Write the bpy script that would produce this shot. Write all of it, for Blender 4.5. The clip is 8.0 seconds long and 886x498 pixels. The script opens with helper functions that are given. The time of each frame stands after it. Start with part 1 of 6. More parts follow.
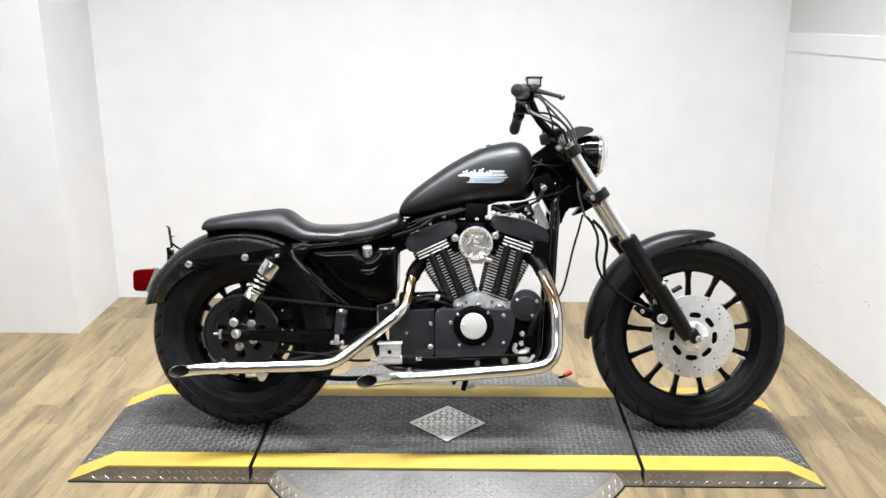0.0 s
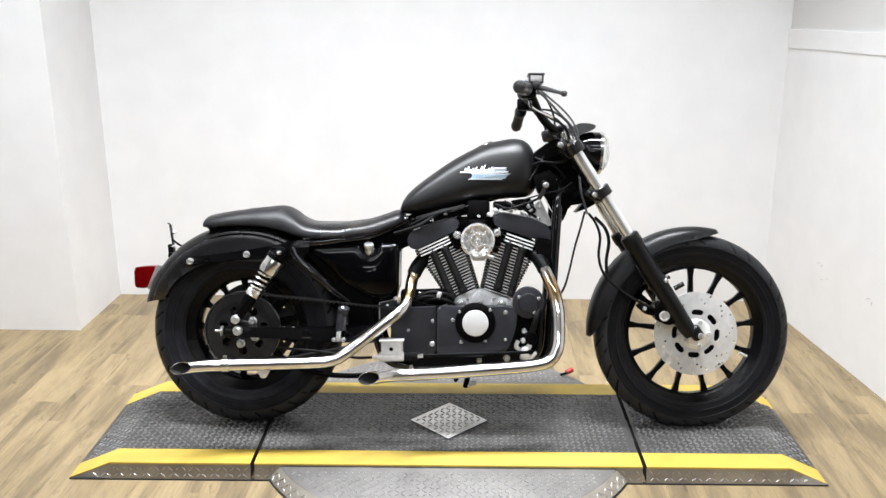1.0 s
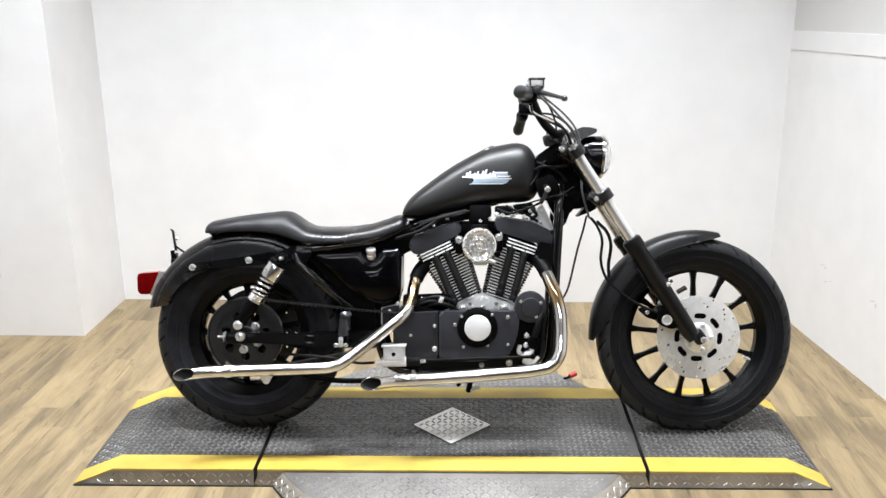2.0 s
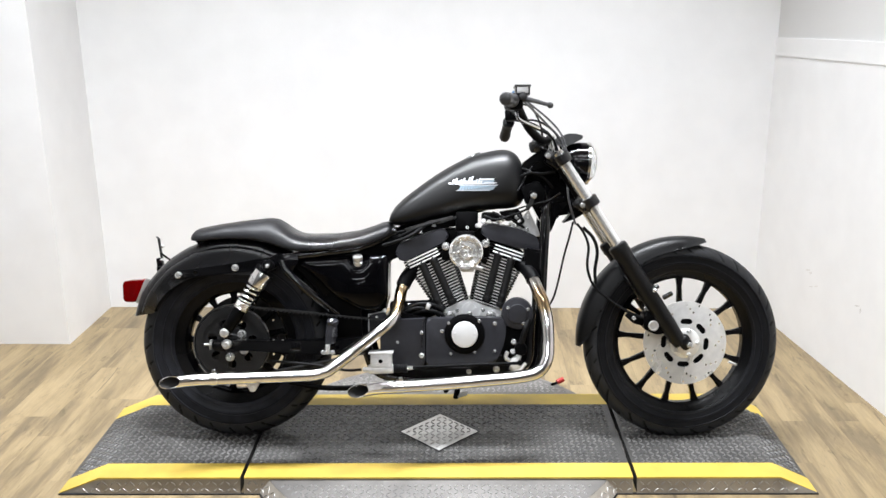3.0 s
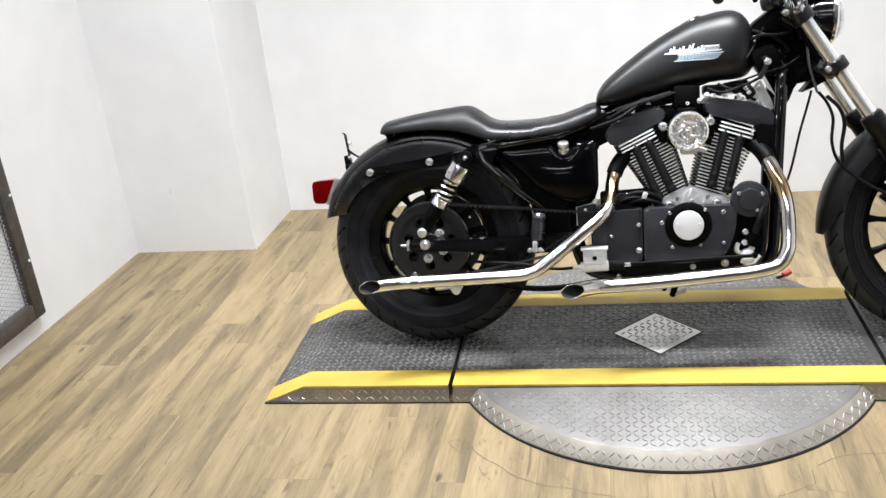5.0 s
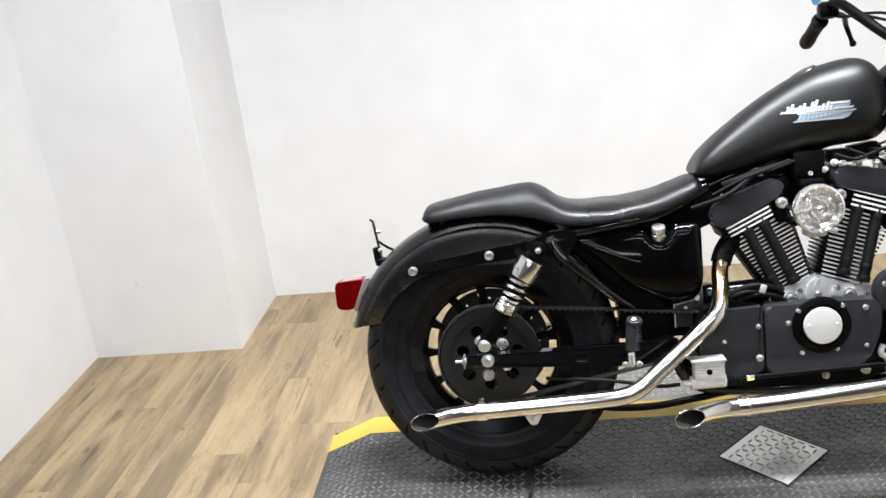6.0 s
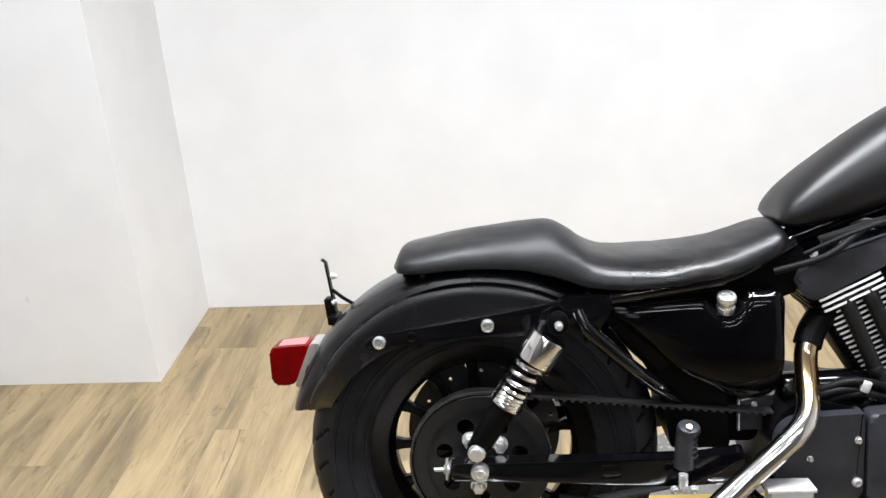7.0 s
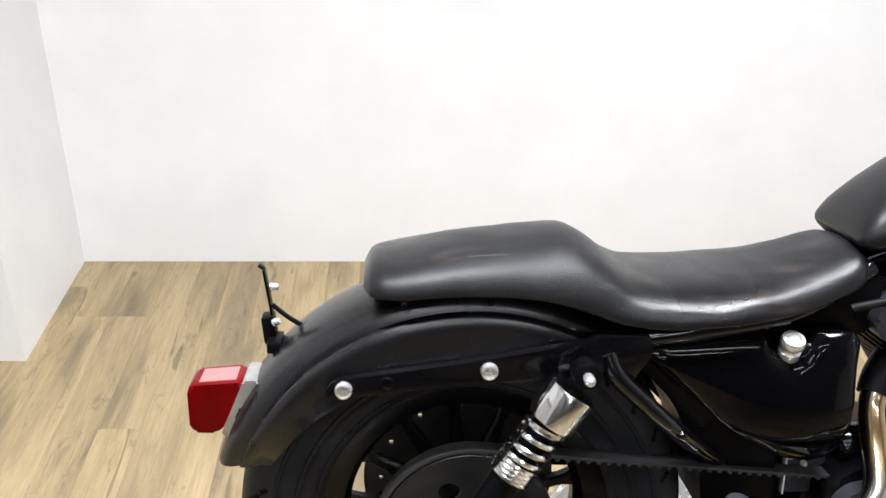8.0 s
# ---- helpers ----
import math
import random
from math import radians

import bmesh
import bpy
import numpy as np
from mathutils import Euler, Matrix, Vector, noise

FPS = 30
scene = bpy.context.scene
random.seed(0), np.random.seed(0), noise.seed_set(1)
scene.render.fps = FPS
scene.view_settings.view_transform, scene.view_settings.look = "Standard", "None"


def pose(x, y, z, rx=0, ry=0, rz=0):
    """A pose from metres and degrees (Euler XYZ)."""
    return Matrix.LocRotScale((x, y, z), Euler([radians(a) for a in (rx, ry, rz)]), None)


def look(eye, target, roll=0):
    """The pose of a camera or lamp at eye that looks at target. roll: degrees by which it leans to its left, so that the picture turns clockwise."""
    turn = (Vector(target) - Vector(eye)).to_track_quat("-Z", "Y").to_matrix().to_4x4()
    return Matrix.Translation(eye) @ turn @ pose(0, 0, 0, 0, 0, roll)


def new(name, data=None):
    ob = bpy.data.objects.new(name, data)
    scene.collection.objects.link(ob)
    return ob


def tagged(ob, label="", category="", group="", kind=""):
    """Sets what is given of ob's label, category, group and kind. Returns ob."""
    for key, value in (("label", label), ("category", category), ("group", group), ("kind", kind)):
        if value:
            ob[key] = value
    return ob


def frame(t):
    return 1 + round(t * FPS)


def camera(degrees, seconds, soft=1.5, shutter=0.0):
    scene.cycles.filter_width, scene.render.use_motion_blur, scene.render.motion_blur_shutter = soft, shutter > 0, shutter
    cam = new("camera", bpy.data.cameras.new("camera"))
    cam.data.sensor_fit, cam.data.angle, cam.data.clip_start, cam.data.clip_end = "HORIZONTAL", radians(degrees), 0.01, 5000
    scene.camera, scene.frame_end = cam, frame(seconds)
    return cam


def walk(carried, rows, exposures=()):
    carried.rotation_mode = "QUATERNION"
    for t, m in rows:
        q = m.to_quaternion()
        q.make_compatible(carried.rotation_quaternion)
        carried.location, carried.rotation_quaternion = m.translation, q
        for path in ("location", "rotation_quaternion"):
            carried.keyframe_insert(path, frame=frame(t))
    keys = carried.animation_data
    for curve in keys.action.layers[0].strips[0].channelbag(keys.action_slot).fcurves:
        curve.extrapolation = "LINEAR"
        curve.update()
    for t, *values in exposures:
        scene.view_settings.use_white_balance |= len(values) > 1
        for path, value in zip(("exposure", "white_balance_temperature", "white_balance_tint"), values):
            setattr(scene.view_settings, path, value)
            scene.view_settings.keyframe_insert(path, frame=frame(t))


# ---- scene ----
cam = camera(51.7, 8.0)
PATH = [
    (0, (0.153, -0.144, 1.522), (0.082, 1.772, 0.953), -0.1),
    (0.5, (0.149, -0.14, 1.521), (0.078, 1.776, 0.95), -0.0),
    (1, (0.15, -0.139, 1.52), (0.077, 1.775, 0.945), -0.1),
    (1.5, (0.153, -0.137, 1.524), (0.076, 1.778, 0.951), -0.2),
    (2.8, (0.179, -0.134, 1.541), (0.086, 1.78, 0.968), -1.1),
    (3, (0.169, -0.135, 1.535), (0.108, 1.784, 0.974), -0.5),
    (3.5, (0.245, -0.142, 1.551), (0.067, 1.775, 1.01), -1.3),
    (3.8, (0.277, -0.152, 1.541), (-0.069, 1.736, 0.977), -0.8),
    (4, (0.288, -0.116, 1.543), (-0.18, 1.726, 0.921), -1.2),
    (4.2, (0.217, -0.094, 1.511), (-0.254, 1.744, 0.878), -2.3),
    (4.5, (0.103, -0.057, 1.519), (-0.251, 1.808, 0.89), -6.8),
    (4.8, (-0.001, -0.004, 1.486), (-0.375, 1.824, 0.764), -6.0),
    (5, (-0.04, 0.109, 1.443), (-0.424, 1.919, 0.684), -6.2),
    (5.2, (-0.1, 0.252, 1.434), (-0.531, 2.097, 0.793), -7.8),
    (6.3, (-0.49, 0.838, 1.403), (-0.631, 2.703, 0.692), -4.4),
    (6.5, (-0.49, 0.989, 1.366), (-0.628, 2.851, 0.649), -1.5),
    (6.8, (-0.509, 1.207, 1.375), (-0.683, 3.067, 0.659), -1.5),
    (7, (-0.545, 1.321, 1.374), (-0.708, 3.154, 0.591), -3.9),
    (7.2, (-0.595, 1.432, 1.358), (-0.649, 3.265, 0.559), -1.5),
    (7.5, (-0.687, 1.584, 1.36), (-0.613, 3.368, 0.46), 0.4),
    (7.7, (-0.722, 1.664, 1.361), (-0.592, 3.428, 0.463), 0.9),
    (7.8, (-0.73, 1.695, 1.357), (-0.584, 3.458, 0.424), 1.8),
    (8, (-0.723, 1.752, 1.348), (-0.615, 3.496, 0.374), 1.8),
]
walk(cam, [(t, look(eye, target, roll)) for t, eye, target, roll in PATH], exposures=[(0, 0.08), (2.8, 0.12), (4.0, 0.03), (7.0, 0.05), (8.0, 0.10)])

from mathutils.geometry import delaunay_2d_cdt

# ---- world and light ----
world = bpy.data.worlds.new("world")
world.use_nodes = True
scene.world = world
world.node_tree.nodes["Background"].inputs[0].default_value = (0.9, 0.95, 1.0, 1)
world.node_tree.nodes["Background"].inputs[1].default_value = 0.3
scene.view_settings.exposure = 0.0


def ceiling_lamp(x, y, w, h, power, spread):
    lamp = bpy.data.lights.new("tube_light", "AREA")
    lamp.shape, lamp.size, lamp.size_y = "RECTANGLE", w, h
    lamp.energy, lamp.color, lamp.spread = power, (0.912, 0.946, 1.0), radians(spread)
    ob = new("tube_light", lamp)
    ob.matrix_world = pose(x, y, 3.26, 0, 0, 0)
    return ob


LAMPS = [(-0.4, -5.6, 12, 180), (-0.4, -3.4, 12, 180), (-1.1, -0.9, 13, 180), (0.6, -0.9, 13, 180), (-1.1, 0.9, 9, 180), (0.6, 0.9, 9, 180), (-0.9, 2.8, 22, 92), (0.6, 2.8, 22, 92)]
for lx, ly, watts, spread in LAMPS:
    for dy in (-0.1, 0.1):
        ceiling_lamp(lx, ly + dy, 1.2, 0.07, watts, spread)


# ---- materials ----
def material(name, color, rough=0.5, metal=0.0, spec=0.5, coat=0.0, scale=40.0, vary=0.12, bump=0.0, bump_scale=200.0,
             rough_vary=0.08, transmission=0.0, coat_rough=0.1):
    """Plain surface with variation at two scales in tone and gloss, and a fine relief."""
    m = bpy.data.materials.new(name)
    m.use_nodes = True
    t = m.node_tree
    b = t.nodes["Principled BSDF"]
    b.inputs["Metallic"].default_value = metal
    b.inputs["Specular IOR Level"].default_value = spec
    b.inputs["Coat Weight"].default_value = coat
    b.inputs["Coat Roughness"].default_value = coat_rough
    b.inputs["Transmission Weight"].default_value = transmission
    co = t.nodes.new("ShaderNodeTexCoord")
    n1 = t.nodes.new("ShaderNodeTexNoise")
    n1.inputs["Scale"].default_value, n1.inputs["Detail"].default_value = scale, 6
    n2 = t.nodes.new("ShaderNodeTexNoise")
    n2.inputs["Scale"].default_value, n2.inputs["Detail"].default_value = scale / 9, 3
    t.links.new(co.outputs["Object"], n1.inputs["Vector"])
    t.links.new(co.outputs["Object"], n2.inputs["Vector"])
    add = t.nodes.new("ShaderNodeMath")
    add.operation = "ADD"
    t.links.new(n1.outputs[0], add.inputs[0])
    t.links.new(n2.outputs[0], add.inputs[1])
    ramp = t.nodes.new("ShaderNodeMapRange")
    ramp.inputs["From Min"].default_value, ramp.inputs["From Max"].default_value = 0.7, 1.3
    ramp.inputs["To Min"].default_value, ramp.inputs["To Max"].default_value = 1 - vary, 1 + vary
    t.links.new(add.outputs[0], ramp.inputs["Value"])
    mul = t.nodes.new("ShaderNodeVectorMath")
    mul.operation = "SCALE"
    mul.inputs[0].default_value = color[:3]
    t.links.new(ramp.outputs[0], mul.inputs["Scale"])
    t.links.new(mul.outputs[0], b.inputs["Base Color"])
    rr = t.nodes.new("ShaderNodeMapRange")
    rr.inputs["From Min"].default_value, rr.inputs["From Max"].default_value = 0.3, 0.7
    rr.inputs["To Min"].default_value, rr.inputs["To Max"].default_value = max(0.01, rough - rough_vary), rough + rough_vary
    t.links.new(n2.outputs[0], rr.inputs["Value"])
    t.links.new(rr.outputs[0], b.inputs["Roughness"])
    if bump:
        n3 = t.nodes.new("ShaderNodeTexNoise")
        n3.inputs["Scale"].default_value, n3.inputs["Detail"].default_value = bump_scale, 4
        t.links.new(co.outputs["Object"], n3.inputs["Vector"])
        bp = t.nodes.new("ShaderNodeBump")
        bp.inputs["Strength"].default_value, bp.inputs["Distance"].default_value = bump, 0.002
        t.links.new(n3.outputs[0], bp.inputs["Height"])
        t.links.new(bp.outputs[0], b.inputs["Normal"])
    return m


def wood_material():
    """Weathered oak planks: long grain streaks, darker blotches, each plank with its own tone and grain."""
    m = bpy.data.materials.new("oak_plank")
    m.use_nodes = True
    t = m.node_tree
    b = t.nodes["Principled BSDF"]
    geo = t.nodes.new("ShaderNodeNewGeometry")
    info = t.nodes.new("ShaderNodeObjectInfo")
    off = t.nodes.new("ShaderNodeVectorMath")
    off.operation = "MULTIPLY_ADD"
    comb = t.nodes.new("ShaderNodeCombineXYZ")
    for k in range(3):
        t.links.new(info.outputs["Random"], comb.inputs[k])
    off.inputs[1].default_value = (37.0, 53.0, 11.0)
    t.links.new(comb.outputs[0], off.inputs[0])
    t.links.new(geo.outputs["Position"], off.inputs[2])

    def streak(scale, stretch, detail, rough):
        mp = t.nodes.new("ShaderNodeMapping")
        mp.inputs["Scale"].default_value = (scale, scale / stretch, scale)
        t.links.new(off.outputs[0], mp.inputs["Vector"])
        n = t.nodes.new("ShaderNodeTexNoise")
        n.inputs["Scale"].default_value, n.inputs["Detail"].default_value = 1.0, detail
        n.inputs["Roughness"].default_value, n.inputs["Distortion"].default_value = rough, 0.6
        t.links.new(mp.outputs[0], n.inputs["Vector"])
        return n

    def smooth(node, lo, hi, to0, to1):
        r = t.nodes.new("ShaderNodeMapRange")
        r.interpolation_type = "SMOOTHSTEP"
        r.inputs["From Min"].default_value, r.inputs["From Max"].default_value = lo, hi
        r.inputs["To Min"].default_value, r.inputs["To Max"].default_value = to0, to1
        t.links.new(node, r.inputs["Value"])
        return r.outputs[0]

    def maths(op, a, c):
        n = t.nodes.new("ShaderNodeMath")
        n.operation = op
        for k, v in enumerate((a, c)):
            if isinstance(v, (int, float)):
                n.inputs[k].default_value = v
            else:
                t.links.new(v, n.inputs[k])
        return n.outputs[0]

    patch, streaks, fine = streak(11, 7, 4, 0.52), streak(40, 10, 4, 0.62), streak(150, 14, 3, 0.6)
    # share of grey-brown heartwood: broad feathered patches along the plank, shifted by each plank's own tone
    own = maths("MULTIPLY_ADD", info.outputs["Random"], 0.06)
    own.node.inputs[2].default_value = -0.03
    f = maths("ADD", patch.outputs[0], own)
    f2 = maths("MULTIPLY", streaks.outputs[0], 0.30)
    f = maths("ADD", f, f2)
    share = smooth(f, 0.47, 0.86, 0.0, 1.0)
    ramp = t.nodes.new("ShaderNodeValToRGB")
    e = ramp.color_ramp.elements
    e[0].position, e[0].color = 0.0, (0.321, 0.241, 0.131, 1)
    e[1].position, e[1].color = 1.0, (0.160, 0.119, 0.067, 1)
    mid = e.new(0.45)
    mid.color = (0.255, 0.189, 0.101, 1)
    t.links.new(share, ramp.inputs["Fac"])
    # small knots and short cracks
    kmap = t.nodes.new("ShaderNodeMapping")
    kmap.inputs["Scale"].default_value = (5.0, 2.6, 1.0)
    t.links.new(off.outputs[0], kmap.inputs["Vector"])
    vor = t.nodes.new("ShaderNodeTexVoronoi")
    vor.inputs["Scale"].default_value = 1.0
    t.links.new(kmap.outputs[0], vor.inputs["Vector"])
    knot = smooth(vor.outputs["Distance"], 0.022, 0.075, 0.42, 1.0)
    crack = smooth(streak(30, 9, 2, 0.5).outputs[0], 0.67, 0.74, 1.0, 0.55)
    smudge = smooth(streak(22, 3.0, 6, 0.78).outputs[0], 0.53, 0.70, 1.0, 0.60)
    grain = smooth(fine.outputs[0], 0.25, 0.75, 0.87, 1.09)
    tone = smooth(info.outputs["Random"], 0.0, 1.0, 0.92, 1.07)
    total = maths("MULTIPLY", maths("MULTIPLY", maths("MULTIPLY", knot, smudge), crack), maths("MULTIPLY", grain, tone))
    sc = t.nodes.new("ShaderNodeVectorMath")
    sc.operation = "SCALE"
    t.links.new(ramp.outputs[0], sc.inputs[0])
    t.links.new(total, sc.inputs["Scale"])
    t.links.new(sc.outputs[0], b.inputs["Base Color"])
    b.inputs["Roughness"].default_value = 0.48
    bp = t.nodes.new("ShaderNodeBump")
    bp.inputs["Strength"].default_value, bp.inputs["Distance"].default_value = 0.2, 0.001
    t.links.new(fine.outputs[0], bp.inputs["Height"])
    t.links.new(bp.outputs[0], b.inputs["Normal"])
    return m


def heated_chrome():
    """Chrome that has turned straw and brown where the pipe leaves the cylinder head."""
    m = material("heated_chrome", (0.77, 0.755, 0.745), 0.135, 1.0, scale=30, vary=0.06, bump=0.035, bump_scale=45, rough_vary=0.06)
    t = m.node_tree
    b = t.nodes["Principled BSDF"]
    link = b.inputs["Base Color"].links[0]
    co = t.nodes.new("ShaderNodeTexCoord")
    sep = t.nodes.new("ShaderNodeSeparateXYZ")
    t.links.new(co.outputs["Object"], sep.inputs[0])
    noise_n = t.nodes.new("ShaderNodeTexNoise")
    noise_n.inputs["Scale"].default_value = 25
    t.links.new(co.outputs["Object"], noise_n.inputs["Vector"])
    ad = t.nodes.new("ShaderNodeMath")
    ad.operation = "MULTIPLY_ADD"
    ad.inputs[1].default_value = 0.05
    t.links.new(noise_n.outputs[0], ad.inputs[0])
    t.links.new(sep.outputs["Z"], ad.inputs[2])
    ramp = t.nodes.new("ShaderNodeValToRGB")
    e = ramp.color_ramp.elements
    e[0].position, e[0].color = 0.446, (1, 1, 1, 1)
    e[1].position, e[1].color = 0.550, (0.80, 0.78, 0.75, 1)
    k = e.new(0.474)
    k.color = (0.92, 0.71, 0.42, 1)
    k = e.new(0.500)
    k.color = (0.65, 0.45, 0.24, 1)
    k = e.new(0.532)
    k.color = (0.70, 0.52, 0.34, 1)
    t.links.new(ad.outputs[0], ramp.inputs["Fac"])
    mul = t.nodes.new("ShaderNodeVectorMath")
    mul.operation = "MULTIPLY"
    t.links.new(link.from_socket, mul.inputs[0])
    t.links.new(ramp.outputs[0], mul.inputs[1])
    t.links.new(mul.outputs[0], b.inputs["Base Color"])
    return m


def rub(m, tint, scale, lo, hi):
    """Lets a surface wear through to a paler tint in soft, uneven patches."""
    t = m.node_tree
    b = t.nodes["Principled BSDF"]
    link = b.inputs["Base Color"].links[0]
    co = t.nodes.new("ShaderNodeTexCoord")
    mp = t.nodes.new("ShaderNodeMapping")
    mp.inputs["Scale"].default_value = (0.45, 1.0, 1.6)
    t.links.new(co.outputs["Object"], mp.inputs["Vector"])
    n = t.nodes.new("ShaderNodeTexNoise")
    n.inputs["Scale"].default_value, n.inputs["Detail"].default_value, n.inputs["Roughness"].default_value = scale, 7, 0.65
    t.links.new(mp.outputs[0], n.inputs["Vector"])
    mr = t.nodes.new("ShaderNodeMapRange")
    mr.interpolation_type = "SMOOTHSTEP"
    mr.inputs["From Min"].default_value, mr.inputs["From Max"].default_value = lo, hi
    t.links.new(n.outputs[0], mr.inputs["Value"])
    mix = t.nodes.new("ShaderNodeMix")
    mix.data_type = "RGBA"
    t.links.new(mr.outputs[0], mix.inputs["Factor"])
    t.links.new(link.from_socket, mix.inputs[6])
    mix.inputs[7].default_value = (*tint, 1)
    t.links.new(mix.outputs[2], b.inputs["Base Color"])
    return m


M_WALL = material("white_wall_paint", (0.835, 0.832, 0.832), 0.6, spec=0.3, scale=7, vary=0.035, bump=0.12, bump_scale=140)
# upper side wall, a step greyer than the wall below
M_WALL_GREY = material("pale_grey_wall", (0.66, 0.655, 0.645), 0.6, spec=0.3, scale=3, vary=0.02, bump=0.12, bump_scale=140)
M_CEIL = material("ceiling_paint", (0.45, 0.45, 0.445), 0.8, spec=0.2, scale=8, vary=0.03)
M_BASE = material("floor_underlay", (0.16, 0.11, 0.06), 0.8, scale=20)
M_WOOD = wood_material()
M_TREAD = material("black_tread_plate", (0.056, 0.054, 0.052), 0.40, spec=0.40, scale=8, vary=0.6, bump=0.3, bump_scale=180, rough_vary=0.16)
M_YELLOW = material("yellow_safety_paint", (0.52, 0.370, 0.062), 0.5, scale=12, vary=0.16, bump=0.2, bump_scale=120)
M_ALU = material("tread_plate_aluminium", (0.200, 0.190, 0.180), 0.44, 0.5, scale=14, vary=0.22, bump=0.15, bump_scale=160, rough_vary=0.1)
# bare aluminium; the brown tint puts the floor's reflection into its colour
M_SKIRT = material("floor_tinted_aluminium", (0.375, 0.340, 0.292), 0.44, 0.6, scale=14, vary=0.25, bump=0.12, bump_scale=160, rough_vary=0.1)
# worn aluminium lugs, with their highlights put into the paler colour
M_LUG_ALU = material("worn_lug_highlight", (0.43, 0.42, 0.405), 0.30, 0.5, scale=25, vary=0.25, rough_vary=0.08)
# dark joints and openings, and the contact shade strips on the floor
M_GAP_SHADE = material("dark_joint_and_shade", (0.012, 0.012, 0.012), 0.8)
M_TANK = material("satin_tank_paint", (0.0045, 0.0045, 0.005), 0.38, spec=0.45, scale=60, vary=0.1, bump=0.015, bump_scale=900, rough_vary=0.04)
M_SATIN = material("satin_black_paint", (0.0030, 0.0030, 0.0040), 0.27, spec=0.72, scale=60, vary=0.1, bump=0.015, bump_scale=900, rough_vary=0.04)
M_GLOSS = material("gloss_black_paint", (0.0018, 0.0018, 0.0023), 0.06, spec=0.28, coat=0.05, coat_rough=0.03, scale=40, vary=0.1, bump=0.02, bump_scale=45, rough_vary=0.02)
M_TUBE = material("gloss_black_tube", (0.0018, 0.0018, 0.0023), 0.07, spec=0.52, scale=40, vary=0.1, bump=0.02, bump_scale=45, rough_vary=0.02)
M_OILTANK = material("deep_gloss_black", (0.0012, 0.0012, 0.0016), 0.035, spec=0.16, scale=40, vary=0.1, bump=0.012, bump_scale=30, rough_vary=0.015)
M_ENGINE = material("black_engine_coating", (0.0022, 0.0022, 0.0025), 0.36, spec=0.07, scale=70, vary=0.2, bump=0.12, bump_scale=700)
M_RUBBER = material("tyre_rubber", (0.0070, 0.0073, 0.0088), 0.36, spec=0.18, scale=30, vary=0.4, bump=0.06, bump_scale=300, rough_vary=0.08)
# tread rubber, a step paler than the sidewall
M_TYRE_TREAD = material("pale_tread_rubber", (0.0150, 0.0154, 0.0170), 0.50, spec=0.30, scale=30, vary=0.35, bump=0.08, bump_scale=260, rough_vary=0.08)
# rear sidewall rubber: its grey sheen is put into the base colour
M_RUBBER_SHEEN = material("sheen_tyre_rubber", (0.0140, 0.0147, 0.0180), 0.40, spec=0.12, scale=24, vary=0.5, bump=0.06, bump_scale=300, rough_vary=0.10)
# same rubber in the grooves, with their shade put into the colour
M_GROOVE_SHADE = material("tread_groove_shade", (0.003, 0.003, 0.003), 0.8, spec=0.1)
M_WHEEL = material("black_wheel_enamel", (0.0020, 0.0020, 0.0024), 0.24, spec=0.22, scale=60, vary=0.2, bump=0.03, bump_scale=300, rough_vary=0.05)
M_FORK = material("matt_black_slider", (0.0040, 0.0040, 0.0044), 0.38, spec=0.26, scale=60, vary=0.2, bump=0.04, bump_scale=500)
M_GRIP = material("soft_black_rubber", (0.004, 0.004, 0.0045), 0.55, spec=0.18, scale=60, vary=0.2, bump=0.15, bump_scale=500)
M_VINYL = material("black_vinyl", (0.0044, 0.0044, 0.0056), 0.33, spec=0.38, scale=14, vary=0.3, bump=0.22, bump_scale=380, rough_vary=0.32)
rub(M_VINYL, (0.026, 0.021, 0.019), 16, 0.50, 0.70)
M_CHROME = material("chrome", (0.80, 0.80, 0.80), 0.125, 1.0, scale=30, vary=0.05, bump=0.03, bump_scale=55, rough_vary=0.05)
# black controls, lifted to grey: the bright wall's glare is in the colour
M_CONTROL = material("glare_lifted_control", (0.040, 0.040, 0.041), 0.34, spec=0.5, scale=60, vary=0.25, bump=0.05, bump_scale=400)
M_HEAT = heated_chrome()
M_STEEL = material("brushed_steel", (0.85, 0.85, 0.85), 0.34, 0.22, scale=30, vary=0.03, rough_vary=0.05)
M_CAST = material("cast_aluminium", (0.68, 0.675, 0.665), 0.36, 0.3, scale=60, vary=0.15, bump=0.15, bump_scale=400)
M_DULL = material("dull_silver_metal", (0.46, 0.46, 0.44), 0.34, 0.75, scale=60, vary=0.2)
M_FIN = material("machined_fin_edge", (0.93, 0.93, 0.93), 0.36, 0.0, scale=80, vary=0.08)
M_RED = material("red_lens", (0.120, 0.0010, 0.0016), 0.07, spec=0.10, coat=0.0, coat_rough=0.03, scale=50, vary=0.25)
# pink that stands in for the reflection on the red lens
M_LENS_SHEEN = material("lens_top_sheen", (0.36, 0.13, 0.13), 0.12, spec=0.5, coat=0.2, coat_rough=0.03, scale=50, vary=0.1)
M_REDPAINT = material("red_plastic", (0.42, 0.03, 0.025), 0.4, scale=40)
M_GLASS = material("clear_lens", (0.9, 0.92, 0.93), 0.05, spec=0.6, scale=50, vary=0.03, transmission=0.85)
M_BLUE = material("blue_mirror_glass", (0.10, 0.28, 0.55), 0.06, 0.9, scale=30, vary=0.04, rough_vary=0.02)
M_BADGE = material("silver_badge", (0.75, 0.77, 0.80), 0.25, 0.7, scale=60, vary=0.08)
M_BADGE_BLUE = material("pale_blue_badge", (0.42, 0.58, 0.70), 0.3, 0.3, scale=60, vary=0.08)
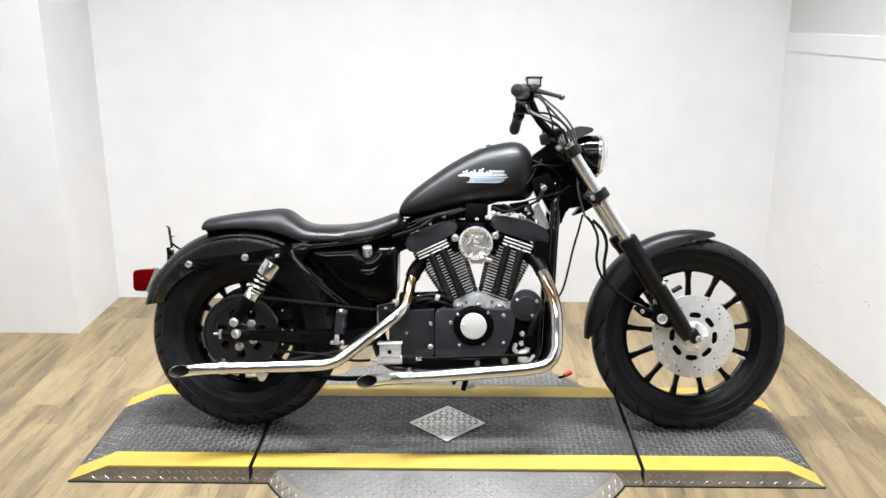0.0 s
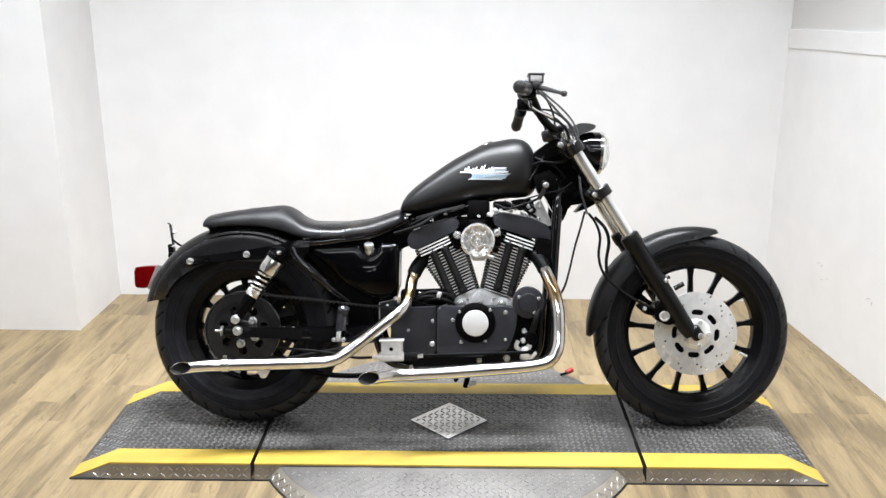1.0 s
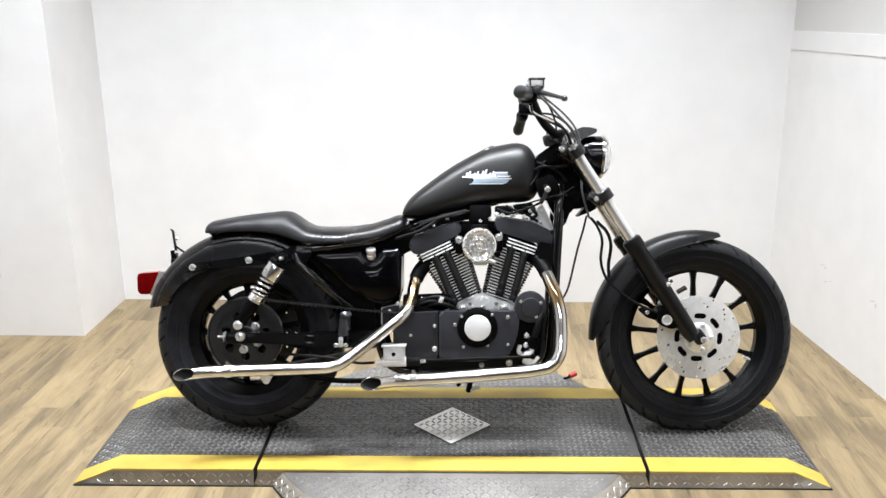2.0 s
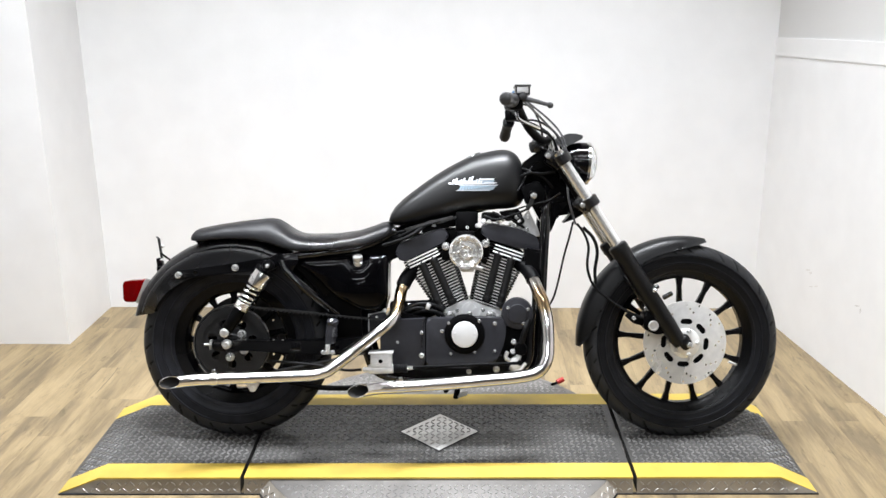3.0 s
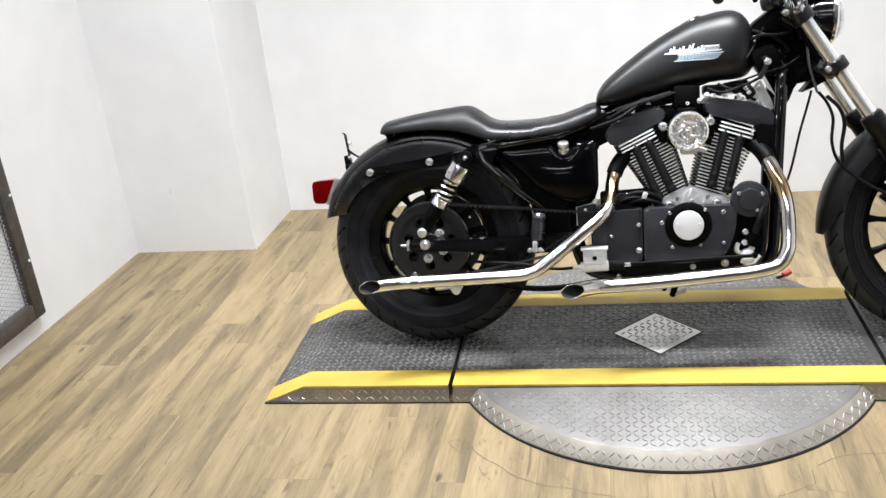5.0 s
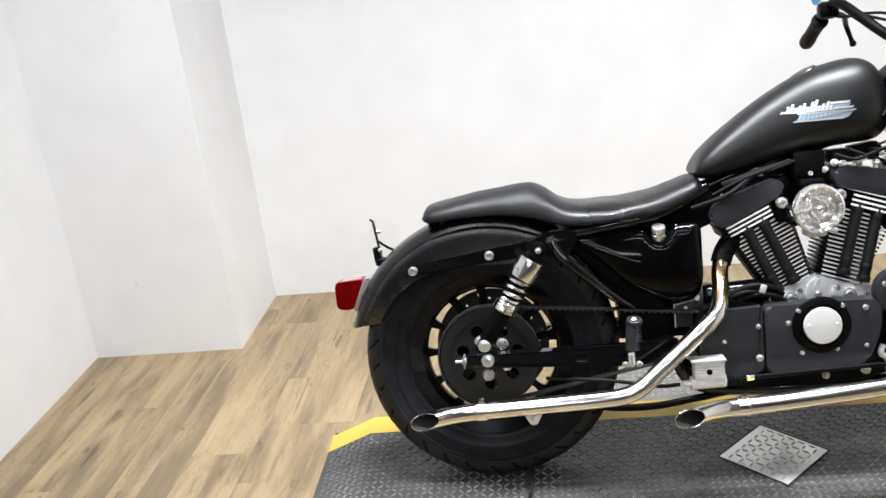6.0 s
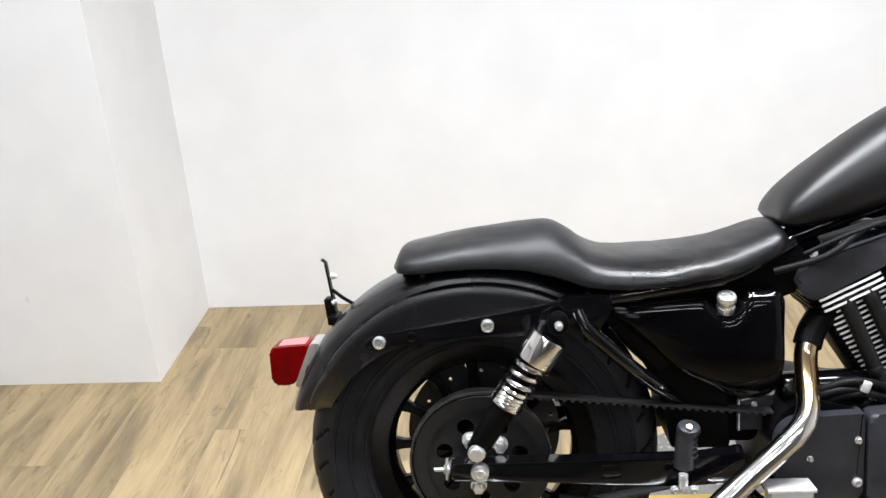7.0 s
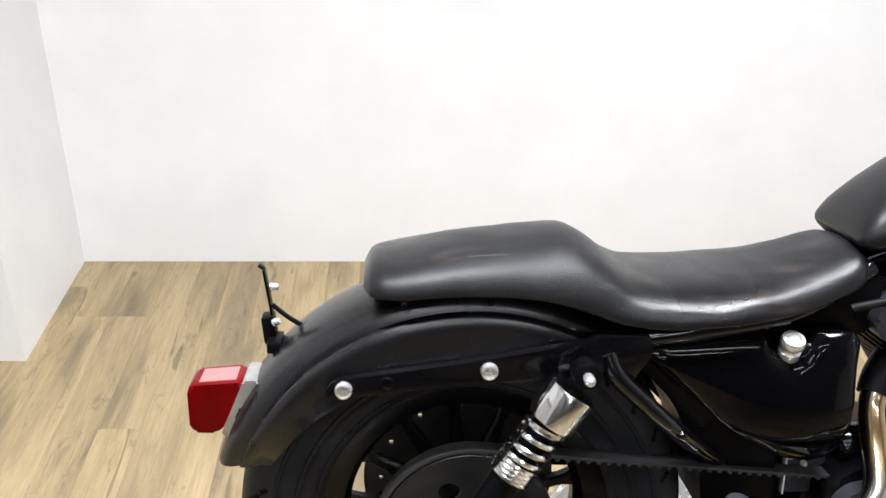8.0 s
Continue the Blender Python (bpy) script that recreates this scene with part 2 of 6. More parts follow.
M_DARKWOOD = material("dark_stained_wood", (0.055, 0.047, 0.040), 0.55, scale=40, vary=0.5, bump=0.4, bump_scale=90)
M_MESH = material("galvanised_mesh", (0.32, 0.32, 0.33), 0.45, 0.5, scale=50)
M_SCUFF = material("grey_scuff", (0.68, 0.665, 0.65), 0.7, scale=60, vary=0.15)
M_SMUDGE = material("faint_wall_smudge", (0.74, 0.737, 0.735), 0.65, scale=40, vary=0.03)
M_SCRATCH = material("dark_scratch", (0.17, 0.13, 0.085), 0.8, scale=60, vary=0.3)
M_CRACK = material("grey_foam_crack", (0.05, 0.05, 0.045), 0.8, scale=60, vary=0.3)
M_COVER = material("satin_engine_cover", (0.0230, 0.0234, 0.0285), 0.42, spec=0.34, scale=70, vary=0.15, bump=0.08, bump_scale=600)
# worn deck lugs, painted paler than the plate to carry their highlights
M_LUG = material("worn_lug_paint_highlight", (0.140, 0.137, 0.131), 0.32, spec=0.75, scale=30, vary=0.6, rough_vary=0.08)
M_POLISH = material("polished_metal", (0.92, 0.92, 0.91), 0.11, 0.78, scale=30, vary=0.05, rough_vary=0.04)
M_CABLE = material("grey_cable_sleeve", (0.10, 0.10, 0.105), 0.35, spec=0.5, scale=80, vary=0.2)
M_DISC = material("ground_disc_steel", (0.86, 0.86, 0.85), 0.30, 0.5, scale=45, vary=0.10, bump=0.05, bump_scale=120, rough_vary=0.10)
tan = M_DISC.node_tree.nodes.new("ShaderNodeTangent")
tan.direction_type, tan.axis = "RADIAL", "Y"
M_DISC.node_tree.links.new(tan.outputs[0], M_DISC.node_tree.nodes["Principled BSDF"].inputs["Tangent"])
M_DISC.node_tree.nodes["Principled BSDF"].inputs["Anisotropic"].default_value = 0.75
M_DIAMOND = material("bright_plate_aluminium", (0.62, 0.61, 0.59), 0.36, 0.6, scale=20, vary=0.15, bump=0.1, bump_scale=160, rough_vary=0.1)
M_BADGE_BACK = material("badge_back", (0.30, 0.36, 0.42), 0.35, 0.3, scale=60, vary=0.2)
M_BELT = material("belt_rubber", (0.022, 0.022, 0.023), 0.5, spec=0.4, scale=60, vary=0.2)
# for unseen walls, added dark so the bike's near side reflects less
M_UNSEEN_WALL = material("unseen_dark_wall", (0.20, 0.197, 0.192), 0.7, scale=4, vary=0.2)
M_DARKSTEEL = material("dark_steel", (0.05, 0.05, 0.05), 0.4, 0.8, scale=60)
M_BOLT = material("bright_zinc_bolt", (0.72, 0.72, 0.71), 0.24, 0.75, scale=60, vary=0.06)
M_PULLEY = material("dark_grey_pulley", (0.0068, 0.0068, 0.0073), 0.42, spec=0.35, scale=70, vary=0.15, bump=0.08, bump_scale=500)
M_FIXTURE = material("white_enamel", (0.8, 0.8, 0.79), 0.35)


# ---- mesh helpers ----
def finish(bm, name, mat, angle=38):
    me = bpy.data.meshes.new(name)
    bmesh.ops.recalc_face_normals(bm, faces=bm.faces)
    bm.to_mesh(me)
    bm.free()
    for mm in (mat if isinstance(mat, (list, tuple)) else [mat]):
        me.materials.append(mm)
    me.shade_smooth()
    me.set_sharp_from_angle(angle=radians(angle))
    return me


def part(name, bm, mat, parent=None, label="", angle=38):
    """Links a bmesh as one mesh object under a thing or a part."""
    ob = new(name, finish(bm, name, mat, angle))
    if parent is not None:
        ob.parent = parent
    if label:
        tagged(ob, label)
    return ob


def thing(name, label, category, group="", kind="", m=None):
    ob = new(name)
    ob.empty_display_size = 0.05
    if m is not None:
        ob.matrix_world = m
    return tagged(ob, label, category, group, kind)


def box(bm, c, s, bevel=0.0, rot=None, seg=2):
    """A bevelled block, centre c and full sizes s, turned by the matrix rot."""
    r = bmesh.ops.create_cube(bm, size=1.0)
    vs = r["verts"]
    m = Matrix.Translation(c) @ (rot if rot is not None else Matrix()) @ Matrix.Diagonal((*s, 1))
    bmesh.ops.transform(bm, matrix=m, verts=vs)
    if bevel:
        es = list({e for v in vs for e in v.link_edges})
        bmesh.ops.bevel(bm, geom=es, offset=bevel, segments=seg, affect="EDGES", profile=0.5)
    return bm


def basis(d):
    d = Vector(d).normalized()
    u = d.cross(Vector((0, 0, 1)))
    if u.length < 1e-4:
        u = Vector((1, 0, 0))
    u.normalize()
    return u, d.cross(u).normalized(), d


def lathe(bm, c, d, profile, seg=40, close=True):
    """Turns (radius, along) rows about the axis d through c."""
    u, v, d = basis(d)
    c = Vector(c)
    rings = []
    for r, h in profile:
        if r < 1e-6:
            rings.append([bm.verts.new(c + d * h)])
        else:
            rings.append([bm.verts.new(c + d * h + r * (math.cos(a) * u + math.sin(a) * v)) for a in (2 * math.pi * k / seg for k in range(seg))])
    for a, b in zip(rings, rings[1:]):
        for k in range(seg):
            q = [a[k % len(a)], a[(k + 1) % len(a)], b[(k + 1) % len(b)], b[k % len(b)]]
            q = list(dict.fromkeys(q))
            if len(q) > 2:
                bm.faces.new(q)
    if close:
        for ring in (rings[0], rings[-1]):
            if len(ring) > 2:
                bm.faces.new(ring)
    return bm


def cyl(bm, a, b, r, seg=20, bevel=0.0, r2=None):
    a, b = Vector(a), Vector(b)
    h, r2 = (b - a).length, r if r2 is None else r2
    e = bevel
    prof = [(r, 0), (r2, h)] if not e else [(r - e, 0), (r - 0.3 * e, 0.3 * e), (r, e), (r2, h - e), (r2 - 0.3 * e, h - 0.3 * e), (r2 - e, h)]
    return lathe(bm, a, b - a, prof, seg)


def smooth_path(pts, n=8):
    """A curve through the points."""
    p = [Vector(q) for q in pts]
    p = [p[0] * 2 - p[1]] + p + [p[-1] * 2 - p[-2]]
    out = []
    for a, b, c, d in zip(p, p[1:], p[2:], p[3:]):
        for k in range(n):
            t = k / n
            out.append(0.5 * (2 * b + (c - a) * t + (2 * a - 5 * b + 4 * c - d) * t * t + (3 * b - a - 3 * c + d) * t ** 3))
    out.append(p[-2])
    return out


def tube(bm, pts, r, seg=14, n=8, caps=True, hollow=False):
    """A pipe along a smooth path; r is one radius or one for each given point."""
    path = smooth_path(pts, n) if n else [Vector(q) for q in pts]
    if isinstance(r, (list, tuple)):
        rs = [r[min(int(i / n), len(r) - 2)] + (r[min(int(i / n), len(r) - 2) + 1] - r[min(int(i / n), len(r) - 2)]) * (i / n - min(int(i / n), len(r) - 2)) for i in range(len(path))]
    else:
        rs = [r] * len(path)
    rings, up = [], None
    for i, c in enumerate(path):
        d = (path[min(i + 1, len(path) - 1)] - path[max(i - 1, 0)]).normalized()
        if up is None:
            up = basis(d)[0]
        up = (up - d * up.dot(d)).normalized()
        w = d.cross(up)
        rings.append([bm.verts.new(c + rs[i] * (math.cos(a) * up + math.sin(a) * w)) for a in (2 * math.pi * k / seg for k in range(seg))])
    for a, b in zip(rings, rings[1:]):
        for k in range(seg):
            bm.faces.new((a[k], a[(k + 1) % seg], b[(k + 1) % seg], b[k]))
    if caps:
        bm.faces.new(rings[0])
        bm.faces.new(rings[-1])
    return bm


def prism(bm, outline, y0, y1, bevel=0.0, seg=2):
    """An outline in the bike's side plane (x, z), drawn out from y0 to y1, with its rims rounded."""
    a = [bm.verts.new((x, y0, z)) for x, z in outline]
    b = [bm.verts.new((x, y1, z)) for x, z in outline]
    n = len(outline)
    f0, f1 = bm.faces.new(a), bm.faces.new(b)
    for k in range(n):
        bm.faces.new((a[k], a[(k + 1) % n], b[(k + 1) % n], b[k]))
    if bevel:
        es = list(f0.edges) + list(f1.edges)
        bmesh.ops.bevel(bm, geom=es, offset=bevel, segments=seg, affect="EDGES", profile=0.5)
    return bm


def rounded(pts, r, n=5):
    """An outline with its corners rounded by r (one value, or one a corner)."""
    out = []
    k = len(pts)
    for i in range(k):
        p, a, b = Vector(pts[i]), Vector(pts[i - 1]), Vector(pts[(i + 1) % k])
        rr = r[i] if isinstance(r, (list, tuple)) else r
        rr = min(rr, 0.48 * (a - p).length, 0.48 * (b - p).length)
        if rr < 1e-4:
            out.append((p.x, p.y))
            continue
        s, e = p + (a - p).normalized() * rr, p + (b - p).normalized() * rr
        for j in range(n + 1):
            t = j / n
            q = s * (1 - t) ** 2 + p * 2 * t * (1 - t) + e * t * t
            out.append((q.x, q.y))
    return out


def curve_value(pts, x):
    """Smooth value at x of a curve through (x, value) rows."""
    if x <= pts[0][0]:
        return pts[0][1]
    if x >= pts[-1][0]:
        return pts[-1][1]
    for i in range(len(pts) - 1):
        if pts[i][0] <= x <= pts[i + 1][0]:
            break
    (x0, y0), (x1, y1) = pts[i], pts[i + 1]
    h = x1 - x0

    def slope(j):
        if j == 0 or j == len(pts) - 1:
            j0, j1 = (0, 1) if j == 0 else (len(pts) - 2, len(pts) - 1)
            return (pts[j1][1] - pts[j0][1]) / (pts[j1][0] - pts[j0][0])
        return (pts[j + 1][1] - pts[j - 1][1]) / (pts[j + 1][0] - pts[j - 1][0])

    t = (x - x0) / h
    m0, m1 = slope(i) * h, slope(i + 1) * h
    return (2 * t ** 3 - 3 * t * t + 1) * y0 + (t ** 3 - 2 * t * t + t) * m0 + (3 * t * t - 2 * t ** 3) * y1 + (t ** 3 - t * t) * m1


def bolt(bm, c, d, r, h=0.008):
    """A domed hexagon bolt head with its washer, on c, pointing along d."""
    seg = 12
    return lathe(bm, c, d, [(r * 1.25, 0), (r * 1.25, h * 0.22), (r * 1.02, h * 0.27), (r, h * 0.8), (r * 0.8, h), (r * 0.45, h), (r * 0.4, h * 0.8), (0, h * 0.8)], seg)


def hex_bolt(bm, c, d, r, h):
    """A six-sided bolt head with a chamfered top on a round washer."""
    lathe(bm, c, d, [(r * 1.3, 0), (r * 1.3, h * 0.14), (r * 0.9, h * 0.16)], 20)
    top = Vector(c) + Vector(d).normalized() * h * 0.12
    return lathe(bm, top, d, [(r * 1.1, 0), (r * 1.1, h * 0.72), (r * 0.9, h * 0.88), (0, h * 0.88)], 6)


# ---- the room ----
def slab(name, pts, z0, z1, mat, label, category):
    """A piece of the setting with the given ground outline, from z0 to z1."""
    bm = bmesh.new()
    a = [bm.verts.new((x, y, z0)) for x, y in pts]
    b = [bm.verts.new((x, y, z1)) for x, y in pts]
    bm.faces.new(a), bm.faces.new(b)
    for k in range(len(pts)):
        bm.faces.new((a[k], a[(k + 1) % len(pts)], b[(k + 1) % len(pts)], b[k]))
    ob = new(name, finish(bm, name, mat))
    return tagged(ob, label, category, "", "structure")


XL, XP, YP, YB, TOP = -2.18, -1.615, 3.605, 4.09, 3.3


def right_x(y):
    """The right wall stands slightly askew."""
    return 1.535 + (4.09 - y) * 0.126


YS = -7.2
slab("floor_rear", [(-2.4, YS - 0.1), (3.4, YS - 0.1), (3.4, -2.202), (-2.4, -2.202)], -0.12, 0.0, M_WOOD, "oak-look floor in the open end of the showroom", "floor")
floor = slab("floor", [(-2.4, -2.2), (2.7, -2.2), (2.7, 4.3), (-2.4, 4.3)], -0.12, -0.006, M_BASE, "worn oak-look plank floor", "floor")
slab("ceiling", [(-2.4, YS - 0.1), (3.4, YS - 0.1), (3.4, 4.3), (-2.4, 4.3)], TOP, TOP + 0.1, M_CEIL, "plain white painted ceiling", "ceiling")
slab("wall_north", [(XP - 0.002, YB), (right_x(YB) + 0.16, YB), (right_x(YB) + 0.16, YB + 0.12), (XP - 0.002, YB + 0.12)], -0.05, TOP, M_WALL, "plain white painted back wall with faint scuffs", "wall")
slab("wall_jog", [(XL - 0.12, YP), (XP, YP), (XP, YB + 0.12), (XL - 0.12, YB + 0.12)], -0.05, TOP, M_WALL, "white boxed-out corner of the wall", "wall")
# unseen dark wall, added to keep reflections on the bike dim
slab("wall_west_unseen", [(XL - 0.12, YS), (XL, YS), (XL, 0.8), (XL - 0.12, 0.8)], -0.05, TOP, M_UNSEEN_WALL, "unseen dark side wall added to dim reflections", "wall")
slab("wall_west", [(XL - 0.12, 0.8), (XL, 0.8), (XL, YP), (XL - 0.12, YP)], -0.05, TOP, M_WALL, "white painted side wall", "wall")
# unseen end wall, added dark for the same purpose
slab("wall_south", [(XL - 0.12, YS - 0.12), (3.3, YS - 0.12), (3.3, YS), (XL - 0.12, YS)], -0.05, TOP, M_UNSEEN_WALL, "unseen dark end wall added to dim reflections", "wall")
YR = 0.8
bm = bmesh.new()
ra, rb = Vector((right_x(YB), YB)), Vector((right_x(YR), YR))
low = []
for p, h in ((ra, 1.205), (rb, 1.205 + 0.036 * (YB - YR))):
    low.append([bm.verts.new((p.x + dx, p.y, z)) for dx, z in ((0, -0.05), (0, h), (0.12, h), (0.12, -0.05))])
for k in range(4):
    bm.faces.new((low[0][k], low[0][(k + 1) % 4], low[1][(k + 1) % 4], low[1][k]))
bm.faces.new(low[0]), bm.faces.new(low[1])
tagged(new("wall_east", finish(bm, "wall_east", M_WALL)), "white painted lower side wall with small scuffs", "wall", "", "structure")
bm = bmesh.new()
top = []
for p, h in ((ra, 1.2055), (rb, 1.2055 + 0.036 * (YB - YR))):
    top.append([bm.verts.new((p.x + dx, p.y, z)) for dx, z in ((-0.003, h), (-0.003, h + 0.08), (0.12, h + 0.08), (0.12, h))])
for k in range(4):
    bm.faces.new((top[0][k], top[0][(k + 1) % 4], top[1][(k + 1) % 4], top[1][k]))
bm.faces.new(top[0]), bm.faces.new(top[1])
tagged(new("trim_east", finish(bm, "trim_east", M_WALL)), "white cap board along the side wall", "trim", "", "structure")
# unseen dark wall added opposite, again to dim reflections
slab("wall_east_unseen", [(right_x(0.8), 0.8), (right_x(0.8) + 0.12, 0.8), (right_x(YS) + 0.12, YS), (right_x(YS), YS)], -0.05, TOP, M_UNSEEN_WALL, "unseen dark side wall added to dim reflections", "wall")
slab("wall_east_upper", [(ra.x + 0.004, YB), (ra.x + 0.12, YB), (rb.x + 0.12, YR), (rb.x + 0.004, YR)], 1.2, TOP, M_WALL_GREY, "light grey upper side wall", "wall")

for lx, ly, watts, spread in LAMPS:
    f = thing("ceiling_light", "white twin-tube fluorescent fitting on the ceiling", "ceiling light", "ceiling lights", m=Matrix.Translation((lx, ly, TOP)))
    bm = bmesh.new()
    box(bm, (0, 0, -0.014), (1.26, 0.34, 0.028), 0.005)
    part("housing", bm, M_FIXTURE, f)


# ---- turntable and platform ----
PM = Matrix.Translation((0.0615, 2.692, 0)) @ pose(0, 0, 0, 0, 0, 1.0)


def lug(vs, fs, c, u, v, n, a, b, h):
    """One raised lozenge of tread plate at c: half length a along u, half width b along v, height h along n."""
    i = len(vs)
    for su, sv, k in ((-1, 0, 0), (0, -1, 0), (1, 0, 0), (0, 1, 0)):
        vs.append(tuple(c + u * a * su + v * b * sv - n * 0.0005))
    for su, sv in ((-0.6, 0), (0, -0.5), (0.6, 0), (0, 0.5)):
        vs.append(tuple(c + u * a * su + v * b * sv + n * h))
    fs.append((i + 4, i + 5, i + 6, i + 7))
    for k in range(4):
        fs.append((i + k, i + (k + 1) % 4, i + 4 + (k + 1) % 4, i + 4 + k))


def tread(name, mat, parent, inside, x0, x1, y0, y1, step, a, b, h, place, label):
    """Lugs in a basket pattern over a flat field; place() carries field points onto the surface."""
    vs, fs = [], []
    nx, ny = int((x1 - x0) / step), int((y1 - y0) / step)
    for i in range(nx + 1):
        for j in range(ny + 1):
            x, y = x0 + i * step, y0 + j * step
            if not inside(x, y):
                continue
            c, eu, ev, en = place(x, y)
            ang = math.radians(45 if (i + j) % 2 else -45)
            u = eu * math.cos(ang) + ev * math.sin(ang)
            v = -eu * math.sin(ang) + ev * math.cos(ang)
            lug(vs, fs, c, u, v, en, a, b, h)
    me = bpy.data.meshes.new(name)
    me.from_pydata(vs, [], fs)
    me.materials.append(mat)
    ob = new(name, me)
    ob.parent = parent
    tagged(ob, label, "", "", "stuff")
    return ob


EX, EY, EZ = Vector((1, 0, 0)), Vector((0, 1, 0)), Vector((0, 0, 1))
HP, HT = 0.055, 0.046
turntable = thing("turntable", "round aluminium tread-plate turntable under the motorcycle platform", "turntable", m=PM)
bm = bmesh.new()
lathe(bm, (0, 0, 0), (0, 0, 1), [(0.604, HT - 0.002), (0.600, HT), (0, HT)], 128)
part("disc", bm, M_ALU, turntable)
bm = lathe(bmesh.new(), (0, 0, 0), (0, 0, 1), [(0.634, 0.005), (0.636, 0.008), (0.606, HT - 0.003), (0.602, HT - 0.001)], 128, close=False)
part("rim", bm, M_SKIRT, turntable, "sloping bare aluminium rim")
# black ring standing in for the contact shadow under the rim
bm = lathe(bmesh.new(), (0, 0, 0), (0, 0, 1), [(0.630, 0.006), (0.6385, 0.005), (0.639, 0.001)], 128, close=False)
part("rim_contact_shade", bm, M_GAP_SHADE, turntable)
tread("disc_tread", M_LUG_ALU, turntable, lambda x, y: math.hypot(x, y) < 0.585 and abs(y) > 0.325, -0.6, 0.6, -0.6, 0.6, 0.0205, 0.0118, 0.0034, 0.0022,
      lambda x, y: (Vector((x, y, HT)), EX, EY, EZ), "raised lozenge lugs")


def skirt_place(x, y):
    a = x / 0.62
    er = Vector((math.cos(a), math.sin(a), 0))
    et = Vector((-math.sin(a), math.cos(a), 0))
    up = (Vector((0, 0, 1)) * 0.04 - er * 0.03).normalized()
    f = y / 0.05
    return er * (0.636 - 0.03 * f) + Vector((0, 0, 0.006 + 0.037 * f)), et, up, et.cross(up) * (1 if et.cross(up).dot(er) > 0 else -1)


tread("rim_tread", M_LUG_ALU, turntable, lambda x, y: True, -math.pi * 0.62, math.pi * 0.6, 0.010, 0.045, 0.0205, 0.0125, 0.0030, 0.0022, skirt_place, "raised lozenge lugs")

platform = thing("motorcycle_platform", "low black tread-plate platform with yellow edge stripes and ramped ends", "platform", m=PM)
W, WI = 0.298, 0.212
E1, E0 = 1.062, 1.195


def section(x0, x1, zleft, zright, name):
    """One deck section: dark top, with sloped end where a height is zero."""
    xs = [x0, x1]
    if zleft == 0:
        xs = [x0, -E1, x1]
    if zright == 0:
        xs = [x0, E1, x1]
    zs = [zleft if x == x0 else zright if x == x1 else HP for x in xs]
    deck = bmesh.new()
    for pa, pb, qa, qb in zip(xs, xs[1:], zs, zs[1:]):
        v = [deck.verts.new(p) for p in ((pa, -WI, qa), (pb, -WI, qb), (pb, WI, qb), (pa, WI, qa))]
        deck.faces.new(v)
    bmesh.ops.remove_doubles(deck, verts=deck.verts, dist=1e-4)
    sec = part(name, deck, M_TREAD, platform)
    for s, nm in ((-1, "edge_stripe"), (1, "edge_stripe")):
        st = bmesh.new()
        for pa, pb, qa, qb in zip(xs, xs[1:], zs, zs[1:]):
            v = [st.verts.new(p) for p in ((pa, s * (WI - 0.001), qa + 0.0012), (pb, s * (WI - 0.001), qb + 0.0012), (pb, s * W, qb + 0.0012), (pa, s * W, qa + 0.0012))]
            st.faces.new(v)
            w = [st.verts.new(p) for p in ((pa, s * W, qa + 0.0012), (pb, s * W, qb + 0.0012), (pb, s * (W + 0.001), max(0, qb - 0.004)), (pa, s * (W + 0.001), max(0, qa - 0.004)))]
            st.faces.new(w)
        bmesh.ops.remove_doubles(st, verts=st.verts, dist=1e-4)
        part(nm, st, M_YELLOW, sec, "worn yellow safety paint")
        sk = bmesh.new()
        for pa, pb, qa, qb in zip(xs, xs[1:], zs, zs[1:]):
            v = [sk.verts.new(p) for p in ((pa, s * (W - 0.004), max(0.001, qa - 0.003)), (pb, s * (W - 0.004), max(0.001, qb - 0.003)), (pb, s * (W + 0.008), 0.002), (pa, s * (W + 0.008), 0.002)) ]
            v = list(dict.fromkeys(v))
            sk.faces.new(v)
        part("skirt", sk, M_SKIRT, sec, "bare aluminium tread-plate skirt")
    for x in (x0 + 0.002, x1 - 0.002):
        z = zs[0] if x < (x0 + x1) / 2 else zs[-1]
        if z > 0:
            side = bmesh.new()
            v = [side.verts.new(p) for p in ((x, -W, 0.002), (x, W, 0.002), (x, W, z - 0.001), (x, -W, z - 0.001))]
            side.faces.new(v)
            part("end_plate", side, M_GAP_SHADE, sec)
    return sec


# black strips standing in for the shadow line under the skirts
for s in (-1, 1):
    part("base_contact_shade", box(bmesh.new(), (-0.005, s * (W + 0.006), 0.002), (2.37, 0.010, 0.004), 0.001), M_GAP_SHADE, platform)
J = 0.612
section(-E0, -J - 0.006, 0, HP, "ramp_section")
section(-J + 0.006, J - 0.006, HP, HP, "centre_section")
section(J + 0.006, E0 - 0.015, HP, 0, "ramp_section")


def deck_place(x, y):
    if abs(x) > E1:
        k = (abs(x) - E1) / (E0 - E1)
        n = Vector((math.copysign(HP / (E0 - E1), x), 0, 1)).normalized()
        return Vector((x, y, HP * (1 - k))), EY.cross(n).normalized(), EY, n
    return Vector((x, y, HP)), EX, EY, EZ


tread("deck_tread", M_LUG, platform, lambda x, y: abs(abs(x) - J) > 0.016 and abs(x) + abs(y) > 0.145 and abs(x) < 1.172, -1.17, 1.17, -0.204, 0.204, 0.0192,
      0.0122, 0.0040, 0.0030, deck_place, "raised black lozenge lugs")
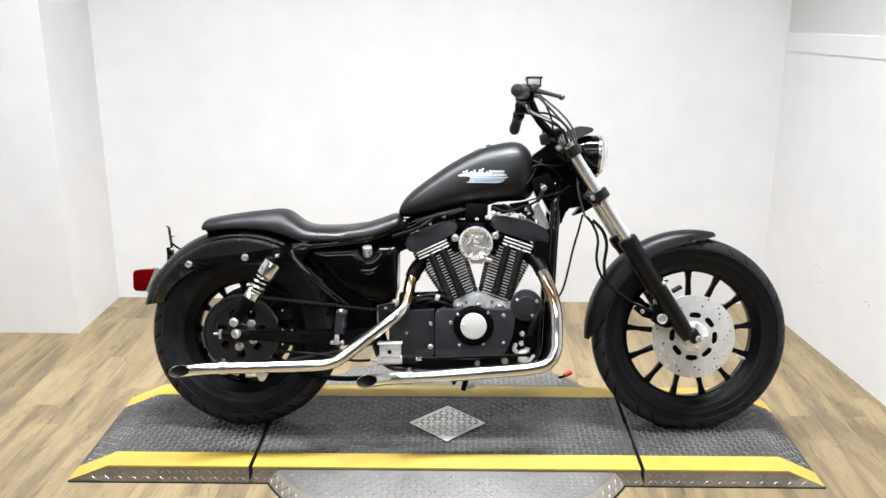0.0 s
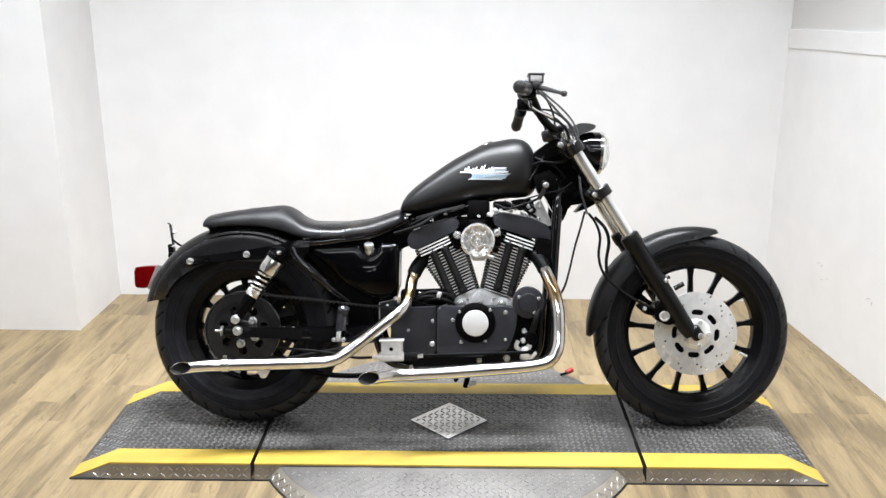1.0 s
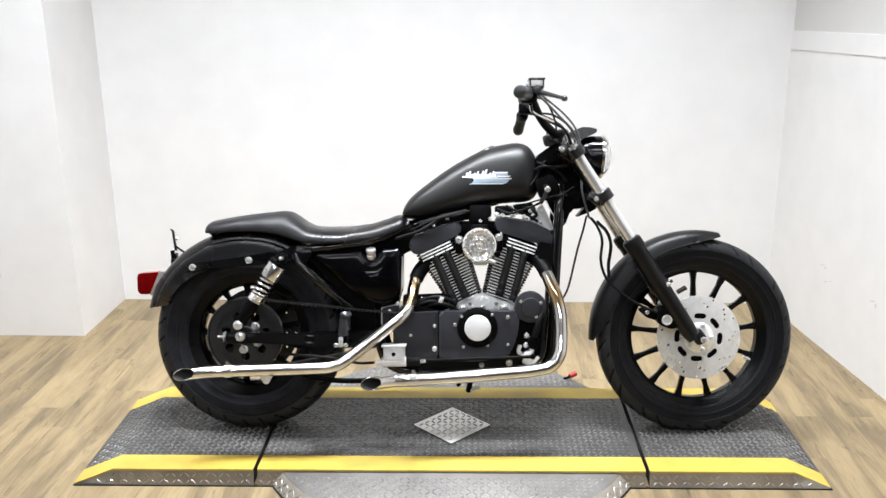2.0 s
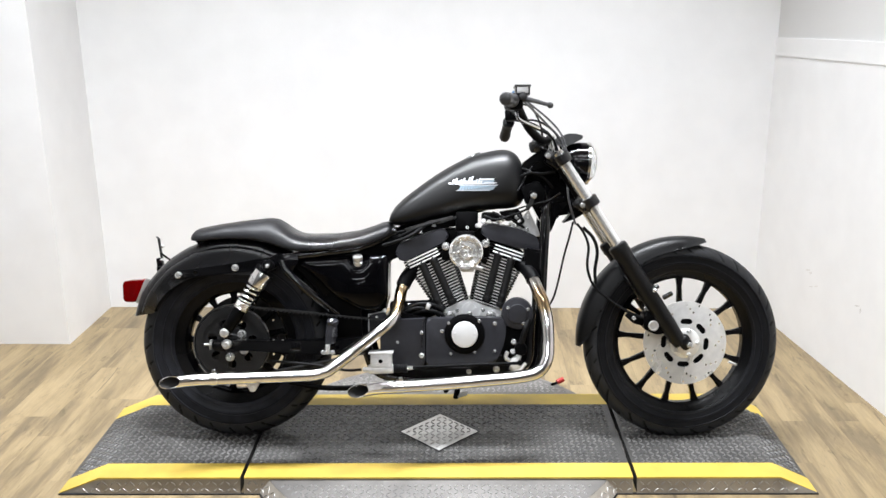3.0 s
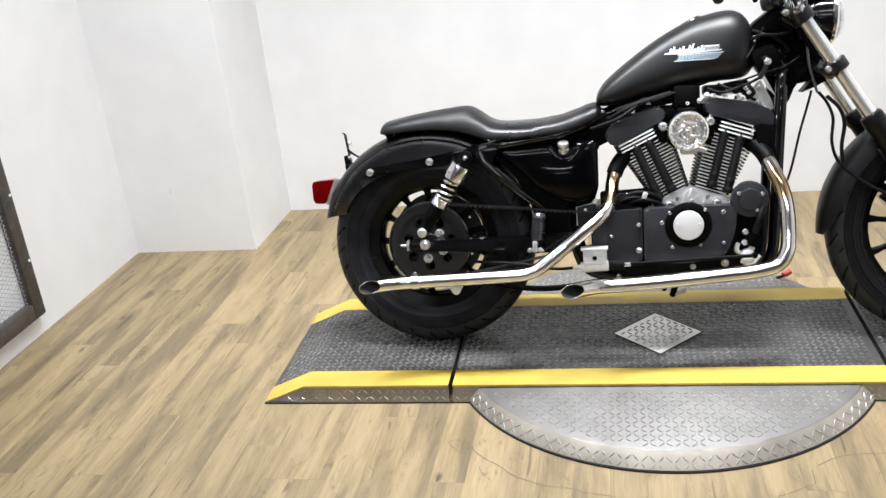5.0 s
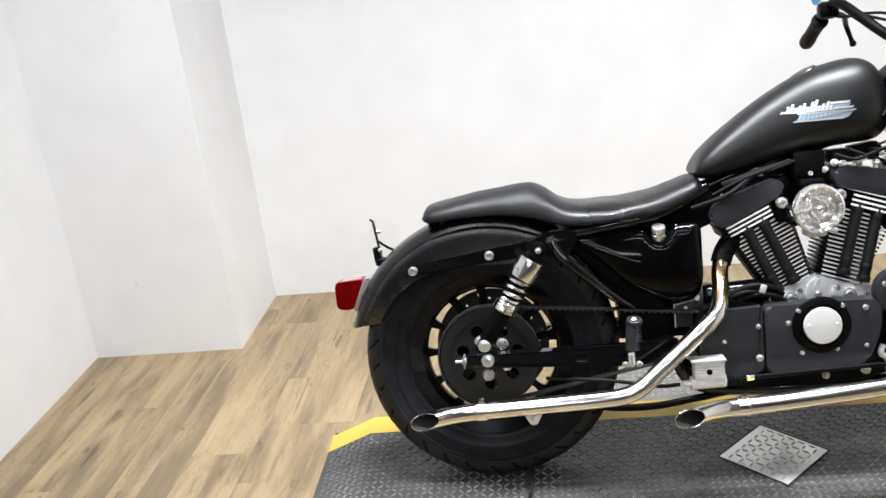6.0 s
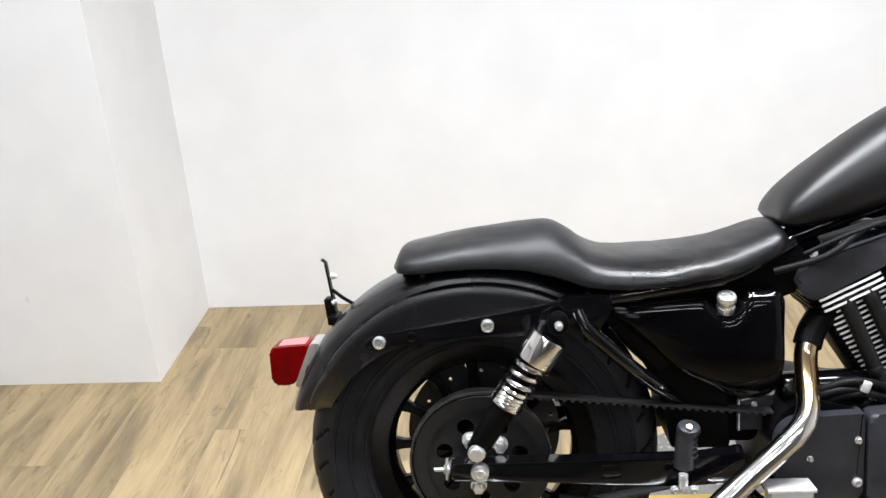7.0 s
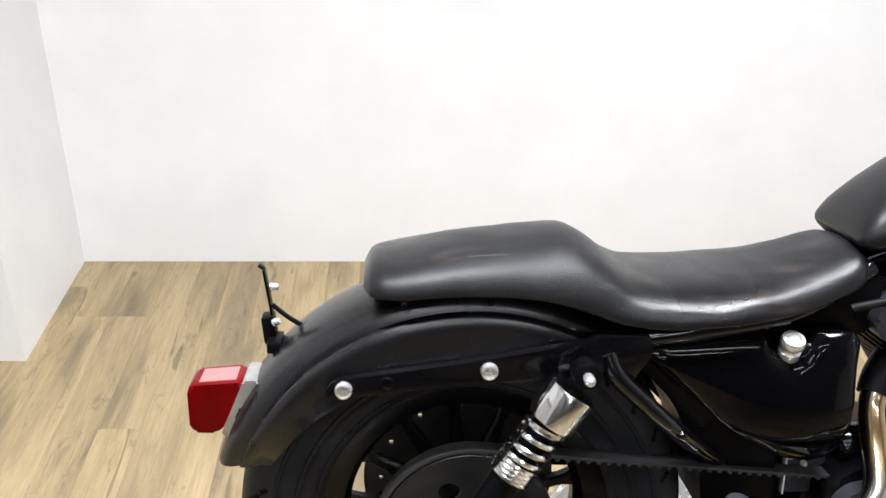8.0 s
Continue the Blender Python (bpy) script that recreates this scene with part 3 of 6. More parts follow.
for s in (-1, 1):
    tread("skirt_tread", M_LUG_ALU, platform, lambda x, y: abs(abs(x) - J) > 0.02 and y < 0.045 * min(1, (1.16 - abs(x)) / 0.11) and not (abs(x) < 0.54 and s < 0), -1.15, 1.15, 0.013, 0.046, 0.0215,
          0.0125, 0.0028, 0.0020, lambda x, y: (Vector((x, s * (W + 0.008 - 0.012 * y / 0.055), y)), EX, EZ, Vector((0, s, 0))), "raised lozenge lugs")
bm = bmesh.new()
D = 0.134
for sx, z in ((1.0, 0.0585),):
    q = [(-D, 0), (0, -D), (D, 0), (0, D)]
    a = [bm.verts.new((x, y, HP - 0.002)) for x, y in q]
    b = [bm.verts.new((x * 0.985, y * 0.985, z)) for x, y in q]
    bm.faces.new(b)
    for k in range(4):
        bm.faces.new((a[k], a[(k + 1) % 4], b[(k + 1) % 4], b[k]))
rim_d = bmesh.new()
rim_d.faces.new([rim_d.verts.new((x * 1.045, y * 1.045, HP + 0.0032)) for x, y in [(-D, 0), (0, -D), (D, 0), (0, D)]])
part("diamond_border", rim_d, M_GAP_SHADE, platform)
diamond = part("diamond_plate", bm, M_DIAMOND, platform, "bare aluminium diamond set into the deck")
tread("diamond_tread", M_LUG_ALU, diamond, lambda x, y: abs(x) + abs(y) < 0.118, -0.126, 0.126, -0.126, 0.126, 0.0205, 0.0122, 0.0038, 0.0024, lambda x, y: (Vector((x, y, 0.0585)), EX, EY, EZ), "raised lozenge lugs")


# ---- the motorcycle: x forward, y to its left, z up along its lean ----
BIKE = Matrix.Translation((0.0615, 2.692, HP + 0.002)) @ pose(0, 0, 0, 0, 0, 0.8) @ pose(0, 0, 0, -12.5, 0, 0)
bike = thing("motorcycle", "satin black V-twin cruiser motorcycle with chrome pipes on its side stand", "motorcycle", m=BIKE)
REAR, FRONT = Vector((-0.682, 0, 0.317)), Vector((0.8130, 0, 0.3165))


def polar(c, r, a, y=0.0):
    return Vector((c.x + r * math.cos(a), y, c.z + r * math.sin(a)))


def holed_plate(bm, outer, holes, y0, y1):
    """A flat plate in the side plane with real openings through it."""
    pts, edges = [], []
    for loop in [outer] + holes:
        i0 = len(pts)
        pts += [Vector(p) for p in loop]
        edges += [(i0 + k, i0 + (k + 1) % len(loop)) for k in range(len(loop))]
    vs2, _, faces, _, _, _ = delaunay_2d_cdt(pts, edges, [], 0, 1e-6)

    def inside(p, loop):
        hit = False
        for k in range(len(loop)):
            (xa, za), (xb, zb) = loop[k], loop[k - 1]
            if (za > p.y) != (zb > p.y) and p.x < (xb - xa) * (p.y - za) / (zb - za) + xa:
                hit = not hit
        return hit

    vs = [bm.verts.new((p.x, y0, p.y)) for p in vs2]
    fs = []
    for f in faces:
        c = sum((vs2[k] for k in f), Vector((0, 0))) / len(f)
        if inside(c, outer) and not any(inside(c, h) for h in holes):
            fs.append(bm.faces.new([vs[k] for k in f]))
    ext = bmesh.ops.extrude_face_region(bm, geom=fs)["geom"]
    bmesh.ops.translate(bm, vec=(0, y1 - y0, 0), verts=[v for v in ext if isinstance(v, bmesh.types.BMVert)])
    return bm


def ring_loop(c, r, n=24, a0=0.0):
    return [(c[0] + r * math.cos(a0 + 2 * math.pi * k / n), c[1] + r * math.sin(a0 + 2 * math.pi * k / n)) for k in range(n)]


def slot_loop(c, rad, ang, half, w, n=8):
    """A slot that follows an arc round c."""
    out = []
    for k in range(n + 1):
        a = ang - half + 2 * half * k / n
        v = w * max(0.3, (1 - abs(2 * k / n - 1) ** 5) ** 0.5)
        out.append((c[0] + (rad + v) * math.cos(a), c[1] + (rad + v) * math.sin(a)))
    for k in range(n + 1):
        a = ang + half - 2 * half * k / n
        v = w * max(0.3, (1 - abs(2 * k / n - 1) ** 5) ** 0.5)
        out.append((c[0] + (rad - v) * math.cos(a), c[1] + (rad - v) * math.sin(a)))
    return out


def tyre(bm, c, R, hw, bead, pitch, seg=432):
    """A tyre with a squarish crown, slanted tread grooves and stepped sidewalls."""
    rm, prof = R - 0.48 * (R - bead), []
    for k in range(15):
        ph = radians(80 * k / 14)
        prof.append((hw * math.sin(ph) ** 0.8, rm + (R - rm) * math.cos(ph) ** 0.8, k / 14, 0))
    r0 = prof[-1][1]
    for u in (0.05, 0.07, 0.13, 0.15, 0.30, 0.46, 0.48, 0.55, 0.57, 0.72, 0.84, 0.86, 0.95, 1.0):
        ridge = 0.0024 if 0.06 < u < 0.14 or 0.47 < u < 0.56 or 0.85 < u < 0.96 else 0.0
        prof.append((hw * (0.988 - 0.22 * u ** 2.2) + ridge, r0 + (bead - r0) * u, 2, 2))
    full = [(-y, r, t, m, 0.0) for y, r, t, m in reversed(prof[1:])] + [(y, r, t, m, 0.5) for y, r, t, m in prof]
    rings, low = [], set()
    for i in range(seg):
        a = 2 * math.pi * i / seg
        row = []
        for y, r, t, m, off in full:
            g = 0.0
            if 0.12 < t < 0.97:
                ph = (i / seg * pitch + t * 1.15 + off) % 1.0
                if ph < 0.14:
                    g = 0.0035
            row.append(bm.verts.new(polar(c, r - g, a, y)))
            if g > 0:
                low.add(row[-1])
        rings.append(row)
    for i in range(seg):
        a, b = rings[i], rings[(i + 1) % seg]
        for k in range(len(full) - 1):
            f = bm.faces.new((a[k], a[k + 1], b[k + 1], b[k]))
            f.material_index = 1 if sum(v in low for v in f.verts) >= 3 else 2 if full[k][3] and full[k + 1][3] else 0
    return bm


def rim_band(bm, c, r_out, r_in, hw, seg=96):
    """A deep rim: flanges at the bead and a lower well, closed on its inner side."""
    prof = [(r_out, -hw), (r_out + 0.004, -hw - 0.002), (r_out + 0.004, -hw + 0.004), (r_out - 0.012, -hw + 0.012), (r_out - 0.016, 0), (r_out - 0.012, hw - 0.012),
            (r_out + 0.004, hw - 0.004), (r_out + 0.004, hw + 0.002), (r_out, hw), (r_in + 0.010, hw - 0.008), (r_in, hw * 0.45), (r_in, -hw * 0.45), (r_in + 0.010, -hw + 0.008)]
    lathe(bm, c, (0, 1, 0), prof + [prof[0]], seg, close=False)
    return bm


def spoke(bm, c, a, r0, r1, w0, w1, t):
    """One cast spoke, tapering, from the hub to the rim."""
    d, s = Vector((math.cos(a), 0, math.sin(a))), Vector((-math.sin(a), 0, math.cos(a)))
    vs = []
    for r, w, th in ((r0, w0, t * 1.3), (r0 + (r1 - r0) * 0.8, w1, t), (r1, w1 * 1.7, t)):
        p = c + d * r
        vs.append([bm.verts.new(p + s * w * sx + Vector((0, th * sy, 0))) for sx, sy in ((-1, -0.6), (-0.6, -1), (0.6, -1), (1, -0.6), (1, 0.6), (0.6, 1), (-0.6, 1), (-1, 0.6))])
    for a_, b_ in zip(vs, vs[1:]):
        for k in range(8):
            bm.faces.new((a_[k], a_[(k + 1) % 8], b_[(k + 1) % 8], b_[k]))
    return bm


# wheels
front_wheel = part("front_wheel", lathe(bmesh.new(), FRONT + Vector((0, -0.05, 0)), (0, 1, 0), [(0.018, 0), (0.034, 0.002), (0.038, 0.012), (0.045, 0.03), (0.045, 0.07), (0.034, 0.095), (0.018, 0.1)], 40),
                   M_ENGINE, bike, "black thirteen-spoke cast front wheel")
front_wheel.matrix_parent_inverse = Matrix.Translation(FRONT) @ pose(0, 0, 0, 0, 0, 3.0) @ Matrix.Translation(-FRONT)
part("tyre", tyre(bmesh.new(), FRONT, 0.3265, 0.053, 0.236, 34), [M_TYRE_TREAD, M_GROOVE_SHADE, M_RUBBER], front_wheel, "narrow black road tyre", 50)
part("rim", rim_band(bmesh.new(), FRONT, 0.240, 0.211, 0.030), M_WHEEL, front_wheel)
for k in range(13):
    part("spoke", spoke(bmesh.new(), FRONT, 2 * math.pi * (k + 0.28) / 13, 0.04, 0.216, 0.0125, 0.0075, 0.010), M_WHEEL, front_wheel)
holes = [slot_loop((FRONT.x, FRONT.z), 0.0715, radians(41 + 45 * k), 0.285, 0.0092) for k in range(8)]
for k in range(9):
    a = 2 * math.pi * k / 9
    for rr, da in ((0.104, -0.10), (0.114, 0.02), (0.124, 0.14), (0.131, -0.2)):
        holes.append(ring_loop((FRONT.x + rr * math.cos(a + da), FRONT.z + rr * math.sin(a + da)), 0.0040, 10))
part("brake_disc", holed_plate(bmesh.new(), ring_loop((FRONT.x, FRONT.z), 0.1385, 96), holes, -0.066, -0.060), M_DISC, front_wheel, "drilled and slotted bare steel brake disc", 25)
bm = lathe(bmesh.new(), FRONT + Vector((0, -0.068, 0)), (0, 1, 0), [(0.0, 0), (0.048, 0.0), (0.056, 0.006), (0.056, 0.01)], 48)
for k in range(5):
    bolt(bm, polar(FRONT, 0.042, 2 * math.pi * k / 5, -0.068), (0, -1, 0), 0.007, 0.007)
part("disc_carrier", bm, M_DISC, front_wheel, "bright bolted disc centre")
part("hub_flange", lathe(bmesh.new(), FRONT + Vector((0, -0.058, 0)), (0, 1, 0), [(0, 0), (0.084, 0), (0.086, 0.003), (0.086, 0.008), (0.04, 0.014)], 48), M_ENGINE, front_wheel)
bm = cyl(bmesh.new(), polar(FRONT, 0.212, -0.42, -0.01), polar(FRONT, 0.18, -0.42, -0.022), 0.004, 10)
part("valve", bm, M_STEEL, front_wheel)

rear_wheel = part("rear_wheel", lathe(bmesh.new(), REAR + Vector((0, -0.07, 0)), (0, 1, 0), [(0.018, 0), (0.05, 0.002), (0.055, 0.02), (0.05, 0.05), (0.05, 0.1), (0.03, 0.13), (0.018, 0.14)], 40),
                  M_ENGINE, bike, "black cast rear wheel with belt pulley")
part("tyre", tyre(bmesh.new(), REAR, 0.320, 0.066, 0.205, 30), [M_TYRE_TREAD, M_GROOVE_SHADE, M_RUBBER_SHEEN], rear_wheel, "wide black road tyre", 50)
part("rim", rim_band(bmesh.new(), REAR, 0.207, 0.164, 0.044), M_WHEEL, rear_wheel)
for k in range(13):
    part("spoke", spoke(bmesh.new(), REAR, 2 * math.pi * (k + 0.45) / 13, 0.05, 0.170, 0.013, 0.008, 0.010), M_WHEEL, rear_wheel)
SPC = Vector((-0.682, 0, 0.322))
holes = [ring_loop((SPC.x + 0.068 * math.cos(a), SPC.z + 0.068 * math.sin(a)), 0.0155, 18) for a in (2 * math.pi * (k + 0.2) / 7 for k in range(7))]
bm = holed_plate(bmesh.new(), ring_loop((SPC.x, SPC.z), 0.104, 64), holes, -0.094, -0.084)
lathe(bm, SPC + Vector((0, -0.098, 0)), (0, 1, 0), [(0.098, 0), (0.121, 0.0), (0.123, 0.003), (0.123, 0.026), (0.121, 0.029), (0.104, 0.029), (0.100, 0.004), (0.098, 0)], 96, close=False)
pulley = part("belt_pulley", bm, M_PULLEY, rear_wheel, "black belt pulley with round holes", 30)
bm = lathe(bmesh.new(), SPC + Vector((0, -0.1, 0)), (0, 1, 0), [(0, 0), (0.03, 0), (0.034, 0.006), (0.034, 0.014)], 32)
part("pulley_hub", bm, M_PULLEY, rear_wheel)
for k in range(5):
    c = polar(SPC, 0.045, radians(44 + 72 * k), -0.094)
    part("pulley_bolt", hex_bolt(bmesh.new(), c, (0, -1, 0), 0.0112, 0.020), M_BOLT, rear_wheel, "steel pulley bolt")
holes = [ring_loop((REAR.x + rr * math.cos(a), REAR.z + rr * math.sin(a)), 0.0035, 8) for k in range(12) for rr, a in ((0.12, 2 * math.pi * k / 12), (0.133, 2 * math.pi * (k + 0.4) / 12))]
holes.append(ring_loop((REAR.x, REAR.z), 0.06, 32))
part("brake_disc", holed_plate(bmesh.new(), ring_loop((REAR.x, REAR.z), 0.146, 72), holes, 0.066, 0.072), M_DARKSTEEL, rear_wheel, "drilled steel brake disc on the far side", 25)


# fenders
def fender(bm, c, R, rows, a0, a1, low, n=64, thick=0.003, taper=0.0, skew=0.0):
    """A mudguard swept round a wheel: rows give half-width and drop of the crown; low(a) is the radius of the lower lip."""
    prev = None
    for i in range(n + 1):
        a = a0 + (a1 - a0) * i / n
        k = 1.0 - taper * (abs(2 * i / n - 1) ** 6)
        sec = []
        lo = low(a)
        last = rows[-1]
        full = [(y, R - d) for y, d in rows if R - d > lo] + [(last[0] + 0.003, lo)]
        while len(full) < len(rows) + 1:
            full.insert(-1, full[-2])
        outer = [(-y, r) for y, r in reversed(full[1:])] + full
        tip = skew * max(0.0, 1 - i / 14) ** 1.5
        turn = [a + tip * (1 - min(1.0, (R - r) / 0.07)) for y, r in outer]
        ring = [polar(c, r, b, y * k) for (y, r), b in zip(outer, turn)]
        inner = [polar(c, r - (thick if abs(y) < 0.05 else 0.0), b, (abs(y) - thick if abs(y) > 0.02 else abs(y)) * k * (1 if y > 0 else -1)) for (y, r), b in zip(outer, turn)]
        vs = [bm.verts.new(p) for p in ring] + [bm.verts.new(p) for p in reversed(inner)]
        if prev:
            m = len(vs)
            for q in range(m):
                bm.faces.new((prev[q], prev[(q + 1) % m], vs[(q + 1) % m], vs[q]))
        else:
            bm.faces.new(vs)
        prev = vs
    bm.faces.new(prev)
    bmesh.ops.remove_doubles(bm, verts=bm.verts, dist=1e-5)
    return bm


def rear_lip(a):
    return curve_value([(45, 0.33), (58, 0.30), (70, 0.25), (86, 0.235), (100, 0.24), (127, 0.264), (141, 0.276), (158, 0.286), (166, 0.30)], math.degrees(a))


ROWS_R = [(0.0, 0.0), (0.03, 0.0012), (0.055, 0.0055), (0.070, 0.012), (0.079, 0.020), (0.082, 0.027), (0.083, 0.031), (0.0892, 0.0323), (0.0922, 0.0336), (0.0948, 0.0360), (0.0966, 0.0394), (0.0978, 0.044), (0.0984, 0.050), (0.0985, 0.062), (0.0990, 0.082)]
rear_fender = part("rear_fender", fender(bmesh.new(), REAR, 0.358, ROWS_R, radians(159.0), radians(46), rear_lip, 72, 0.003, 0.30, radians(7.0)), M_SATIN, bike, "satin black rear mudguard with pressed ridges", 30)
ROWS_F = [(0.0, 0.0), (0.02, 0.001), (0.036, 0.006), (0.048, 0.015), (0.055, 0.027), (0.058, 0.04)]


def front_lip(a):
    return curve_value([(76, 0.343), (84, 0.322), (100, 0.306), (140, 0.300), (165, 0.305), (176, 0.318), (183, 0.348)], math.degrees(a))


front_fender = part("front_fender", fender(bmesh.new(), FRONT, 0.352, ROWS_F, radians(182.5), radians(77), front_lip, 64, 0.0025, 0.35), M_FORK, bike, "satin black front mudguard", 30)
front_fender.matrix_parent_inverse = front_wheel.matrix_parent_inverse

for s in (-1, 1):
    bm = prism(bmesh.new(), rounded([(-0.875, 0.536), (-0.866, 0.563), (-0.70, 0.585), (-0.512, 0.616), (-0.500, 0.590), (-0.56, 0.566), (-0.70, 0.556)], 0.01), s * 0.103, s * 0.117, 0.003)
    strut = part("fender_strut", bm, M_GLOSS, bike, "gloss black mudguard strut")
    for x, z in ((-0.848, 0.552), (-0.662, 0.5755)):
        bm = lathe(bmesh.new(), (x, s * 0.116, z), (0, s, 0), [(0.0115, 0), (0.0115, 0.006), (0.0102, 0.009), (0.0080, 0.0095), (0.0066, 0.005), (0.0038, 0.005), (0.003, 0.008), (0, 0.008)], 24)
        part("bolt", bm, M_BOLT, strut, "chrome round-head bolt")
    part("bolt_hole", lathe(bmesh.new(), (-0.792, s * 0.117, 0.5595), (0, s, 0), [(0.0035, 0.0005), (0.006, 0.0005), (0.008, 0.002), (0.009, 0)], 18, close=False), M_ENGINE, strut)

# tail light and plate bracket
bm = prism(bmesh.new(), rounded([(-1.062, 0.524), (-0.985, 0.529), (-1.020, 0.453), (-1.061, 0.455)], 0.010), -0.040, 0.020, 0.006, 3)
tail = part("tail_light", bm, M_RED, bike, "red tail light lens")
for dz in (0.0, 0.010, 0.020, 0.030):
    part("lens_rib", box(bmesh.new(), (-1.0618, -0.010, 0.470 + dz), (0.002, 0.044, 0.0026), 0.0008), M_RED, tail)
# thin strip that paints the reflection on top of the lens
part("lens_top", prism(bmesh.new(), rounded([(-1.047, 0.5262), (-0.997, 0.5294), (-0.997, 0.520), (-1.047, 0.520)], 0.001), -0.031, 0.012, 0.001), M_LENS_SHEEN, tail, "pale pink strip for the reflection on the lens top")
bm = prism(bmesh.new(), rounded([(-0.986, 0.531), (-0.966, 0.531), (-1.001, 0.449), (-1.020, 0.451)], 0.004), -0.041, 0.022, 0.003)
lbase = part("light_base", bm, M_DULL, tail, "dull silver light base")
for x, z in ((-0.9935, 0.487), (-0.9970, 0.480)):
    part("print_bar", box(bmesh.new(), (x, -0.0413, z), (0.008, 0.0008, 0.0022), 0.0, Matrix.Rotation(radians(-68), 4, "Y")), M_DARKSTEEL, lbase)
bm = bmesh.new()
box(bm, (-0.9575, 0.041, 0.628), (0.0035, 0.020, 0.072), 0.001, Matrix.Rotation(radians(-8), 4, "Y"))
box(bm, (-0.966, 0.041, 0.667), (0.010, 0.014, 0.0030), 0.001, Matrix.Rotation(radians(35), 4, "Y"))
box(bm, (-0.957, 0.036, 0.578), (0.018, 0.030, 0.040), 0.003, Matrix.Rotation(radians(-6), 4, "Y"))
box(bm, (-0.948, 0.020, 0.562), (0.020, 0.050, 0.016), 0.003)
tube(bm, [(-0.952, 0.036, 0.612), (-0.93, 0.025, 0.598), (-0.905, 0.010, 0.588)], 0.0035, 8, 4)
bracket = part("plate_bracket", bm, M_ENGINE, bike, "bent black number plate bracket")
part("bolt", bolt(bmesh.new(), (-0.955, 0.041, 0.637), (1, 0, 0), 0.005, 0.012), M_BOLT, bracket, "small steel bolt")
part("bolt", bolt(bmesh.new(), (-0.950, 0.024, 0.590), (1, -0.3, 0.4), 0.005, 0.01), M_BOLT, bracket, "small steel bolt")

# seat
SEAT_T = [(-0.822, 0.676), (-0.812, 0.695), (-0.79, 0.703), (-0.70, 0.719), (-0.60, 0.731), (-0.548, 0.733), (-0.515, 0.716), (-0.475, 0.688), (-0.43, 0.681), (-0.36, 0.681), (-0.28, 0.689), (-0.22, 0.705), (-0.175, 0.720), (-0.155, 0.716), (-0.147, 0.700)]
SEAT_B = [(-0.822, 0.668), (-0.81, 0.660), (-0.70, 0.666), (-0.62, 0.664), (-0.54, 0.645), (-0.49, 0.630), (-0.42, 0.626), (-0.33, 0.632), (-0.25, 0.642), (-0.18, 0.664), (-0.155, 0.680), (-0.147, 0.694)]
SEAT_W = [(-0.822, 0.060), (-0.812, 0.085), (-0.78, 0.099), (-0.70, 0.106), (-0.58, 0.113), (-0.50, 0.118), (-0.42, 0.126), (-0.35, 0.126), (-0.27, 0.114), (-0.20, 0.098), (-0.165, 0.086), (-0.15, 0.065), (-0.147, 0.05)]


def loft_body(bm, top, bottom, width, x0, x1, n, mid, pu, pl, seg=40):
    """A padded or blown shape: at each x a rounded section between the bottom and top curves, widest at the share mid of its height."""
    rings = []
    for i in range(n + 1):
        x = x0 + (x1 - x0) * (0.5 - 0.5 * math.cos(math.pi * i / n))
        zt, zb, w = curve_value(top, x), curve_value(bottom, x), curve_value(width, x)
        zc = zb + (zt - zb) * mid
        row = []
        for k in range(seg):
            a = 2 * math.pi * k / seg
            c, s = math.cos(a), math.sin(a)
            p = pu if s >= 0 else pl
            row.append(bm.verts.new((x, w * math.copysign(abs(c) ** (2 / p), c), zc + (zt - zc if s >= 0 else zc - zb) * math.copysign(abs(s) ** (2 / p), s))))
        rings.append(row)
    for a, b in zip(rings, rings[1:]):
        for k in range(seg):
            bm.faces.new((a[k], a[(k + 1) % seg], b[(k + 1) % seg], b[k]))
    bm.faces.new(rings[0]), bm.faces.new(rings[-1])
    return bm


bm = loft_body(bmesh.new(), SEAT_T, SEAT_B, SEAT_W, -0.822, -0.147, 110, 0.14, 2.35, 3.0, 56)
for v in bm.verts:
    v.co.z += 0.0016 * noise.noise(v.co * 22) + 0.0007 * noise.noise(v.co * 60)
    v.co.y += 0.0016 * noise.noise(v.co * 20 + Vector((5, 0, 0)))
seat = part("seat", bm, M_VINYL, bike, "stepped two-up seat in worn black vinyl", 60)
for x in (-0.77, -0.66):
    part("seat_rivet", bolt(bmesh.new(), (x, -0.095, 0.661), (0, -1, -0.3), 0.004, 0.006), M_ENGINE, seat)
bm = prism(bmesh.new(), rounded([(-0.822, 0.668), (-0.800, 0.668), (-0.790, 0.648), (-0.815, 0.652)], 0.004), -0.02, 0.02, 0.002)
part("seat_tab", bm, M_ENGINE, seat)

def seat_top(x, y):
    zt, zb, w = curve_value(SEAT_T, x), curve_value(SEAT_B, x), curve_value(SEAT_W, x)
    zc = zb + (zt - zb) * 0.14
    return zc + (zt - zc) * max(0.0, 1 - abs(y / w) ** 2.35) ** (1 / 2.35)


def seat_mark(x0, y0, x1, y1, w, n):
    """A split in the vinyl: a thin ragged line that follows the seat's shoulder."""
    bm, rows = bmesh.new(), []
    for i in range(n):
        f = i / (n - 1)
        x, y, h = x0 + (x1 - x0) * f, y0 + (y1 - y0) * f, w * (0.3 + 0.7 * abs(math.sin(i * 1.9 + 1)))
        rows.append([bm.verts.new((x, y + k * h, seat_top(x, y + k * h) + 0.0007)) for k in (-1, 0, 1)])
    for a, b in zip(rows, rows[1:]):
        for k in (0, 1):
            bm.faces.new((a[k], a[k + 1], b[k + 1], b[k]))
    return bm


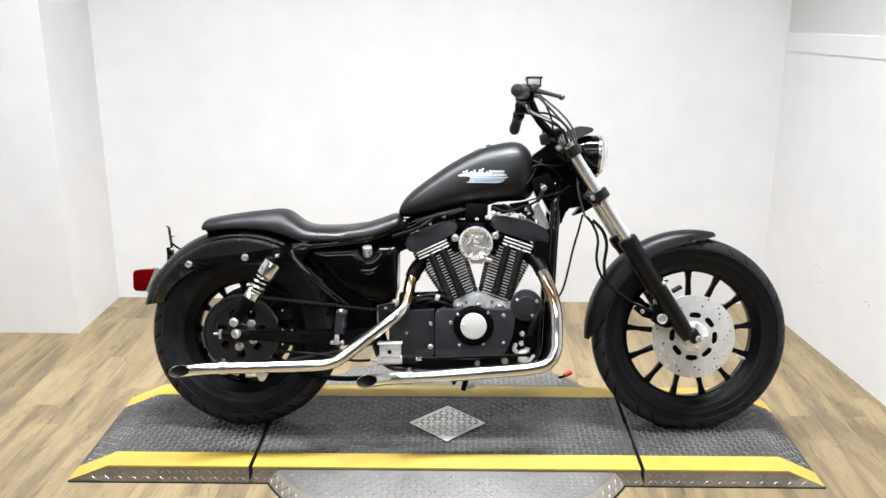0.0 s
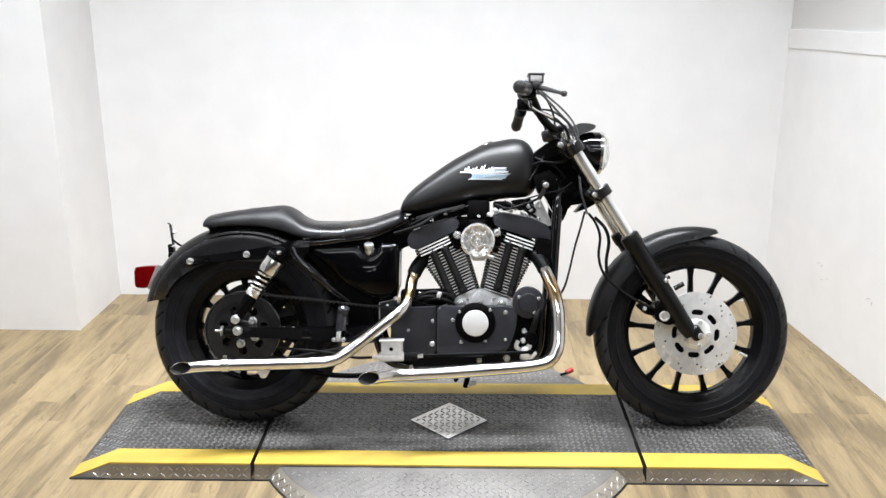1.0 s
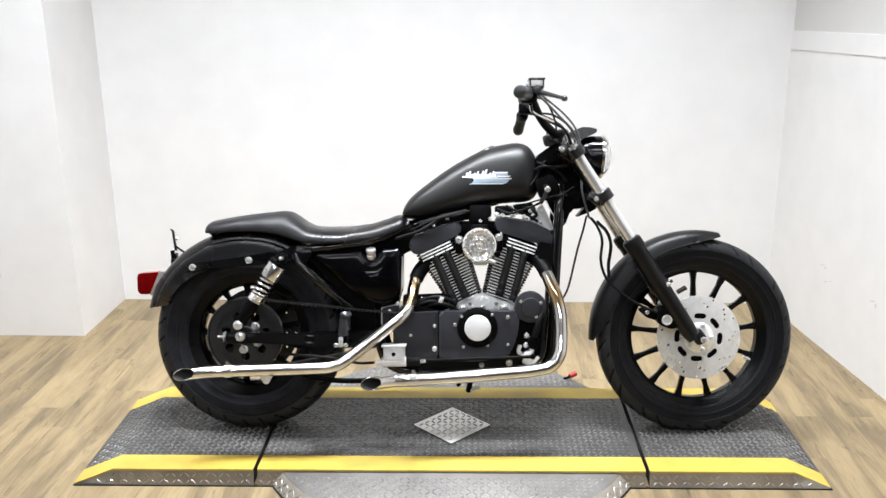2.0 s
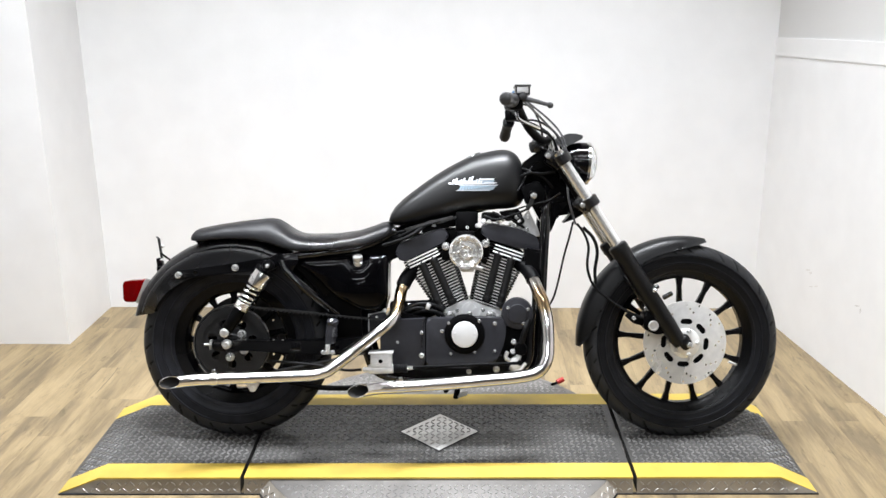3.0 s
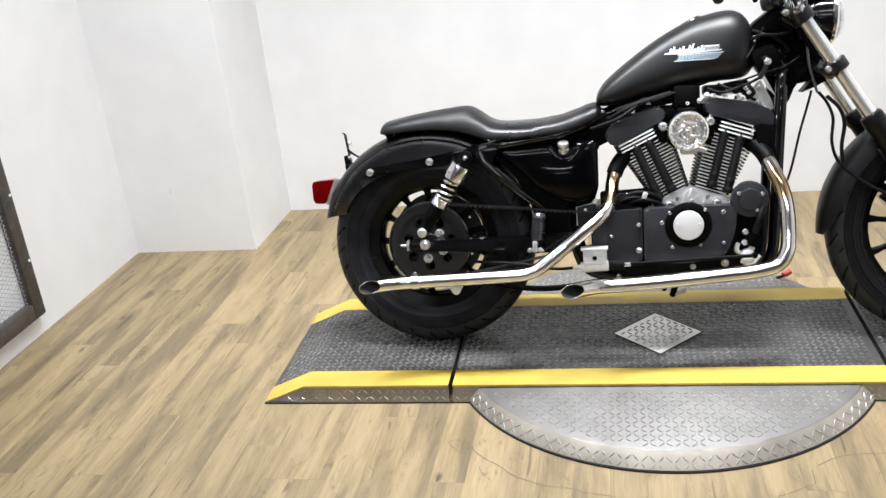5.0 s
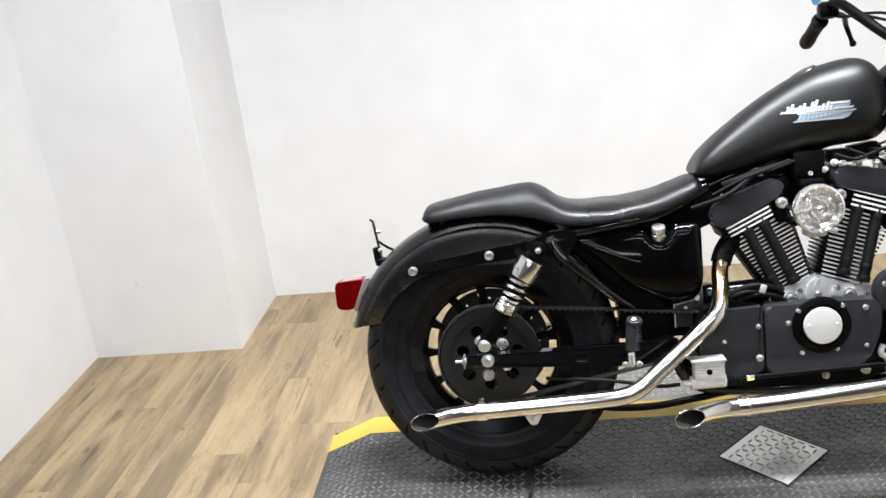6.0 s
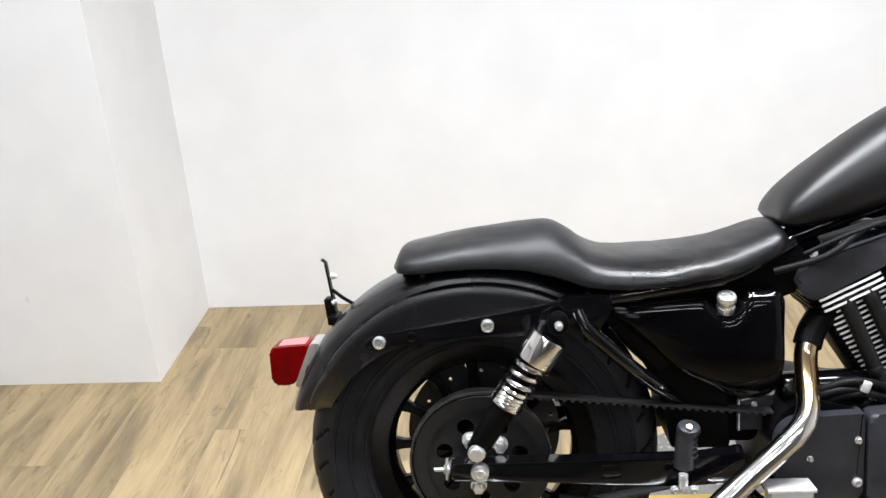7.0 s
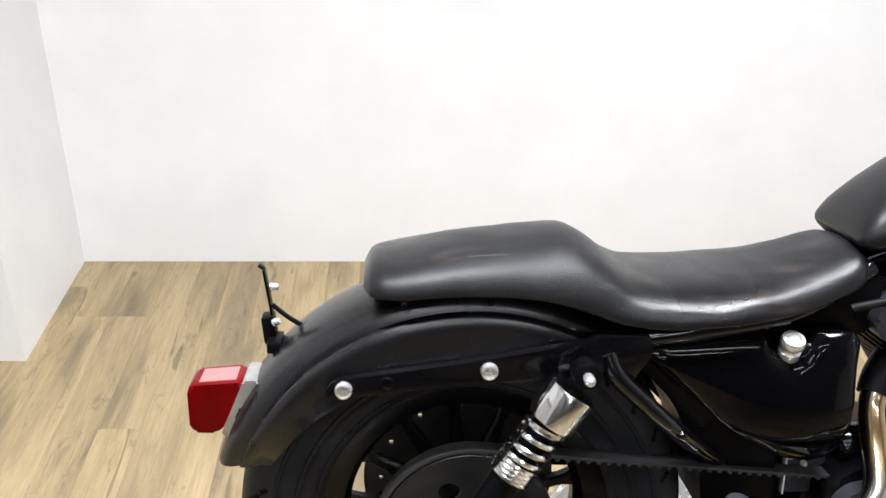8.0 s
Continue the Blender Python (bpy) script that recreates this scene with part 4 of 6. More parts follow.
part("seat_split", seat_mark(-0.694, -0.068, -0.638, -0.074, 0.0012, 15), M_CRACK, seat, "grey split in the vinyl")
part("seat_tear", seat_mark(-0.632, -0.046, -0.621, -0.041, 0.0013, 6), M_GRIP, seat, "small dark tear")

# fuel tank
TANK_T = [(-0.163, 0.730), (-0.158, 0.748), (-0.139, 0.776), (-0.082, 0.824), (0.013, 0.889), (0.108, 0.938), (0.170, 0.954), (0.215, 0.960), (0.245, 0.954), (0.268, 0.936), (0.283, 0.905), (0.291, 0.865), (0.2925, 0.845)]
TANK_B = [(-0.163, 0.722), (-0.155, 0.710), (-0.130, 0.706), (-0.022, 0.722), (0.107, 0.750), (0.20, 0.760), (0.25, 0.764), (0.275, 0.776), (0.288, 0.800), (0.2925, 0.835)]
TANK_W = [(-0.163, 0.062), (-0.157, 0.075), (-0.135, 0.083), (-0.10, 0.087), (-0.04, 0.088), (0.03, 0.089), (0.12, 0.096), (0.19, 0.099), (0.235, 0.094), (0.265, 0.080), (0.283, 0.058), (0.2925, 0.030)]


TANK_Y = 0.014


def tank_side(x, z):
    zt, zb, w = curve_value(TANK_T, x), curve_value(TANK_B, x), curve_value(TANK_W, x)
    zc = zb + (zt - zb) * 0.40
    h, p = (zt - zc, 2.3) if z >= zc else (zc - zb, 2.6)
    return w * max(0.0, 1 - abs((z - zc) / h) ** p) ** (1 / p) - TANK_Y


bm = loft_body(bmesh.new(), TANK_T, TANK_B, TANK_W, -0.163, 0.2925, 72, 0.40, 2.3, 2.6, 48)
bmesh.ops.translate(bm, vec=(0, TANK_Y, 0), verts=bm.verts)
tank = part("fuel_tank", bm, M_TANK, bike, "satin black teardrop fuel tank", 60)
part("filler_cap", lathe(bmesh.new(), (0.113, 0.02, 0.927), (-0.45, 0, 0.9), [(0.036, 0), (0.037, 0.006), (0.034, 0.011), (0.02, 0.014), (0, 0.0145)], 40), M_SATIN, tank, "black screw-on filler cap")


def badge_bar(bm, x0, x1, z0, z1, slant, lift=0.0018):
    """A slanted raised bar that lies on the flank of the tank."""
    n = 6
    top, base = [], []
    for i in range(n + 1):
        for j in (0, 1):
            z = z0 + (z1 - z0) * j
            x = x0 + (x1 - x0) * i / n + slant * (z - z0)
            y = tank_side(x, z)
            top.append(bm.verts.new((x, -y - lift, z)))
            base.append(bm.verts.new((x, -y + 0.002, z)))
    for i in range(n):
        a = 2 * i
        bm.faces.new((top[a], top[a + 1], top[a + 3], top[a + 2]))
        bm.faces.new((top[a], top[a + 2], base[a + 2], base[a]))
        bm.faces.new((top[a + 1], base[a + 1], base[a + 3], top[a + 3]))
    bm.faces.new((top[0], base[0], base[1], top[1]))
    bm.faces.new((top[-2], top[-1], base[-1], base[-2]))
    return bm


part("badge", badge_bar(bmesh.new(), 0.046, 0.176, 0.8435, 0.8565, 0.9, 0.0010), M_BADGE_BACK, tank, "winged badge in silver and pale blue bars", 20)
part("badge", badge_bar(bmesh.new(), 0.066, 0.180, 0.8250, 0.8425, 0.9, 0.0010), M_BADGE_BACK, tank, "lower half of the winged badge", 20)
for x0, x1, z0, z1, sl in ((0.034, 0.050, 0.8440, 0.8490, 0.6), (0.046, 0.150, 0.8435, 0.8470, 0.5), (0.140, 0.182, 0.8575, 0.8625, 0.9), (0.148, 0.190, 0.8455, 0.8500, 0.9), (0.070, 0.196, 0.8395, 0.8425, 0.6), (0.060, 0.170, 0.8225, 0.8255, 1.2)):
    part("badge_bar", badge_bar(bmesh.new(), x0, x1, z0, z1, sl), M_BADGE, tank, "", 20)
for k in range(12):
    x = 0.046 + 0.0084 * k
    zt = 0.860 + 0.005 * math.sin(k * 2.1) + (0.006 if k in (6, 7) else 0.0)
    part("badge_bar", badge_bar(bmesh.new(), x, x + 0.0058, 0.8455 + 0.001 * (k % 2), zt, 0.35), M_BADGE, tank, "", 20)
for k in range(12):
    x = 0.070 + 0.0094 * k
    part("badge_bar", badge_bar(bmesh.new(), x, x + 0.0060, 0.8245 + 0.0012 * k, 0.8405, 0.35, 0.0016), M_BADGE_BLUE, tank, "pale blue bar", 20)

# frame
frame_part = part("frame", tube(bmesh.new(), [(0.345, 0, 0.85), (0.20, 0, 0.79), (0.0, 0, 0.73), (-0.18, 0, 0.665), (-0.30, 0, 0.63)], 0.021, 16), M_GLOSS, bike, "gloss black tubular frame")
for s in (-1, 1):
    part("down_tube", tube(bmesh.new(), [(0.362, s * 0.03, 0.83), (0.354, s * 0.075, 0.74), (0.343, s * 0.085, 0.56), (0.334, s * 0.085, 0.36), (0.322, s * 0.085, 0.25), (0.27, s * 0.085, 0.205), (0.12, s * 0.085, 0.198), (-0.12, s * 0.085, 0.205), (-0.21, s * 0.085, 0.235), (-0.245, s * 0.085, 0.33)], 0.0165, 16), M_TUBE, frame_part)
    part("seat_rail", tube(bmesh.new(), [(-0.14, s * 0.05, 0.690), (-0.25, s * 0.085, 0.640), (-0.38, s * 0.10, 0.622), (-0.50, s * 0.103, 0.606), (-0.57, s * 0.104, 0.585)], 0.0135, 14), M_TUBE, frame_part)
    part("side_tube", tube(bmesh.new(), [(-0.510, s * 0.116, 0.596), (-0.497, s * 0.124, 0.569), (-0.468, s * 0.128, 0.540), (-0.425, s * 0.126, 0.500), (-0.385, s * 0.105, 0.462), (-0.325, s * 0.075, 0.41), (-0.25, s * 0.06, 0.34)], 0.0125, 14), M_TUBE, frame_part)
    bm = prism(bmesh.new(), rounded([(-0.525, 0.622), (-0.455, 0.622), (-0.452, 0.598), (-0.480, 0.555), (-0.505, 0.575), (-0.575, 0.565), (-0.575, 0.592)], 0.008), s * 0.100, s * 0.124, 0.004)
    part("frame_bracket", bm, M_GLOSS, frame_part)
bm = prism(bmesh.new(), rounded([(0.280, 0.800), (0.292, 0.866), (0.307, 0.893), (0.318, 0.914), (0.346, 0.940), (0.376, 0.940), (0.448, 0.822), (0.476, 0.770), (0.431, 0.742), (0.394, 0.737), (0.372, 0.700), (0.350, 0.700), (0.315, 0.767)], 0.008), -0.034, 0.034, 0.006)
part("steering_head", bm, M_GLOSS, frame_part, "black cast steering head")
bm = prism(bmesh.new(), rounded([(0.272, 0.835), (0.330, 0.856), (0.352, 0.82), (0.345, 0.765), (0.292, 0.772)], 0.012), -0.078, -0.034, 0.008)
lathe(bm, (0.312, -0.078, 0.806), (0, -1, 0), [(0.016, 0), (0.016, 0.006), (0.012, 0.010), (0, 0.011)], 24)
switch = part("ignition_switch", bm, M_ENGINE, frame_part, "black ignition switch housing")
bm = lathe(bmesh.new(), (0.310, -0.089, 0.806), (0, -1, 0), [(0.007, 0), (0.007, 0.003), (0, 0.0035)], 18)
part("key_barrel", bm, M_CHROME, frame_part)
for x, z in ((0.362, 0.80), (0.372, 0.745)):
    part("head_bolt", bolt(bmesh.new(), (x, -0.036, z), (0, -1, 0), 0.006, 0.008), M_BOLT, frame_part)
bm = prism(bmesh.new(), rounded([(0.255, 0.705), (0.290, 0.748), (0.300, 0.758), (0.330, 0.700), (0.338, 0.672), (0.315, 0.668)], 0.006), -0.052, -0.044, 0.0015)
bolt(bm, (0.297, -0.052, 0.735), (0, -1, 0), 0.006, 0.007)
part("engine_mount", bm, M_CAST, frame_part, "dull aluminium top engine mount")


def domed(bm, outline, c, size, y0, y1, bulge, edge, dent):
    """A pressed shell: a side outline with a rounded rim, swelling outwards towards its middle, where it turns into a smooth oval; dent is (x, z, radius, depth)."""
    n = len(outline)
    cx, cz = c
    rings = [[bm.verts.new((x, y1, z)) for x, z in outline], [bm.verts.new((x, y0 + edge, z)) for x, z in outline]]
    for f in (0.993, 0.975, 0.945, 0.90, 0.84, 0.77, 0.69, 0.60, 0.50, 0.40, 0.30, 0.20, 0.10):
        t = 1 - f
        y = y0 + edge - edge * min(1.0, 1 - (1 - min(1.0, t / 0.10)) ** 2) - bulge * (1 - f ** 2.2)
        w = min(1.0, t * 1.25) ** 0.8
        row = []
        for x, z in outline:
            a = math.atan2((z - cz) / size[1], (x - cx) / size[0])
            px = cx + f * ((x - cx) * (1 - w) + size[0] * math.cos(a) * w)
            pz = cz + f * ((z - cz) * (1 - w) + size[1] * math.sin(a) * w)
            d = math.hypot(px - dent[0], pz - dent[1]) / dent[2]
            row.append(bm.verts.new((px, y + dent[3] * math.exp(-d ** 4), pz)))
        rings.append(row)
    for a, b in zip(rings, rings[1:]):
        for k in range(n):
            bm.faces.new((a[k], a[(k + 1) % n], b[(k + 1) % n], b[k]))
    bm.faces.new(rings[0]), bm.faces.new(rings[-1])
    return bm


def dense(outline, step):
    """The same closed outline with points no further apart than step."""
    out = []
    for (x0, z0), (x1, z1) in zip(outline, outline[1:] + outline[:1]):
        m = max(1, math.ceil(math.hypot(x1 - x0, z1 - z0) / step))
        out += [(x0 + (x1 - x0) * k / m, z0 + (z1 - z0) * k / m) for k in range(m)]
    return out


# oil tank on the right-hand side
OIL = [(-0.474, 0.596), (-0.455, 0.606), (-0.33, 0.612), (-0.22, 0.614), (-0.172, 0.614), (-0.163, 0.598), (-0.163, 0.475), (-0.178, 0.436), (-0.210, 0.424), (-0.262, 0.434), (-0.34, 0.486)]
bm = domed(bmesh.new(), dense(rounded(OIL, 0.018), 0.007), (-0.268, 0.505), (0.135, 0.072), -0.108, -0.05, 0.019, 0.012, (-0.260, 0.608, 0.030, 0.022))
oil_tank = part("oil_tank", bm, M_OILTANK, bike, "gloss black side oil tank", 50)
bm = lathe(bmesh.new(), (-0.262, -0.096, 0.582), (0, -0.42, 0.9), [(0.015, 0), (0.015, 0.012), (0.011, 0.014), (0.011, 0.018), (0.0150, 0.020), (0.0160, 0.024), (0.0160, 0.030), (0.0145, 0.033), (0.010, 0.0335), (0.0085, 0.031), (0, 0.0315)], 36)
part("oil_cap", bm, M_BOLT, oil_tank, "chrome oil filler cap")
bm = prism(bmesh.new(), rounded([(-0.47, 0.598), (-0.17, 0.612), (-0.17, 0.44), (-0.26, 0.44)], 0.02), 0.055, 0.13, 0.016, 3)
part("battery_cover", bm, M_GLOSS, bike, "gloss black battery cover on the far side")
bm = prism(bmesh.new(), rounded([(-0.495, 0.618), (-0.122, 0.680), (-0.128, 0.605), (-0.165, 0.590), (-0.172, 0.45), (-0.20, 0.335), (-0.352, 0.335), (-0.365, 0.43), (-0.405, 0.505), (-0.455, 0.577)], 0.008), -0.060, 0.060, 0.004)
prism(bm, rounded([(-0.495, 0.618), (-0.270, 0.640), (-0.250, 0.335), (-0.352, 0.335), (-0.365, 0.43), (-0.405, 0.505), (-0.455, 0.577)], 0.008), -0.088, 0.088, 0.004)
part("inner_guard", bm, M_ENGINE, bike)

bm = prism(bmesh.new(), rounded([(-0.492, 0.602), (-0.40, 0.608), (-0.345, 0.50), (-0.372, 0.478)], 0.008), -0.101, -0.090, 0.002)
part("tank_backing", bm, M_ENGINE, oil_tank)

# ---- engine ----
engine = part("engine", prism(bmesh.new(), rounded([(-0.19, 0.395), (-0.13, 0.43), (-0.02, 0.402), (0.05, 0.402), (0.13, 0.402), (0.21, 0.402), (0.28, 0.400), (0.305, 0.33), (0.285, 0.245), (0.18, 0.212), (-0.10, 0.212), (-0.19, 0.24)], 0.02), -0.115, 0.12, 0.01), M_ENGINE, bike, "black air-cooled V-twin engine with polished fin edges")
COVER = [(-0.187, 0.372), (-0.168, 0.398), (-0.13, 0.406), (-0.045, 0.410), (0.09, 0.413), (0.205, 0.412), (0.272, 0.400), (0.280, 0.345), (0.262, 0.292), (0.215, 0.262), (0.08, 0.246), (-0.042, 0.252), (-0.150, 0.258), (-0.185, 0.285)]
bm = prism(bmesh.new(), rounded([p for p in COVER if p[0] < -0.04] [:4] + [(-0.0425, 0.410), (-0.0425, 0.252)] + [(-0.150, 0.258), (-0.185, 0.285)], 0.02), -0.140, -0.10, 0.008, 3)
part("sprocket_cover", bm, M_COVER, engine, "black sprocket cover")
bm = prism(bmesh.new(), rounded([(-0.0385, 0.410), (0.09, 0.413), (0.19, 0.412), (0.222, 0.408), (0.218, 0.345), (0.204, 0.300), (0.184, 0.262), (0.08, 0.248), (-0.0385, 0.252)], 0.016), -0.146, -0.10, 0.008, 3)
part("gear_cover", bm, M_COVER, engine, "black cam gear cover")
TIM = Vector((0.0865, -0.146, 0.360))
bm = lathe(bmesh.new(), TIM, (0, -1, 0), [(0.066, 0), (0.064, 0.004), (0.057, 0.007), (0.050, 0.008), (0.048, 0.005), (0.044, 0.005)], 56)
part("timer_ring", bm, M_ENGINE, engine)
bm = lathe(bmesh.new(), TIM + Vector((0, -0.004, 0)), (0, -1, 0), [(0.0425, 0), (0.0425, 0.007), (0.041, 0.0095), (0.036, 0.0105), (0, 0.0115)], 56)
timer = part("timer_cover", bm, M_STEEL, engine, "round polished timer cover")
for s in (-1, 1):
    part("screw", bolt(bmesh.new(), TIM + Vector((0.031 * s, -0.014, 0.004)), (0, -1, 0), 0.003, 0.003), M_STEEL, timer)
for x, z, r in ((-0.053, 0.364, 0.007), (0.013, 0.369, 0.0075), (0.036, 0.396, 0.007), (0.133, 0.402, 0.007), (0.184, 0.394, 0.008), (0.041, 0.296, 0.0065), (0.119, 0.301, 0.0065), (0.184, 0.305, 0.006), (-0.053, 0.289, 0.010), (-0.131, 0.333, 0.006)):
    part("cover_bolt", bolt(bmesh.new(), (x, -0.146 if x > -0.04 else -0.140, z), (0, -1, 0), r * 0.72, 0.007), M_BOLT, engine, "chrome cover bolt")
OF = Vector((0.257, -0.12, 0.426))
bm = lathe(bmesh.new(), OF, (0, -1, 0), [(0.051, 0), (0.052, 0.018), (0.049, 0.026), (0.032, 0.029), (0.030, 0.033), (0.022, 0.034), (0, 0.034)], 48)
oilp = part("round_cover", bm, M_COVER, engine, "round black bolted cover")
for a in (148, 24, -58):
    part("cover_bolt", bolt(bmesh.new(), OF + Vector((0.036 * math.cos(radians(a)), -0.027, 0.036 * math.sin(radians(a)))), (0, -1, 0), 0.0048, 0.008), M_BOLT, engine)
bm = cyl(bmesh.new(), (0.270, -0.10, 0.310), (0.268, -0.145, 0.308), 0.020, 24, 0.004)
cyl(bm, (0.272, -0.11, 0.30), (0.270, -0.13, 0.30), 0.012, 18, 0.002)
part("oil_sender", bm, M_ENGINE, engine, "small round black oil fitting")
bm = bmesh.new()
cyl(bm, (0.252, -0.115, 0.262), (0.252, -0.142, 0.262), 0.020, 24, 0.003)
tube(bm, [(0.238, -0.12, 0.266), (0.220, -0.13, 0.280), (0.226, -0.13, 0.300)], 0.007, 10, 5)
tube(bm, [(0.235, -0.12, 0.245), (0.26, -0.135, 0.238), (0.285, -0.13, 0.262)], 0.006, 10, 5)
part("oil_pump", bm, M_CAST, engine, "bare cast oil pump with fittings")
part("drain_plug", bolt(bmesh.new(), (0.19, -0.116, 0.240), (0, -1, -0.3), 0.009, 0.010), M_DULL, engine)
part("drain_plug", bolt(bmesh.new(), (0.10, -0.116, 0.232), (0, -1, -0.3), 0.007, 0.009), M_DULL, engine)
bm = bmesh.new()
tube(bm, [(0.31, -0.11, 0.44), (0.285, -0.15, 0.385), (0.27, -0.145, 0.33)], 0.010, 12, 6)
tube(bm, [(0.315, -0.08, 0.43), (0.30, -0.12, 0.36), (0.295, -0.12, 0.27), (0.27, -0.12, 0.235)], 0.008, 12, 6)
for x, z in ((0.246, 0.331), (0.243, 0.300), (0.262, 0.283)):
    part("hose_fitting", bolt(bmesh.new(), (x, -0.13, z), (0, -1, 0.2), 0.0075, 0.010), M_BOLT, engine, "small steel hose fitting")
part("oil_hose", bm, M_GRIP, engine, "black rubber oil hoses")
# starter and rear engine clutter behind the rear pipe
bm = cyl(bmesh.new(), (-0.16, -0.06, 0.428), (-0.02, -0.06, 0.432), 0.030, 28, 0.008)
cyl(bm, (-0.03, -0.06, 0.432), (-0.01, -0.06, 0.433), 0.025, 28, 0.004)
part("starter_motor", bm, M_GLOSS, engine, "black starter motor")
for k, (dx, dz) in enumerate(((0, 0), (0.012, 0.014), (0.02, -0.008))):
    part("breather_hose", tube(bmesh.new(), [(-0.12 + dx, -0.09, 0.418 + dz), (-0.07 + dx, -0.105, 0.440 + dz), (-0.02 + dx, -0.10, 0.432 + dz), (0.005 + dx, -0.095, 0.412 + dz)], 0.0065, 10, 6), M_GRIP, engine)
part("hose_clip", box(bmesh.new(), (-0.032, -0.108, 0.446), (0.014, 0.014, 0.020), 0.002, Matrix.Rotation(radians(20), 4, "Y")), M_CAST, engine)


def fin(p, d, hw, hd, th, parent):
    """One cooling fin: a rounded plate across the axis d with a machined bright edge."""
    bm = bmesh.new()
    e = Vector((d.z, 0, -d.x))
    out = rounded([(-hw, -hd), (hw, -hd), (hw, hd), (-hw, hd)], min(hw, hd) * 0.35, 4)
    a = [bm.verts.new(p + e * x + Vector((0, y, 0)) - d * th / 2) for x, y in out]
    b = [bm.verts.new(p + e * x + Vector((0, y, 0)) + d * th / 2) for x, y in out]
    bm.faces.new(a), bm.faces.new(b)
    for k in range(len(a)):
        f = bm.faces.new((a[k], a[(k + 1) % len(a)], b[(k + 1) % len(a)], b[k]))
        f.material_index = 1 if abs(out[k][1] - out[(k + 1) % len(out)][1]) < 0.3 * abs(out[k][0] - out[(k + 1) % len(out)][0]) else 0
    part("cooling_fin", bm, [M_ENGINE, M_FIN], parent, "", 30)


def cylinder_unit(base, lean, name, label, hw0, hw1, hw2, shift, pitch):
    """A finned barrel that widens upwards, its head block, and three long bright head fins under the rocker box."""
    u = Vector((math.sin(radians(lean)), 0, math.cos(radians(lean))))
    e = Vector((u.z, 0, -u.x))
    ob = part(name, cyl(bmesh.new(), base - u * 0.02, base + u * 0.15, 0.040, 28, 0.0, 0.050), M_ENGINE, bike, label, 30)
    n = 17
    for k in range(n):
        f = k / (n - 1)
        fin(base + u * (0.006 + 0.160 * f), u, hw0 + (hw1 - hw0) * f, 0.056 + 0.009 * f, 0.0040, ob)
    hd = box(bmesh.new(), base + u * 0.175, (hw2 * 1.9, 0.110, 0.075), 0.006, Matrix.Rotation(radians(lean), 4, "Y"))
    head_ob = part("cylinder_head", hd, M_ENGINE, bike, "black cylinder head with bright fin edges", 30)
    for k in range(3):
        fin(base + u * (0.203 - pitch * k) + e * shift, u, hw2, 0.083, 0.0047, head_ob)
    return ob


cylinder_unit(Vector((0.050, 0, 0.436)), -25, "rear_cylinder", "black finned rear cylinder", 0.057, 0.080, 0.068, -0.0185, 0.0103)
cylinder_unit(Vector((0.1575, 0, 0.442)), 19, "front_cylinder", "black finned front cylinder", 0.057, 0.077, 0.061, 0.0114, 0.0112)
for outline, nm in (([(-0.141, 0.620), (-0.130, 0.646), (-0.106, 0.659), (0.012, 0.699), (0.030, 0.688), (0.035, 0.669), (0.012, 0.651), (-0.109, 0.591), (-0.128, 0.597)], "rocker_box"),
                    ([(0.142, 0.681), (0.148, 0.705), (0.167, 0.715), (0.267, 0.698), (0.322, 0.674), (0.332, 0.654), (0.331, 0.630), (0.318, 0.618), (0.292, 0.625), (0.165, 0.664)], "rocker_box")):
    bm = prism(bmesh.new(), rounded(outline, 0.008), -0.084, 0.084, 0.008, 3)
    rk = part(nm, bm, M_COVER, engine, "black rocker box", 45)
    mx, mz = sum(p[0] for p in outline) / len(outline), sum(p[1] for p in outline) / len(outline)
    for dx in (-0.045, 0.0, 0.045):
        for y in (-0.055, 0.055):
            sl = -0.28 if mx > 0.1 else 0.5
            part("rocker_bolt", bolt(bmesh.new(), (mx + dx, y, mz + 0.036 + dx * sl), (0, 0, 1), 0.006, 0.010), M_BOLT, bike)
for (x0, z0), (x1, z1) in (((0.012, 0.433), (-0.060, 0.603)), ((0.049, 0.455), (-0.022, 0.616)), ((0.159, 0.464), (0.203, 0.634)), ((0.203, 0.444), (0.245, 0.615))):
    bm = cyl(bmesh.new(), (x0, -0.076, z0 - 0.005), (x1, -0.070, z1 - 0.004), 0.0130, 20)
    d = Vector((x1 - x0, 0.006, z1 - z0))
    for f, r in ((0.0, 0.0155), (0.16, 0.0140), (0.84, 0.0140)):
        cyl(bm, Vector((x0, -0.076, z0 - 0.005)) + d * f, Vector((x0, -0.076, z0 - 0.005)) + d * (f + 0.09), r, 20, 0.002)
    part("pushrod_tube", bm, M_PULLEY, engine, "black pushrod tube")
bm = prism(bmesh.new(), rounded([(-0.004, 0.395), (0.000, 0.420), (0.050, 0.440), (0.095, 0.460), (0.110, 0.460), (0.152, 0.443), (0.210, 0.422), (0.216, 0.395)], 0.006), -0.060, 0.06, 0.004)
tap = part("tappet_block", bm, M_STEEL, engine, "bare aluminium tappet blocks")
for x0, x1, z0, z1, sl in ((0.004, 0.074, 0.396, 0.421, 20), (0.136, 0.208, 0.397, 0.421, -18)):
    part("tappet_cover", box(bmesh.new(), ((x0 + x1) / 2, -0.064, (z0 + z1) / 2), (x1 - x0, 0.018, 0.026), 0.006, Matrix.Rotation(radians(-sl), 4, "Y"), 3), M_STEEL, tap)
